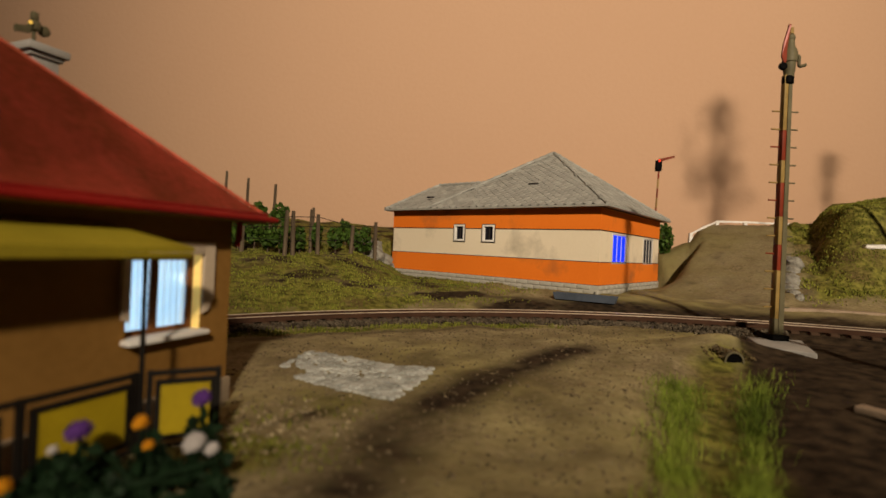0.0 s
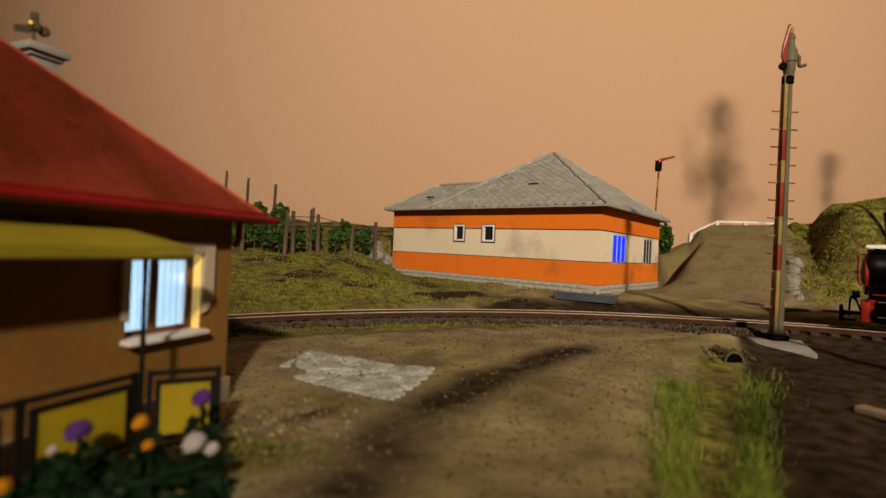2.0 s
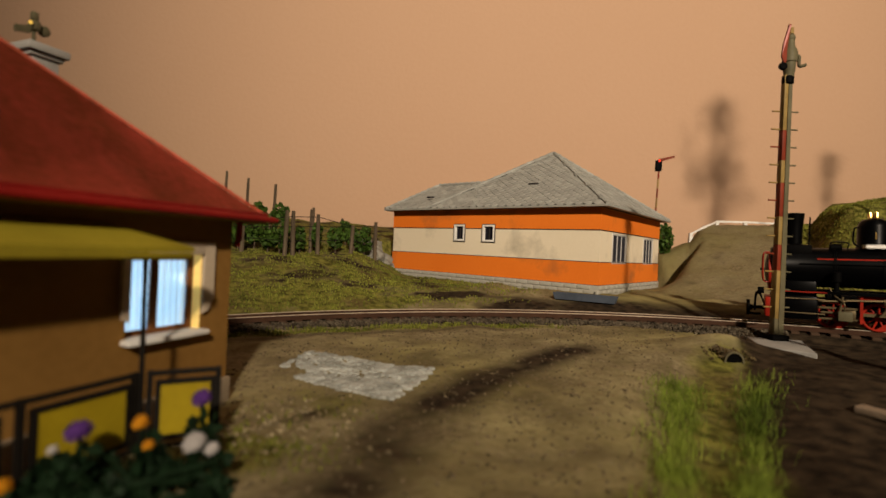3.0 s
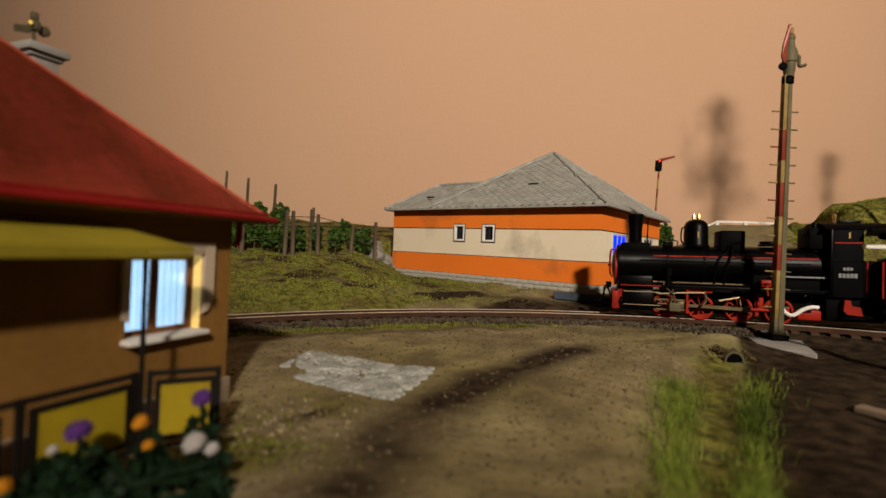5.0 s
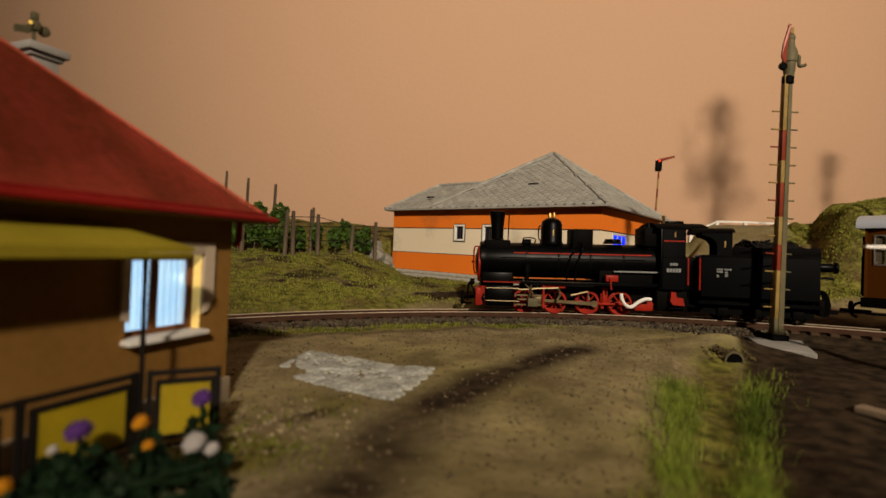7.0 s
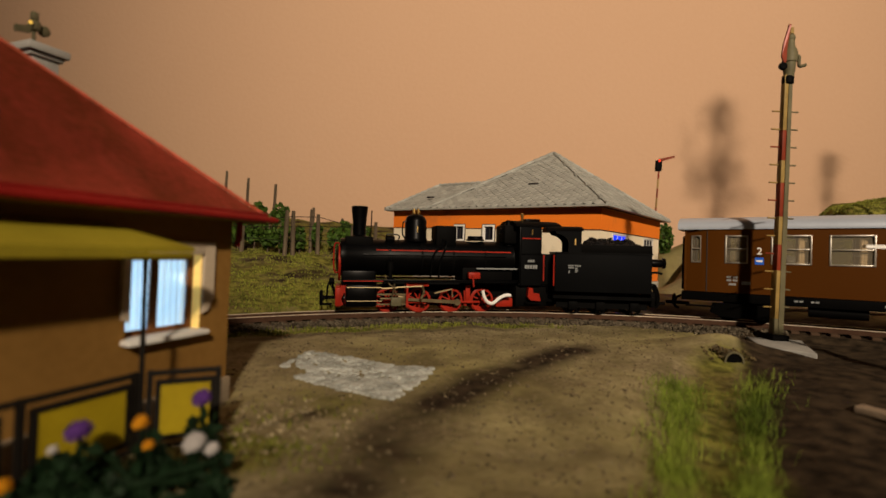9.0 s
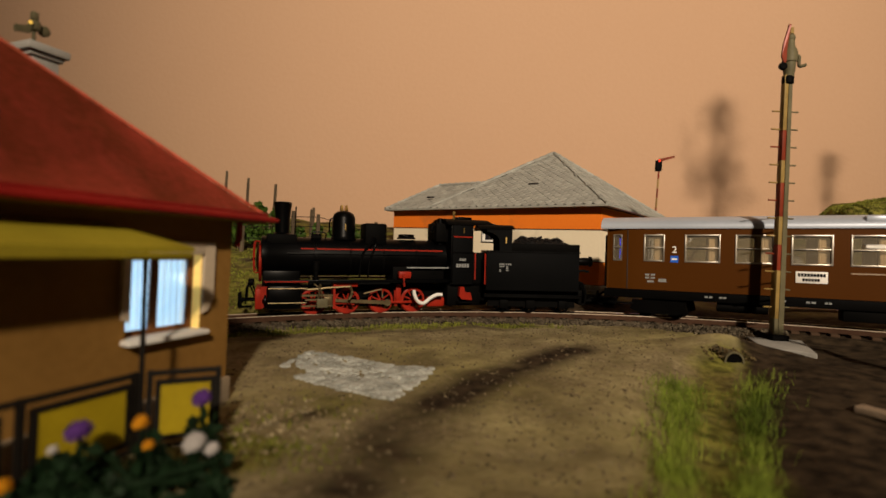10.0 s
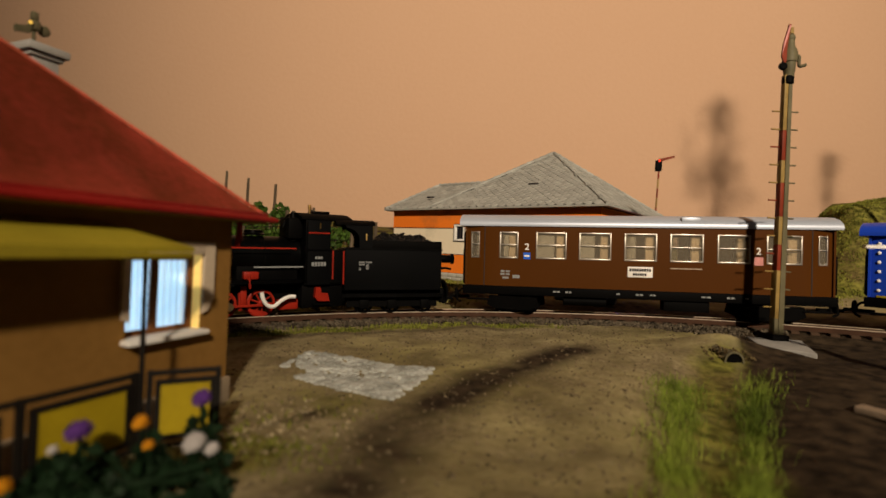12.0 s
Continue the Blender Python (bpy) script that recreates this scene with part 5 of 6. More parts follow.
        part("cab_mark", box(B(), -52.4, -51.8, s * 13.05 - 0.1, s * 13.05 + 0.1, 38.8, 41.4), BRASS, side)
    bm = B()
    top = [(-13.6, 43.6), (-12.5, 44.8), (-7, 46.4), (0, 47.0), (7, 46.4), (12.5, 44.8), (13.6, 43.6), (12.4, 43.4), (6.5, 45.2), (0, 45.8), (-6.5, 45.2), (-12.4, 43.4)]
    prism(bm, [(-43.5, y, z - 0.8) for y, z in top], (-24.0, 0, 0))
    rf = part("cab_roof", bm, BLACKMATT, ob, "arched black cab roof")
    part("whistle", lathe(B(), (-50.5, 3, 45.7), (0, 0, 1), [(0, 0.5), (2, 0.5), (2.1, 0.8), (4, 0.8), (4.3, 0.3)], 10), BRASS, rf, "brass whistle")
    part("roof_vent", box(B(), -60, -52, -4, 4, 45.4, 47.2, 0.4), BLACK, rf)
    part("cab_floor", box(B(), -66, -45.6, -12, 12, 13.6, 15), BLACKMATT, ob)
    tur = part("turret", lathe(B(), (-42.5, 4.5, 33), (0, 0, 1), [(0, 2.6), (9, 2.4), (10, 2.0), (13, 1.0)], 16), BLACK, ob)
    part("turret_pipe", tube(B(), bend([(-41, 6, 40), (-38.5, 6.5, 41.5), (-37.5, 6.5, 39)]), 0.7), BLACK, tur)
    part("dynamo", box(B(), -45.6, -39.0, -5, 9, 34, 43.5, 0.9), BLACKMATT, ob)
    return ob


def tender():
    ob = thing("coal_tender", 0, 0, 0, 0, "black tender with heaped coal and grey lettering", "tender")
    part("tank", box(B(), -24, 21.5, -13, 13, 11.2, 30.5, 0.6), COALGREY, ob, "dark grey tank")
    for s in (1, -1):
        part("tank_edge", box(B(), -24.2, 21.5, s * 13.1 - 0.2, s * 13.1 + 0.2, 29.8, 30.6), BLACK, ob)
        part("sole_bar", box(B(), -25, 22, s * 12.4 - 0.5, s * 12.4 + 0.5, 8.0, 9.6), BLACK, ob)
        part("frame", box(B(), -23, 20, s * 8.5 - 0.5, s * 8.5 + 0.5, 3.2, 10.5), BLACKMATT, ob)
        bars(ob, 12.6, 15.0, s * 13.0, 22.6, 24.4, GREYMARK, 2, 3, s)
        bars(ob, 14.2, 15.0, s * 13.0, 20.4, 21.6, GREYMARK, 2, 1, s)
        bars(ob, 9.2, 12.0, s * 13.0, 23.6, 24.4, GREYMARK, 1, 3, s)
        bars(ob, 10.6, 11.8, s * 13.0, 20.8, 23.0, GREYMARK, 3, 1, s)
        part("handrail", rod(B(), (21.9, s * 12.9, 14), (21.9, s * 12.9, 29), 0.38, seg=6), RED, ob, "red handrail")
    # rear wall of the cab with an arched opening
    for s in (1, -1):
        bm = B()
        arch = [(21.5, 41.0)] + [(21.5 - 6.5 * math.sin(a), 34.5 + 5.0 * math.cos(a)) for a in np.linspace(0.1, 1.5, 6)] + [(15, 30.5), (9.0, 30.5), (9.0, 41.2)]
        prism(bm, [(x, s * 12.2, z) for x, z in arch], (0, s * 0.8, 0))
        part("cab_side", bm, COALGREY, ob)
        part("cab_mark", box(B(), 11.6, 12.2, s * 13.05 - 0.1, s * 13.05 + 0.1, 34, 37), BRASS, ob)
    part("cab_back", box(B(), 9.0, 9.9, -12.2, 12.2, 30.5, 41, 0.1), BLACK, ob)
    bm = B()
    top = [(-13.4, 40.8), (-12.2, 42.0), (-6, 43.2), (0, 43.6), (6, 43.2), (12.2, 42.0), (13.4, 40.8), (0, 42.4)]
    prism(bm, [(8.0, y, z) for y, z in top], (17.5, 0, 0))
    part("cab_roof", bm, BLACKMATT, ob)
    part("cab_front_wall", box(B(), 20.4, 21.4, -12, 12, 11.2, 30.5), BLACK, ob)
    # coal heap
    bm = B()
    n = 18
    g = {}
    for i in range(n):
        for j in range(n):
            u, v = i / (n - 1), j / (n - 1)
            h = (1 - abs(2 * v - 1) ** 3) * (1 - abs(2 * u - 1) ** 6)
            g[i, j] = bm.verts.new((-23.4 + 32 * u, -12.2 + 24.4 * v, 30.3 + h * (5.2 + 2.0 * u) + h * noise.noise((u * 9, v * 9, 2.0)) * 2.0))
    for i in range(n - 1):
        for j in range(n - 1):
            bm.faces.new((g[i, j], g[i + 1, j], g[i + 1, j + 1], g[i, j + 1]))
    coal = part("coal", bm, COAL, ob, "heaped black coal", sharp=10)
    vs, fs = [], []
    for _ in range(420):
        u, v = random.random(), random.random()
        h = (1 - abs(2 * v - 1) ** 3) * (1 - abs(2 * u - 1) ** 6)
        c = Vector((-23 + 31 * u, -12 + 24 * v, 30.6 + h * (5.2 + 2 * u) + h * noise.noise((u * 9, v * 9, 2.0)) * 2.0))
        k = len(vs)
        e = Euler((random.random() * 6, random.random() * 6, 0)).to_matrix()
        vs += [c + e @ (Vector(q) * random.uniform(0.4, 0.9)) for q in ((1, 0, 0), (-1, 0.2, 0), (0, 1, 0.1), (0, -1, 0), (0, 0, 1), (0, 0, -1))]
        fs += [(k + a, k + b, k + d) for a, b, d in ((0, 2, 4), (2, 1, 4), (1, 3, 4), (3, 0, 4), (2, 0, 5), (1, 2, 5), (3, 1, 5), (0, 3, 5))]
    tagged(raw("coal", vs, fs, COAL, coal), kind="stuff")
    part("coal_board", box(B(), -24.0, 9, 11.6, 12.6, 30.5, 34.2, 0.2), BLACKMATT, ob)
    part("coal_board", box(B(), -24.0, 9, -12.6, -11.6, 30.5, 34.2, 0.2), BLACKMATT, ob)
    part("water_hatch", lathe(B(), (-4, 9, 30.5), (0, 0, 1), [(0, 3), (2.2, 3), (2.6, 2.4)], 16), BLACK, ob)
    # running gear
    for x in (12, -1, -17):
        for s in (1, -1):
            WHEELS.append((wheel(ob, x, s * 5.6, 4.2, 4.2, BLACKMATT, 8, False), 4.2))
            part("axle_box", box(B(), x - 2.2, x + 2.2, s * 9.2 - 0.9, s * 9.2 + 0.9, 2.4, 6.6, 0.4), BLACKMATT, ob)
        part("axle", rod(B(), (x, -5, 4.2), (x, 5, 4.2), 0.7), STEEL, ob)
    part("rear_beam", box(B(), -26, -24, -11, 11, 5, 12, 0.4), BLACKMATT, ob)
    part("rear_lamp", lathe(B(), (-24.2, 9, 26.0), (-1, 0, 0), [(0, 1.2), (0.4, 1.9), (4.5, 2.0), (5.4, 1.5), (5.6, 2.6), (6.6, 2.4)], 16), BLACK, ob, "black rear lamp")
    part("lamp_bracket", tube(B(), bend([(-24, 8, 21), (-27, 8, 21.5), (-30, 8, 21)]), 0.6), BLACK, ob)
    for y in (4, 7, 10):
        part("brake_hose", tube(B(), bend([(-24, y, 16), (-26.5, y, 15), (-28, y, 10), (-27.5, y, 5.5), (-25.5, y, 5)]), 0.5), BLACKMATT, ob)
    part("coupling_bar", tube(B(), [(-25, 0, 6), (-34, 0, 6)], 0.9), BLACKMATT, ob)
    part("draw_bar", tube(B(), [(21, 0, 6), (28, 0, 6)], 0.9), BLACKMATT, ob)
    return ob


def bogie(parent, x, y, rz):
    b = part("bogie", box(B(), -9, 9, -1.5, 1.5, 3.2, 6.5, 0.4), BLACKMATT, parent)
    b.matrix_basis = pose(x * MM, y * MM, 0, 0, 0, rz)
    for s in (1, -1):
        bm = B()
        prism(bm, [(-13, s * 7.6, 3.4), (-12, s * 7.6, 8.0), (12, s * 7.6, 8.0), (13, s * 7.6, 3.4), (9, s * 7.6, 1.8), (4, s * 7.6, 1.6), (-4, s * 7.6, 1.6), (-9, s * 7.6, 1.8)], (0, s * 1.6, 0))
        part("side_frame", bm, BLACKMATT, b)
    for dx in (-7, 7):
        w = part("wheelset", rod(B(), (0, -5.5, 0), (0, 5.5, 0), 0.7), BLACKMATT, b, at=(dx, 0, 3.8))
        for s in (1, -1):
            part("wheel", lathe(B(), (0, s * 4.3, 0), (0, s, 0), [(0, 4.2), (0.5, 4.2), (0.6, 3.8), (1.7, 3.7), (1.7, 2.8), (1.3, 0.8)], 24), BLACKMATT, w)
        WHEELS.append((w, 3.8))
    return b


def narrowed(bm):
    """Draws in the ends of a coach side at the doors."""
    for v in bm.verts:
        over = max(0.0, abs(v.co.x) - 73.2)
        v.co.y -= math.copysign(0.2 * over, v.co.y)
    return bm


def coach(name, label, body, windows, zlo, zhi, roof_mat, door_lines, high=43.4):
    ob = thing(name, 0, 0, 0, 0, label, "railway coach", "train coaches")
    hl, hw = 83.0, 13.0
    for s in (1, -1):
        # side sheet: posts between openings, and the strips above and below
        cuts = sorted(windows)
        ac = sorted([-hl, -73.2, 73.2, hl] + [c for ab in cuts for c in ab])
        solid = lambda q, z: not (zlo < z < zhi and any(c[0] < q < c[1] for c in cuts))
        side = part("side", narrowed(panel(B(), ac, [13.0, zlo, zhi, high], solid, lambda q, d, z: (q, d, z), s * 12.2, s * hw)), body, ob)
        for a, b in cuts:
            small = b - a < 6
            t = 0.7 if not small else 0.5
            mat = CHROME
            bm = B()
            ya, yb = s * 13.0 - 0.5, s * 13.0 + 0.35
            box(bm, a, a + t, ya, yb, zlo, zhi, 0.15)
            box(bm, b - t, b, ya, yb, zlo, zhi, 0.15)
            box(bm, a + t, b - t, ya, yb, zlo, zlo + t, 0.15)
            box(bm, a + t, b - t, ya, yb, zhi - t, zhi, 0.15)
            box(bm, a + t, b - t, ya, yb, zlo + 6.6, zlo + 7.1, 0.1)
            for cx, ex in ((a, 1), (b, -1)):
                for cz, ez in ((zlo, 1), (zhi, -1)):
                    prism(bm, [(cx + ex * 0.3, ya, cz + ez * 0.3), (cx + ex * 1.7, ya, cz + ez * 0.3), (cx + ex * 0.85, ya, cz + ez * 0.85), (cx + ex * 0.3, ya, cz + ez * 1.7)], (0, yb - ya, 0))
            w = part("window", narrowed(bm), mat, ob, "metal-framed window" if not small else "narrow door window")
            p = part("pane", narrowed(box(B(), a + t, b - t, s * 12.6 - 0.05, s * 12.6 + 0.05, zlo + t, zhi - t)), MILKY, w)
            p.visible_shadow = False
        for x in door_lines:
            part("door_seam", box(B(), x - 0.2, x + 0.2, s * 13.0 - 0.1, s * 13.0 + 0.14, 13.2, high - 0.2), DARKLINE, side)
    part("floor", box(B(), -hl, hl, -12.2, 12.2, 12.2, 13.0), BLACKMATT, ob)
    for x in (-hl, hl - 0.8):
        part("end_wall", box(B(), x, x + 0.8, -12.2, 12.2, 13, high), body, ob)
    for s in (1, -1):
        part("gangway", box(B(), min(s * hl, s * (hl + 2.0)), max(s * hl, s * (hl + 2.0)), -4.5, 4.5, 13, high - 3.4, 0.5), BLACKMATT, ob, "black end bellows")
        part("end_post", box(B(), min(s * hl, s * (hl + 1.2)), max(s * hl, s * (hl + 1.2)), 9.5, 11.5, 14, 31, 0.3), BLACKMATT, ob)
    # roof: shallow arch with rounded cants
    pts = [(13.7, 42.8), (13.9, 44.0), (13.2, 45.6), (11.0, 47.2), (6.0, 48.8), (0, 49.4)]
    pts = [(y, z + high - 43.4) for y, z in pts]
    prof = pts + [(-y, z) for y, z in pts[-2::-1]]
    bm = B()
    prism(bm, [(-85.2, y, z) for y, z in prof], (171.2, 0, 0))
    r = part("roof", bm, roof_mat, ob, "arched roof", sharp=50)
    for x in (-23,):
        part("roof_vent", box(B(), x - 4.2, x + 4.2, 9.6, 13.3, high + 1.9, high + 4.6, 0.4), roof_mat, r)
    # underframe
    for s in (1, -1):
        part("sole_bar", box(B(), -84, 84, s * 12.2 - 0.5, s * 12.2 + 0.5, 8.6, 12.9, 0.2), BLACKMATT, ob)
    part("underframe", box(B(), -84, 84, -11, 11, 8.8, 12.1), BLACKMATT, ob)
    part("battery_box", box(B(), -32, -12, 4, 11.5, 3.6, 8.8, 0.4), BLACKMATT, ob)
    part("air_tank", rod(B(), (14, 9.0, 6.4), (34, 9.0, 6.4), 2.2, seg=16), BLACKMATT, ob)
    for s in (1, -1):
        bogie(ob, s * 57, 6.2, -s * 12.3)
        part("coupling_bar", tube(B(), [(s * 82, 0, 6), (s * 93, 0, 6)], 0.9), BLACKMATT, ob)
        part("buffer", lathe(B(), (s * 88, 0, 7.5), (s, 0, 0), [(0, 1), (0.6, 3.0), (1.2, 3.2), (1.8, 2.6)], 16), BLACKMATT, ob)
        part("step", box(B(), min(s * 70, s * 82), max(s * 70, s * 82), 10.5, 13.4, 5.6, 6.4, 0.2), BLACKMATT, ob)
        part("brake_hose", tube(B(), bend([(s * 83, 5, 11), (s * 87, 5, 9), (s * 88, 5, 5), (s * 86, 5, 3.5)]), 0.6), BLACKMATT, ob)
    # drawn curtains beside the windows
    for a, b in windows:
        if b - a < 6:
            continue
        for s in (1, -1):
            bm = B()
            for k in range(5):
                x = a + (0.5 + k * 0.9)
                rod(bm, (x, s * 10.2, zlo - 1), (x, s * 10.2, zhi + 1), 0.85, 0.85, 10)
            part("curtain", bm, SEAT, ob, "beige curtain")
    # seats
    for k in range(9):
        x = -58 + k * 13.5
        for s in (1, -1):
            bm = B()
            box(bm, x - 1.2, x + 1.2, min(s * 3.4, s * 11.8), max(s * 3.4, s * 11.8), 13.0, 25.5, 0.8)
            box(bm, x + 1.2, x + 5.0, min(s * 3.4, s * 11.8), max(s * 3.4, s * 11.8), 19.5, 22.0, 0.6)
            part("seat", bm, SEAT, ob, "beige bench seat")
    part("partition", box(B(), 52.5, 53.5, -12, 12, 13, high - 0.4, 0.1), SEAT, ob)
    part("partition", box(B(), -52.5, -51.5, -12, 12, 13, high - 0.4, 0.1), SEAT, ob)
    return ob


def text_part(parent, body, size, at, mat, s=1, rz=180):
    """Upright lettering in the built-in font on a vehicle's side."""
    cu = bpy.data.curves.new("lettering", "FONT")
    cu.body, cu.size, cu.extrude, cu.align_x = body, size * MM, 0.05 * MM, "CENTER"
    cu.offset = 0.05 * MM
    ob = new("lettering", cu)
    cu.materials.append(mat)
    ob.parent = parent
    ob.matrix_basis = pose(at[0] * MM, at[1] * MM, at[2] * MM, 90, 0, rz)
    return ob


def brown_coach():
    win = [(56.5, 65.8), (33.2, 47.9), (12.4, 27.4), (-8.2, 6.5), (-28.5, -13.9), (-48.3, -34.3), (-69.3, -54.8), (75.8, 80.2), (-80.0, -75.9)]
    ob = coach("brown_coach", "brown passenger coach with silver roof and bright window frames", BROWN, win, 26.8, 40.0, SILVER, (73.2, -73.2))
    for x, m in ((52.2, BLUEMARK), (-51.6, PINKMARK)):
        text_part(ob, "2", 4.5, (x, 13.06, 31.2), WHITE)
        part("class_mark", box(B(), x - 1.7, x + 1.7, 13.0, 13.15, 26.6, 29.8) if m is BLUEMARK else box(B(), x - 1.9, x + 1.9, 13.0, 13.15, 26.2, 30.0), m, ob, "small square blue sign" if m is BLUEMARK else "small pale pink sign")
        if m is BLUEMARK:
            bars(ob, x - 1.2, x + 1.2, 13.16, 27.8, 28.6, WHITE, 1, 1)
    sign = part("destination_board", box(B(), -6.4, 4.8, 13.0, 13.4, 19.2, 24.2, 0.1), WHITE, ob, "white destination board")
    bars(sign, -5.6, 4.0, 13.4, 22.0, 23.4, COALGREY, 1, 9)
    bars(sign, -3.6, 2.4, 13.4, 20.0, 21.2, COALGREY, 1, 6)
    bars(ob, 60.5, 65, 13.0, 18.4, 20.8, GREYMARK, 2, 2)
    bars(ob, 61.0, 64, 13.0, 16.6, 17.6, GREYMARK, 1, 1)
    bars(ob, 55.5, 59, 13.0, 17.0, 18.6, GREYMARK, 1, 1)
    for x, w in ((36, 4), (30.5, 3.5), (8, 2), (-2.5, 4.2), (-8, 3.0), (-32, 5), (-42, 4), (-48, 2)):
        bars(ob, x, x + w * 0.8, 12.75, 10.5, 11.3, GREYMARK, 1, 2)
    part("window_strip", box(B(), -28, -14, 13.0, 13.2, 23.6, 24.1), PLANK, ob)
    return ob


def blue_car():
    win = [(56.0, 67.0), (33.2, 47.9), (12.4, 27.4), (-8.2, 6.5), (-28.5, -13.9), (-48.3, -34.3), (-69.3, -54.8)]
    ob = coach("blue_coach", "bright blue passenger coach with yellow lower edge and rivets", BLUE, win, 25.0, 36.6, BLUE, (72.5,), 39.9)
    part("yellow_edge", box(B(), -73, 73, 13.0, 13.3, 12.6, 13.8, 0.1), YELLOW, ob, "yellow lower edge")
    part("yellow_edge", narrowed(box(B(), 73.2, 80.2, 13.0, 13.3, 12.6, 13.8, 0.1)), YELLOW, ob)
    for z in (16, 20, 24, 28, 32, 36):
        for x in (79.5, 75.5, 70.5):
            part("rivet", lathe(B(), (x, 13.0 - 0.2 * max(0, x - 73.2), z), (0, 1, 0), [(0, 0.75), (0.35, 0.7), (0.6, 0.35)], 8), WHITE, ob, "pale rivet head")
    return ob


LOCO = locomotive()
TENDER = tender()
COACH = brown_coach()
BLUECAR = blue_car()

# angle of the locomotive's middle along the arc, degrees by seconds
RUN = [(0.0, 35.2), (1.0, 42.4), (2.0, 49.6), (2.2, 51.0), (2.5, 53.2), (3.0, 57.2), (3.9, 63.9), (4.8, 70.56), (5.0, 71.99), (5.5, 75.6), (6.0, 79.4), (6.5, 83.2),
       (7.0, 87.1), (8.0, 94.7), (9.0, 102.31), (9.5, 106.02), (10.0, 110.0), (10.5, 113.65), (11.0, 117.6), (11.5, 121.25), (12.0, 125.4)]


def run_at(t):
    ts, ps = [a for a, _ in RUN], [b for _, b in RUN]
    i = max(0, min(len(ts) - 2, int(np.searchsorted(ts, t, side="right")) - 1))
    slope = lambda k: (ps[min(k + 1, len(ps) - 1)] - ps[max(k - 1, 0)]) / (ts[min(k + 1, len(ts) - 1)] - ts[max(k - 1, 0)])
    h = ts[i + 1] - ts[i]
    u = (t - ts[i]) / h
    return (2 * u ** 3 - 3 * u * u + 1) * ps[i] + (u ** 3 - 2 * u * u + u) * h * slope(i) + (3 * u * u - 2 * u ** 3) * ps[i + 1] + (u ** 3 - u * u) * h * slope(i + 1)


def on_track(phi):
    """Pose of a vehicle whose middle stands at that angle of the arc."""
    a = math.radians(phi)
    x, y, z = arc(RC, phi)
    fall = (float(rail_z(phi + 1)) - float(rail_z(phi - 1))) / (RC * math.radians(2))
    fwd = Vector((-math.sin(a), math.cos(a), fall)).normalized()
    left = Vector((-math.cos(a), -math.sin(a), 0))
    up = fwd.cross(left)
    m = Matrix((fwd, left, up)).transposed().to_4x4()
    m.translation = Vector((x, y, z)) * MM
    return m


def motions():
    times = [k * 0.1 for k in range(121)]
    for ob, lag in ((LOCO, 0.0), (TENDER, 19.12), (COACH, 46.2), (BLUECAR, 85.3)):
        # the couplings stretch a little while the train comes out of the far bend
        slack = lambda t: 0.55 * min(1.0, max(0.0, (11.5 - t) / 2.5)) if ob is COACH else 0.0
        walk(ob, [(t, on_track(run_at(t) - lag - slack(t))) for t in times])
    way = {t: math.radians(run_at(t) - run_at(0)) * RC for t in times}
    # the plate added behind the lit window slides shut and open again, for the light's flicker
    for ob in BLINKPLATES:
        state = lambda t: 0.0 if 2.65 < t < 3.05 or 3.15 < t < 3.25 else 1.0
        walk(ob, [(t, pose(27 * MM * state(t), 0, 0)) for t in times])
    for w, r in WHEELS:
        at = w.location.copy()
        walk(w, [(t, Matrix.Translation(at) @ Matrix.Rotation(way[t] / r, 4, "Y")) for t in times])
    for ob, kind, s in RODS:
        rows = []
        for t in times:
            a = way[t] / 5.6 + (0 if s > 0 else math.pi / 2)
            cx, cz = 2.6 * math.sin(a), 2.6 * math.cos(a)
            big = Vector((-13.0 + cx, 0, 5.6 + cz))
            head = Vector((big.x + math.sqrt(27.5 ** 2 - (6.6 - big.z) ** 2), 0, 6.6))
            if kind == "couple":
                m = pose(cx * MM, s * 7.6 * MM, (5.6 + cz) * MM)
            elif kind == "main":
                d = head - big
                m = Matrix.Translation(Vector((big.x, s * 8.8, big.z)) * MM) @ Matrix.Rotation(-math.atan2(d.z, d.x), 4, "Y")
            else:
                m = pose(head.x * MM, s * 9.6 * MM, head.z * MM)
            rows.append((t, m))
        walk(ob, rows)


# ---- plants and small things ----
def blades(name, spots, tall, wide, mat, label, lean=0.5):
    """Standing grass: single tapered blades, joined."""
    vs, fs = [], []
    for x, y, z, k in spots:
        a = random.uniform(0, 6.283)
        h = tall * k * random.uniform(0.55, 1.2)
        w = wide * random.uniform(0.7, 1.3) / 2
        l = random.gauss(0, lean) * h
        m = random.uniform(0, 6.283)
        dx, dy = math.cos(a) * w, math.sin(a) * w
        lx, ly = math.cos(m) * l, math.sin(m) * l
        n = len(vs)
        vs += [(x - dx, y - dy, z - 0.4), (x + dx, y + dy, z - 0.4), (x + lx * 0.35 + dx * 0.7, y + ly * 0.35 + dy * 0.7, z + h * 0.6), (x + lx * 0.35 - dx * 0.7, y + ly * 0.35 - dy * 0.7, z + h * 0.6), (x + lx, y + ly, z + h)]
        fs += [(n, n + 1, n + 2, n + 3), (n + 3, n + 2, n + 4)]
    return tagged(raw(name, vs, fs, mat), label, "grass", kind="stuff")


def scatter(n, x0, x1, y0, y1, keep):
    out = []
    xs, ys = np.random.uniform(x0, x1, n), np.random.uniform(y0, y1, n)
    p = keep(xs, ys)
    ok = np.random.uniform(0, 1, n) < p
    for x, y in zip(xs[ok], ys[ok]):
        out.append((float(x), float(y), on_ground(float(x), float(y)), 1.0))
    return out


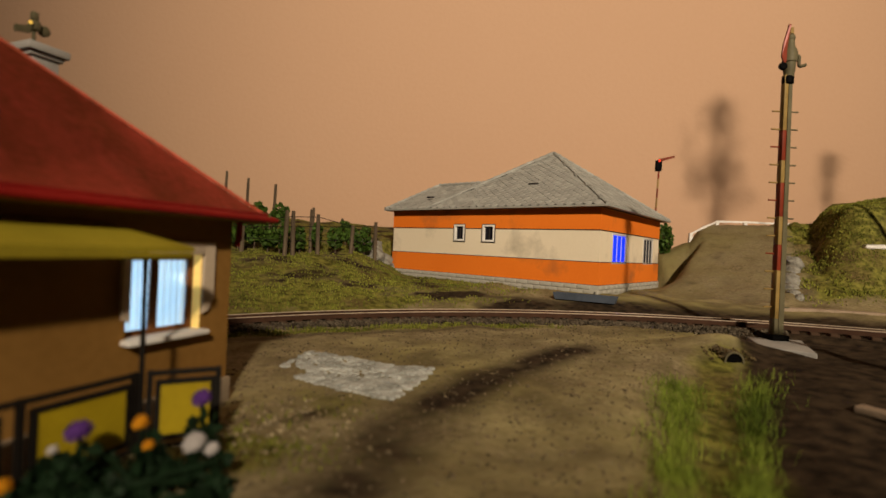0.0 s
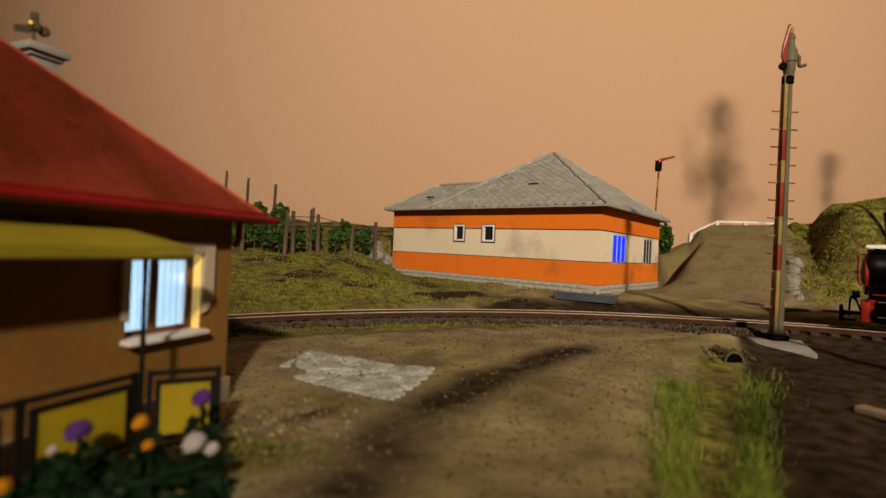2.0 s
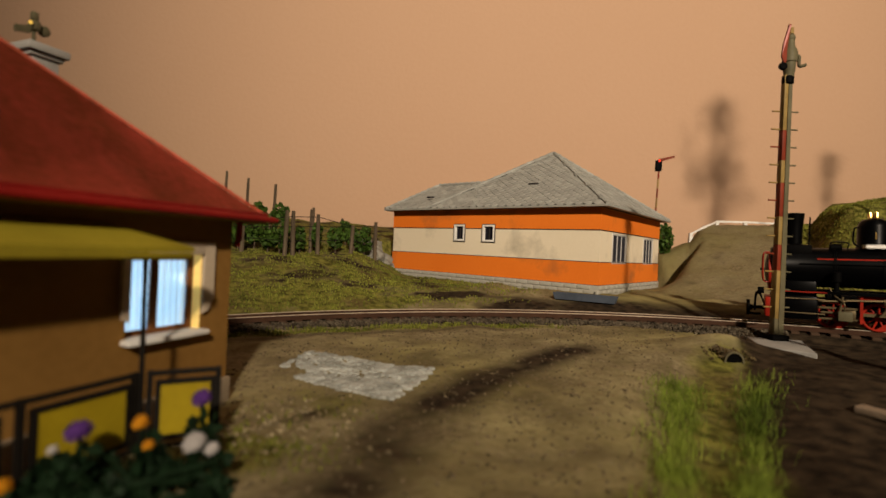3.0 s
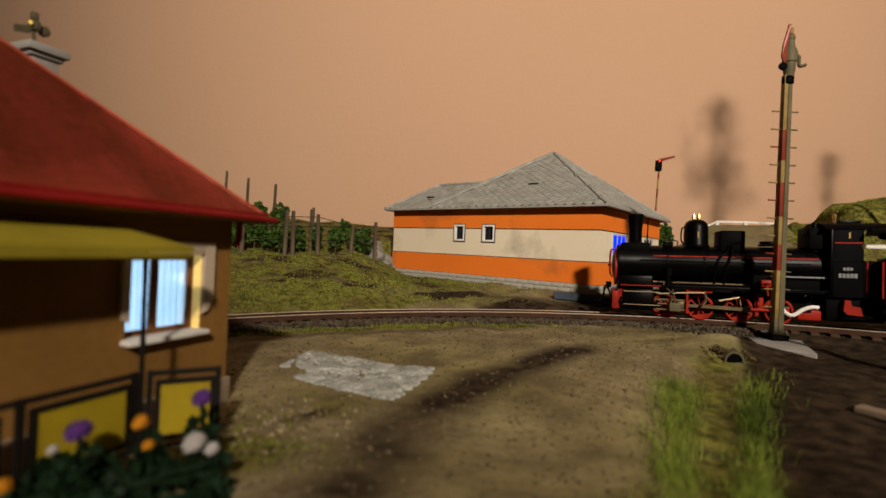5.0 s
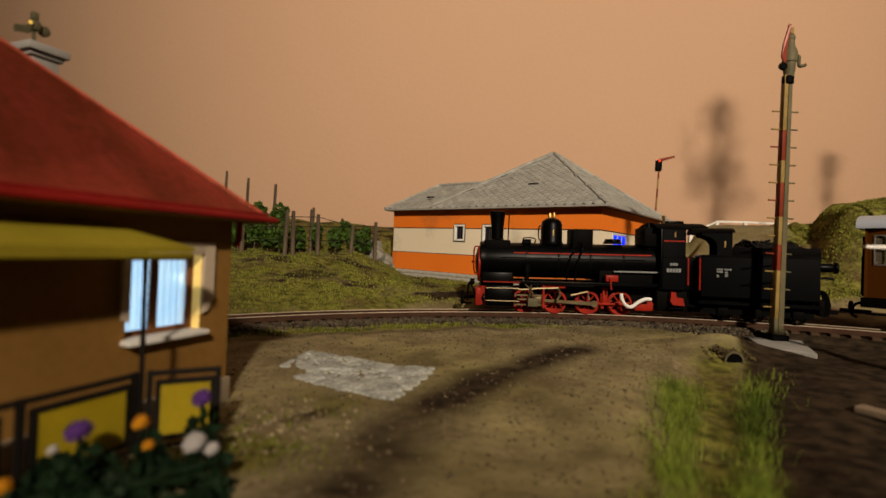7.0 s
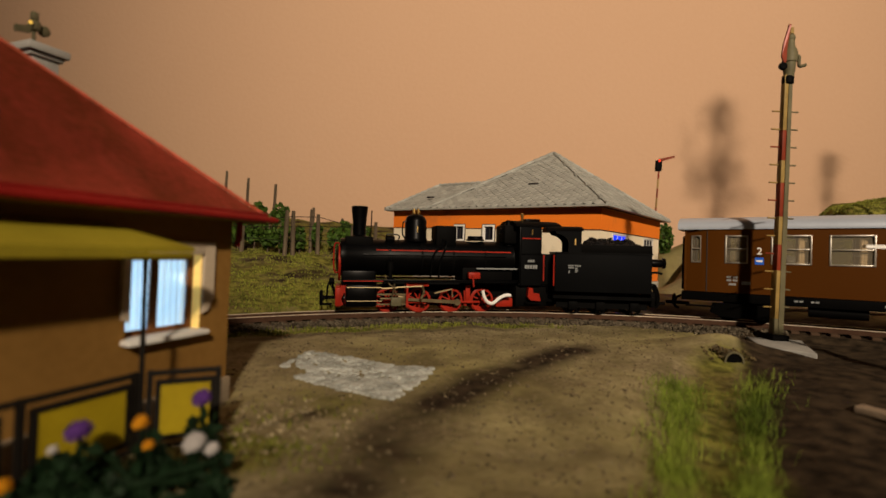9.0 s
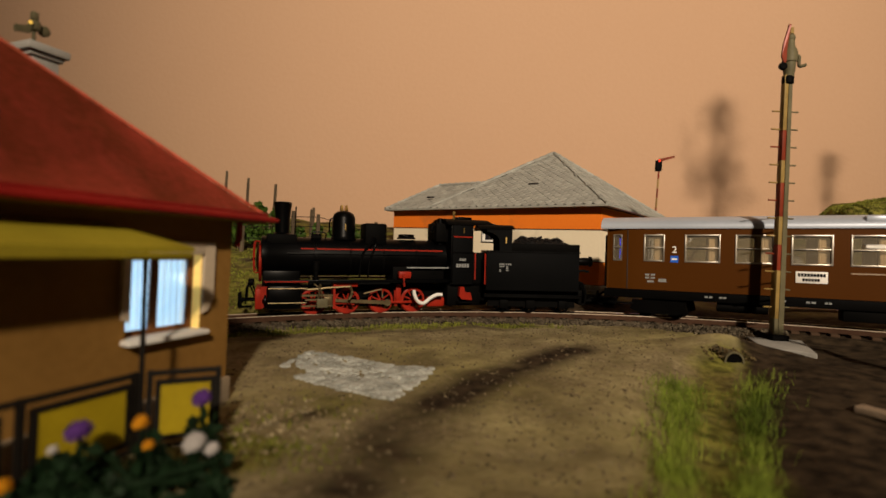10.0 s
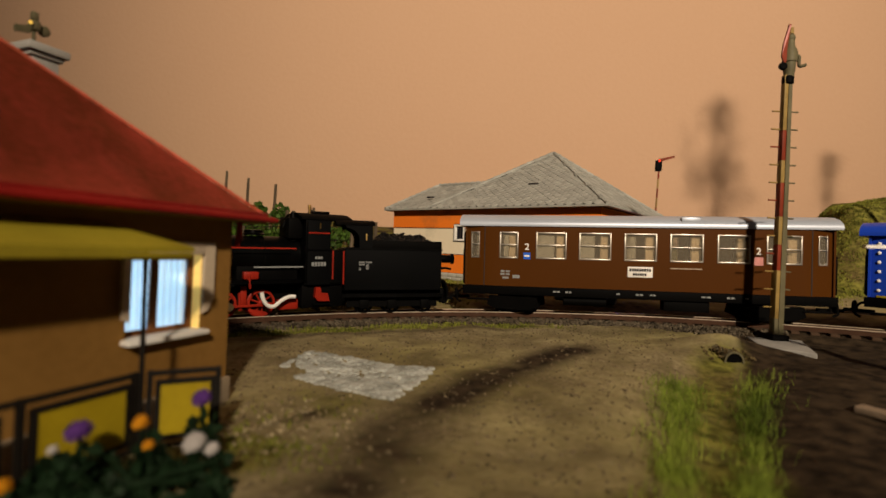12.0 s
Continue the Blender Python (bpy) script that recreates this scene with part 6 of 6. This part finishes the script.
def grasses():
    def clear(x, y):
        rho = np.hypot(x - CX, y - CY)
        a = math.radians(HT)
        u = (x - HX) * math.cos(a) + (y - HY) * math.sin(a)
        v = -(x - HX) * math.sin(a) + (y - HY) * math.cos(a)
        house = (u > -2) & (u < 131) & (v > -2) & (v < 186)
        return (np.abs(rho - RC) > 17) & ~house

    def patch(x, y, s=14.0):
        return np.array([0.5 + 0.9 * noise.noise((a / s, b / s, 1.7)) + 0.5 * noise.noise((a / 5, b / 5, 4.2)) for a, b in zip(x, y)])

    meadow = scatter(60000, -230, 75, 205, 400, lambda x, y: clear(x, y) * (np.hypot(x - CX, y - CY) > RC + 16) * np.clip(zone_turf(x, y) * patch(x, y), 0, 1))
    blades("meadow_grass", meadow, 1.25, 0.8, GRASS, "short yellow-green meadow grass on the vineyard slope")
    hill = scatter(42000, 205, 420, 285, 430, lambda x, y: clear(x, y) * np.clip(zone_turf(x, y) * patch(x, y), 0, 1))
    blades("hill_grass", hill, 1.3, 0.85, GRASS, "yellow-green grass on the hill")
    verge = scatter(46000, -90, 80, 150, 240, lambda x, y: np.exp(-((np.hypot(x - CX, y - CY) - 237) / 4.0) ** 2) * np.clip(patch(x, y, 9), 0, 1) * (1 - smooth(20, 70, x)))
    blades("verge_grass", verge, 1.5, 0.45, GRASS, "mossy grass along the ballast edge")

    def ditch(x, y):
        two = np.exp(-((x - 40.5 - (y - 80) * 0.5) / (0.042 * y)) ** 2) + 0.9 * np.exp(-((x - 54.5 - (y - 80) * 0.66) / (0.036 * y)) ** 2) + 0.03 * np.exp(-((x - 47 - (y - 80) * 0.58) / 10) ** 2)
        return np.clip(two, 0, 1) * smooth(55, 66, y) * (1 - smooth(128, 150, y)) * np.clip(patch(x, y, 8) + 0.15, 0, 1)
    tall = scatter(70000, 20, 130, 55, 168, ditch)
    blades("tall_grass", tall, 3.4, 0.15, GRASSBRIGHT, "tufts of tall fresh green grass in the ditch", 0.6)
    tuft = scatter(9000, -60, 5, 66, 112, lambda x, y: np.clip(np.exp(-(((x + 30) / 9) ** 2 + ((y - 82) / 6) ** 2)) + 0.25 * np.exp(-(((x + 33) / 14) ** 2 + ((y - 98) / 9) ** 2)), 0, 1) * np.clip(patch(x, y, 7), 0, 1))
    blades("yard_grass", tuft, 1.3, 0.35, GRASS, "small patch of moss and grass by the flower bed")


def pebbles():
    s = []
    for _ in range(4600):
        x, y = random.uniform(-60, 150), random.uniform(60, 225)
        if math.hypot(x - CX, y - CY) > RC - 20 or x > 40 + (y - 80) * 0.5:
            continue
        s.append((x, y, on_ground(x, y) + 0.05))
    stones("grit", s, 0.34, surf("grit", (0.16, 0.122, 0.07), (0.07, 0.052, 0.03), grain=2, rough=0.9, vary=0.5), "loose grit on the dusty yard", "grit")
    s = []
    for _ in range(200):
        x, y = random.gauss(-33, 9), random.gauss(95, 9)
        s.append((x, y, on_ground(x, y) + 0.1))
    for _ in range(14):
        x, y = random.gauss(51, 4), random.gauss(262, 2)
        s.append((x, y, on_ground(x, y) + 0.6))
    stones("pale_rubble", s, 0.5, surf("pale_rubble", (0.30, 0.25, 0.15), (0.16, 0.12, 0.06), grain=2, rough=0.9, vary=0.35), "pale crumbs of rubble beside the yard wall", "rubble")


def post_at(x, y, top, r, label, lean=0.0):
    z = on_ground(x, y)
    bm = B()
    rod(bm, (0, 0, -2), (lean, 0, (top - z) * 0.5), r, r * 0.92, 7)
    rod(bm, (lean, 0, (top - z) * 0.5), (lean * 1.6, 0.2, top - z), r * 0.96, r * 0.8, 7)
    for v in bm.verts:
        v.co += Vector((random.uniform(-0.12, 0.12), random.uniform(-0.12, 0.12), 0))
    ob = part("vineyard_post", bm, POSTWOOD, at=(x, y, z))
    return tagged(ob, label, "post", "vineyard posts")


def leaf_cloud(centre, size, n, leaf):
    """Leaf quads round a centre, as vertices and faces."""
    vs, fs = [], []
    for _ in range(n):
        d = Vector((random.gauss(0, 1), random.gauss(0, 1), random.gauss(0, 1)))
        d = d.normalized() * random.uniform(0.04, 1.0) ** (1 / 3)
        c = Vector(centre) + Vector((d.x * size[0], d.y * size[1], d.z * size[2]))
        m = Euler((random.uniform(0, 6), random.uniform(0, 6), random.uniform(0, 6))).to_matrix()
        s = leaf * random.uniform(0.6, 1.25)
        k = len(vs)
        vs += [c + m @ Vector(q) * s for q in ((-0.5, 0, 0), (-0.25, 0.42, 0.1), (0.3, 0.4, 0), (0.6, 0, -0.1), (0.25, -0.42, 0), (-0.3, -0.38, 0.1))]
        fs.append(tuple(range(k, k + 6)))
    return vs, fs


def vineyard():
    front = [(-139.5, 330, 46), (-109.5, 330, 58), (-90.5, 345, 57), (-70.5, 365, 51), (-54, 380, 55), (-105, 334, 58)]
    back = [(-185, 400, 93), (-166.5, 400, 88), (-143.5, 400, 84), (-110.5, 402, 66), (-85.8, 404, 58), (-98, 352, 61)]
    for x, y, t in front:
        post_at(x, y, t, 1.7, "weathered grey-brown wooden post of the vineyard", random.uniform(-0.6, 0.6))
    for x, y, t in back:
        post_at(x, y, t, 1.35, "thin dark wooden vineyard post", random.uniform(-0.6, 0.6))
    # wires
    for h0 in (10, 20, 27):
        pts = [(x, y, min(on_ground(x, y) + h0, t - 1)) for x, y, t in front[:5]]
        tagged(part("fence_wire", tube(B(), pts, 0.3, 5), IRON), "thin dark wire strung between the vineyard posts", "wire", "vineyard wires")
    for x, top in ((-156, 30), (-137, 29)):
        ob = thing("grapevine", x, 398, on_ground(x, 398), 0, "tall leafy grapevine climbing a post", "vine", "grapevines")
        part("stem", tube(B(), bend([(0, 0, -1), (0.6, 0.3, top * 0.4), (-0.4, 0, top * 0.9)]), 0.55, 6), POSTWOOD, ob)
        vs, fs = leaf_cloud((0, 0, top * 0.75), (8, 4, 8), 130, 3.6)
        raw("foliage", vs, fs, VINE, ob)
    # vines: a stem and leaves each
    for row, (dy, zo) in enumerate(((6, 0), (34, 4))):
        for k in range(13):
            x = -192 + k * 11.0 + random.uniform(-2, 2) + row * 3
            if x > -58:
                continue
            y = 336 + dy + max(0, (x + 110) * 0.75) + random.uniform(-3, 3)
            z = on_ground(x, y)
            top = 17 + random.uniform(-3, 5) + (5 if -170 < x < -125 and row else 0)
            ob = thing("grapevine", x, y, z, random.uniform(0, 360), "leafy green grapevine trained along wires", "vine", "grapevines")
            part("stem", tube(B(), bend([(0, 0, -1), (0.6, 0.3, top * 0.4), (-0.4, 0, top * 0.9)]), 0.55, 6), POSTWOOD, ob)
            vs, fs = leaf_cloud((0, 0, top * 0.62), (6.4, 3.8, top * 0.42), 105, 3.2)
            raw("foliage", vs, fs, VINE, ob)


def rocks():
    def rock(x, y, r, name="rock", label="rough grey rock in the bank beside the house"):
        bm = B()
        bmesh.ops.create_icosphere(bm, subdivisions=3, radius=1)
        sx, sy, sz = r * random.uniform(0.8, 1.3), r * random.uniform(0.7, 1.1), r * random.uniform(0.6, 1.0)
        o = random.uniform(0, 50)
        for v in bm.verts:
            d = 1 + 0.35 * noise.noise(v.co * 1.3 + Vector((o, 0, 0))) + 0.2 * noise.noise(v.co * 3.7 + Vector((o, 0, 0)))
            v.co = Vector((v.co.x * sx, v.co.y * sy, v.co.z * sz)) * d
        ob = part(name, bm, ROCK, at=(x, y, on_ground(x, y) + sz * 0.15), sharp=25)
        tagged(ob, label, "rock", "bank rocks")
    for x, y, r in ((-66, 386, 7), (-57, 392, 8), (-50, 398, 7), (-60, 402, 9), (-52, 408, 9), (-70, 400, 8), (-47, 392, 5), (-56, 384, 5), (-62, 412, 10), (-48, 418, 9)):
        rock(x, y, r)
    for x, y, r in ((236, 322, 4), (241, 330, 5), (246, 336, 5), (232, 314, 3.5), (252, 344, 6), (238, 336, 4), (258, 352, 6), (230, 306, 3)):
        rock(x, y, r, "cliff_rock", "dark grey rock showing in the hill's cut face")


def ramp_fence():
    ob = thing("white_fence", 0, 0, 0, 0, "low white painted rail fence along the top of the ramp", "fence")
    pts = [(232.5, 450), (248, 455), (266, 466), (296, 470), (325, 470), (352, 470)]
    tops = [62.5, 70.0, 76.5, 77.5, 77.5, 77.5]
    for (x, y), t in zip(pts, tops):
        z = on_ground(x, y)
        part("post", prism(B(), [(x - 1.6, y - 1.2, min(z, t - 6) - 2), (x + 1.6, y - 1.2, min(z, t - 6) - 2), (x + 2.0, y - 1.2, t), (x - 1.0, y - 1.2, t)], (0, 2.4, 0)), WHITE, ob)
    for a, b, ta, tb in zip(pts, pts[1:], tops, tops[1:]):
        bm = B()
        p, q = Vector((*a, ta - 1.0)), Vector((*b, tb - 1.0))
        prism(bm, [p + Vector((0, -1.6, -0.9)), q + Vector((0, -1.6, -0.9)), q + Vector((0, -1.6, 0.9)), p + Vector((0, -1.6, 0.9))], (0, 0.9, 0))
        part("rail", bm, WHITE, ob)


def far_signal():
    x, y = 199.5, 455
    z = on_ground(x, y)
    ob = thing("far_signal", x, y, z, 0, "small distant semaphore with red and white banded mast, arm raised", "signal", "semaphore signals")
    h = 122 - z
    n = 9
    for k in range(n):
        part("mast_band", rod(B(), (0.2 + 2.6 * k / n, 0, h * k / n - (3 if k == 0 else 0)), (0.2 + 2.6 * (k + 1) / n, 0, h * (k + 1) / n), 0.85, 0.8, 8), MASTYEL if k % 2 else MASTRED, ob)
    part("lamp_housing", box(B(), -0.5, 5.0, -2, 2, h - 2, h + 8.5, 0.7), COALGREY, ob)
    bm = B()
    prism(bm, [(1.5, -2.6, h + 6.2), (16, -2.6, h + 11.2), (16.4, -2.6, h + 13.2), (1.0, -2.6, h + 9.2)], (0, 0.7, 0))
    part("arm", bm, MASTRED, ob, "raised arm with dark end")
    part("lamp_glass", lathe(B(), (1.8, -2.7, h + 7.6), (0, -1, 0), [(0, 1.2), (0.5, 1.0)], 12), glow("red_lamp", (0.9, 0.05, 0.02), 0.8), ob, "red lamp glass")


def culvert():
    x, y = 100.2, 161.0
    z = on_ground(x, y) + 0.6
    bm = B()
    seg = 20
    rings = []
    for dy, r in ((0, 3.4), (0, 2.8), (22, 2.8), (22, 3.4)):
        rings.append([bm.verts.new((x + math.cos(k * 2 * math.pi / seg) * r, y + dy, z + math.sin(k * 2 * math.pi / seg) * r)) for k in range(seg)])
    for i in range(4):
        u, v = rings[i], rings[(i + 1) % 4]
        for k in range(seg):
            bm.faces.new((u[k], u[(k + 1) % seg], v[(k + 1) % seg], v[k]))
    ob = part("culvert_pipe", bm, SIGNALGREY)
    tagged(ob, "weathered drain pipe opening into the ditch", "pipe")
    # black disc stands in for the shade inside the pipe
    part("dark_bore_disc", lathe(B(), (x, y + 0.7, z), (0, 1, 0), [(0, 2.75), (1.0, 2.75)], 20), BLACKMATT, ob)
    # earth banked over the pipe
    spots = []
    for _ in range(150):
        a = random.uniform(0.2, 2.94)
        r = random.uniform(3.4, 6.5)
        spots.append((x + math.cos(a) * r * 1.5, y + random.uniform(0.6, 16), z - 1.0 + math.sin(a) * r * 0.72))
    stones("banked_earth", spots, 0.55, surf("damp_earth", (0.12, 0.088, 0.04), (0.07, 0.05, 0.023), grain=2, rough=0.95, vary=0.3), "clods of damp brown earth banked over the drain pipe", "earth")


def small_props():
    # sheet-metal trough by the farmhouse corner
    ob = thing("metal_trough", 85.5, 283, on_ground(85.5, 283), -28, "blue-grey sheet metal trough on the dirt", "trough")
    for y in (-3.5, 3.0):
        part("side_sheet", prism(B(), [(-17, y, 0), (17, y, 0), (18.5, y, 4.0), (-18.5, y, 4.0)], (0, 0.6, 0)), TROUGH, ob)
    for x in (-17.4, 16.8):
        part("end_sheet", box(B(), x, x + 0.6, -2.9, 3.0, 0, 3.8), TROUGH, ob)
    part("bottom", box(B(), -16.8, 16.8, -2.9, 3.0, -0.6, 0.4), BLACKMATT, ob)
    # pale kerb behind the track at the foot of the hill
    pts = [(186.0, 263.0), (206, 262), (226, 256), (246, 247), (266, 234)]
    ob = thing("path_kerb", 0, 0, 0, 0, "pale sandy stone kerb at the foot of the hill", "kerb", kind="structure")
    for k, (p, q) in enumerate(zip(pts, pts[1:])):
        za, zb = on_ground(*p), on_ground(*q)
        d = (Vector(q) - Vector(p)).normalized()
        n = Vector((-d.y, d.x))
        bm = B()
        prism(bm, [(p[0] - n.x * 3, p[1] - n.y * 3, za - 1), (q[0] - n.x * 3, q[1] - n.y * 3, zb - 1), (q[0] + n.x * 3, q[1] + n.y * 3, zb - 1), (p[0] + n.x * 3, p[1] + n.y * 3, za - 1)], (0, 0, 2.2))
        part("kerb_stone", bm, PLANK, ob)
    # planks lying at the yard's edge
    for k, (dx, dy, rz) in enumerate(((0, 0, -62), (4.5, -3.0, -60))):
        ob = part("plank", box(B(), -18, 18, -2.2, 2.2, 0, 1.8, 0.3), PLANK)
        ob.matrix_basis = pose((111 + dx) * MM, (100 + dy) * MM, (on_ground(111, 100) + 0.6) * MM, 0, 0, rz)
        tagged(ob, "grey weathered wooden plank lying on the ground", "plank", "planks")
    # white barrier arm that reaches in from the side
    ob = thing("barrier_arm", 150, 132, on_ground(150, 132), 0, "white painted crossing barrier arm on a grey post", "barrier")
    h = 41.0 - on_ground(150, 132)
    part("post", box(B(), -2, 2, -2, 2, -2, h + 3, 0.4), CONCRETE, ob)
    bm = prism(B(), [(-33.5, -0.6, h + 1.0), (0, -0.6, h + 1.4), (0, -0.6, h + 3.6), (-33.5, -0.6, h + 1.8)], (0, 1.2, 0))
    part("arm", bm, WHITE, ob)


def bush():
    x, y = 204, 440
    z = on_ground(x, y)
    ob = thing("bush", x, y, z, 0, "dark green leafy bush behind the house", "bush")
    part("stem", tube(B(), [(0, 0, -1), (0.5, 0, 8), (0, 0.5, 17)], 0.8, 6), TREEBARK, ob)
    vs, fs = leaf_cloud((0, 0, 13), (7, 7, 15), 420, 3.0)
    raw("foliage", vs, fs, VINE, ob)


def tree(x, y, blobs, label):
    z = on_ground(x, y)
    ob = thing("tree", x, y, z, 0, label, "tree", "broadleaf trees")
    top = max(b[2] for b in blobs)
    bm = B()
    line = bend([(0, 0, -3), (1.5, 0.5, top * 0.3), (-1, 0, top * 0.6), (0, 0, top)], 5)
    for k, (a, b) in enumerate(zip(line, line[1:])):
        f = k / len(line)
        rod(bm, a, b, 1.9 * (1 - f) + 0.4, 1.9 * (1 - f - 1 / len(line)) + 0.4, 9)
    part("trunk", bm, TREEBARK, ob)
    bm = B()
    for bx, bz, _t, r in [(b[0], b[1], 0, b[3]) for b in blobs]:
        tube(bm, bend([(0, 0, bz * 0.72), (bx * 0.5, random.uniform(-4, 4), bz * 0.85), (bx, 0, bz)]), 0.6, 6)
    part("limb", bm, TREEBARK, ob)
    vs, fs = [], []
    for bx, bz, _t, r in blobs:
        for _ in range(6):
            o = Vector((random.gauss(0, 0.4), random.gauss(0, 0.5), random.gauss(0, 0.4))) * r
            v, f = leaf_cloud((bx + o.x, o.y, bz + o.z), (r * 0.9, r * 0.9, r * 0.85), int(r * r * 0.125), 1.9)
            fs += [tuple(i + len(vs) for i in q) for q in f]
            vs += v
    raw("crown", vs, fs, TREELEAF, ob)


def trees():
    # unseen trees, placed and shaped for the shadows they throw on the back wall
    z1 = on_ground(302, 275)
    lobes = ((-5, 302, 13), (8, 288, 17), (-10, 285, 14), (11, 270, 13), (-13, 246, 17), (13, 239, 20), (-18, 225, 16), (16, 218, 16), (4, 232, 16), (6, 205, 11))
    tree(302, 275, [(a, b - z1, b + 4 - z1, r) for a, b, r in lobes], "slender tree with a loose rounded double crown")
    z2 = on_ground(409, 275)
    tree(409, 275, [(0, 256 - z2, 260 - z2, 10), (2, 244 - z2, 248 - z2, 13), (0, 231 - z2, 235 - z2, 13), (-1, 216 - z2, 220 - z2, 9)], "slender young tree with a narrow loose crown")


def flower(x, y, z, r, mat, label, stemto):
    ob = thing("flower", x, y, stemto, 0, label, "flower", "garden flowers")
    h = z - stemto
    part("stem", tube(B(), bend([(1.0, 0.5, -1), (0.6, 0.2, h * 0.5), (0, 0, h)]), 0.28, 6), STEM, ob)
    vs, fs = [], []
    n = 90
    for k in range(n):
        t = math.acos(1 - 1.7 * (k + 0.5) / n)
        a = k * 2.39996
        d = Vector((math.sin(t) * math.cos(a), math.sin(t) * math.sin(a), math.cos(t)))
        u = d.orthogonal().normalized()
        v = d.cross(u)
        c = Vector((0, 0, h)) + d * r * random.uniform(0.8, 1.02)
        s = r * 0.28
        i = len(vs)
        vs += [c - u * s - d * s * 0.5, c - v * s * 0.6 + d * s * 0.1, c + u * s + d * s * 0.6, c + v * s * 0.6 + d * s * 0.1]
        fs.append((i, i + 1, i + 2, i + 3))
    raw("petals", vs, fs, mat, ob)
    part("heart", lathe(B(), (0, 0, h - r * 0.6), (0, 0, 1), [(0, r * 0.3), (r * 0.5, r * 0.8), (r * 1.1, r * 0.75), (r * 1.4, r * 0.3)], 12), mat, ob)
    vs, fs = leaf_cloud((0.4, 0.2, h * 0.45), (2.6, 2.2, h * 0.35 + 1), 26, 2.2)
    raw("leaves", vs, fs, STEM, ob)


def flower_bed():
    for x, y, z, r, m, lab in ((-49.2, 66, 8.7, 2.1, PURPLE, "purple globe flower on a dark leafy stem"), (-36.8, 75, 11.0, 1.9, PURPLE, "purple globe flower on a dark leafy stem"),
                               (-41.9, 68, 9.5, 1.45, FLOWERYEL, "bright orange-yellow flower head"), (-39.5, 66, 7.2, 1.0, FLOWERYEL, "small bright orange flower head"),
                               (-34.1, 68, 7.0, 2.0, FLOWERWHITE, "round white garden flower head"), (-31.6, 68, 6.2, 1.3, FLOWERWHITE, "small white flower head"), (-52.5, 58, 4.6, 1.6, FLOWERYEL, "bright orange garden flower head"),
                               (-51.5, 64.5, 6.6, 0.9, FLOWERWHITE, "small white flower head")):
        flower(x, y, z, r * 0.74, m, lab, on_ground(x, y))
    ob = thing("flower_shrub", -41, 64, on_ground(-41, 64), 0, "dense dark green foliage of the flower bed", "shrub")
    bm = B()
    for k in range(14):
        a = random.uniform(0, 6.28)
        tube(bm, bend([(random.uniform(-9, 9), random.uniform(-4, 4), -1), (random.uniform(-10, 10), random.uniform(-4, 4), 2.5), (random.uniform(-12, 11), random.uniform(-4, 5), 5.5)]), 0.25, 5)
    part("stem", bm, STEM, ob)
    vs, fs = [], []
    for k in range(16):
        c = (random.uniform(-13, 12), random.uniform(-6, 5), random.uniform(0.6, 3.4))
        v, f = leaf_cloud(c, (3.2, 2.6, 1.8), 75, 1.7)
        fs += [tuple(i + len(vs) for i in q) for q in f]
        vs += v
    raw("foliage", vs, fs, STEM, ob)


room()
ground()
track()
ballast()
farmhouse()
ochre_house()
yard_fence()
signals()
mast_slab()
far_signal()
ramp_fence()
rocks()
vineyard()
bush()
trees()
culvert()
small_props()
flower_bed()
grasses()
pebbles()
pavement_patch()
motions()
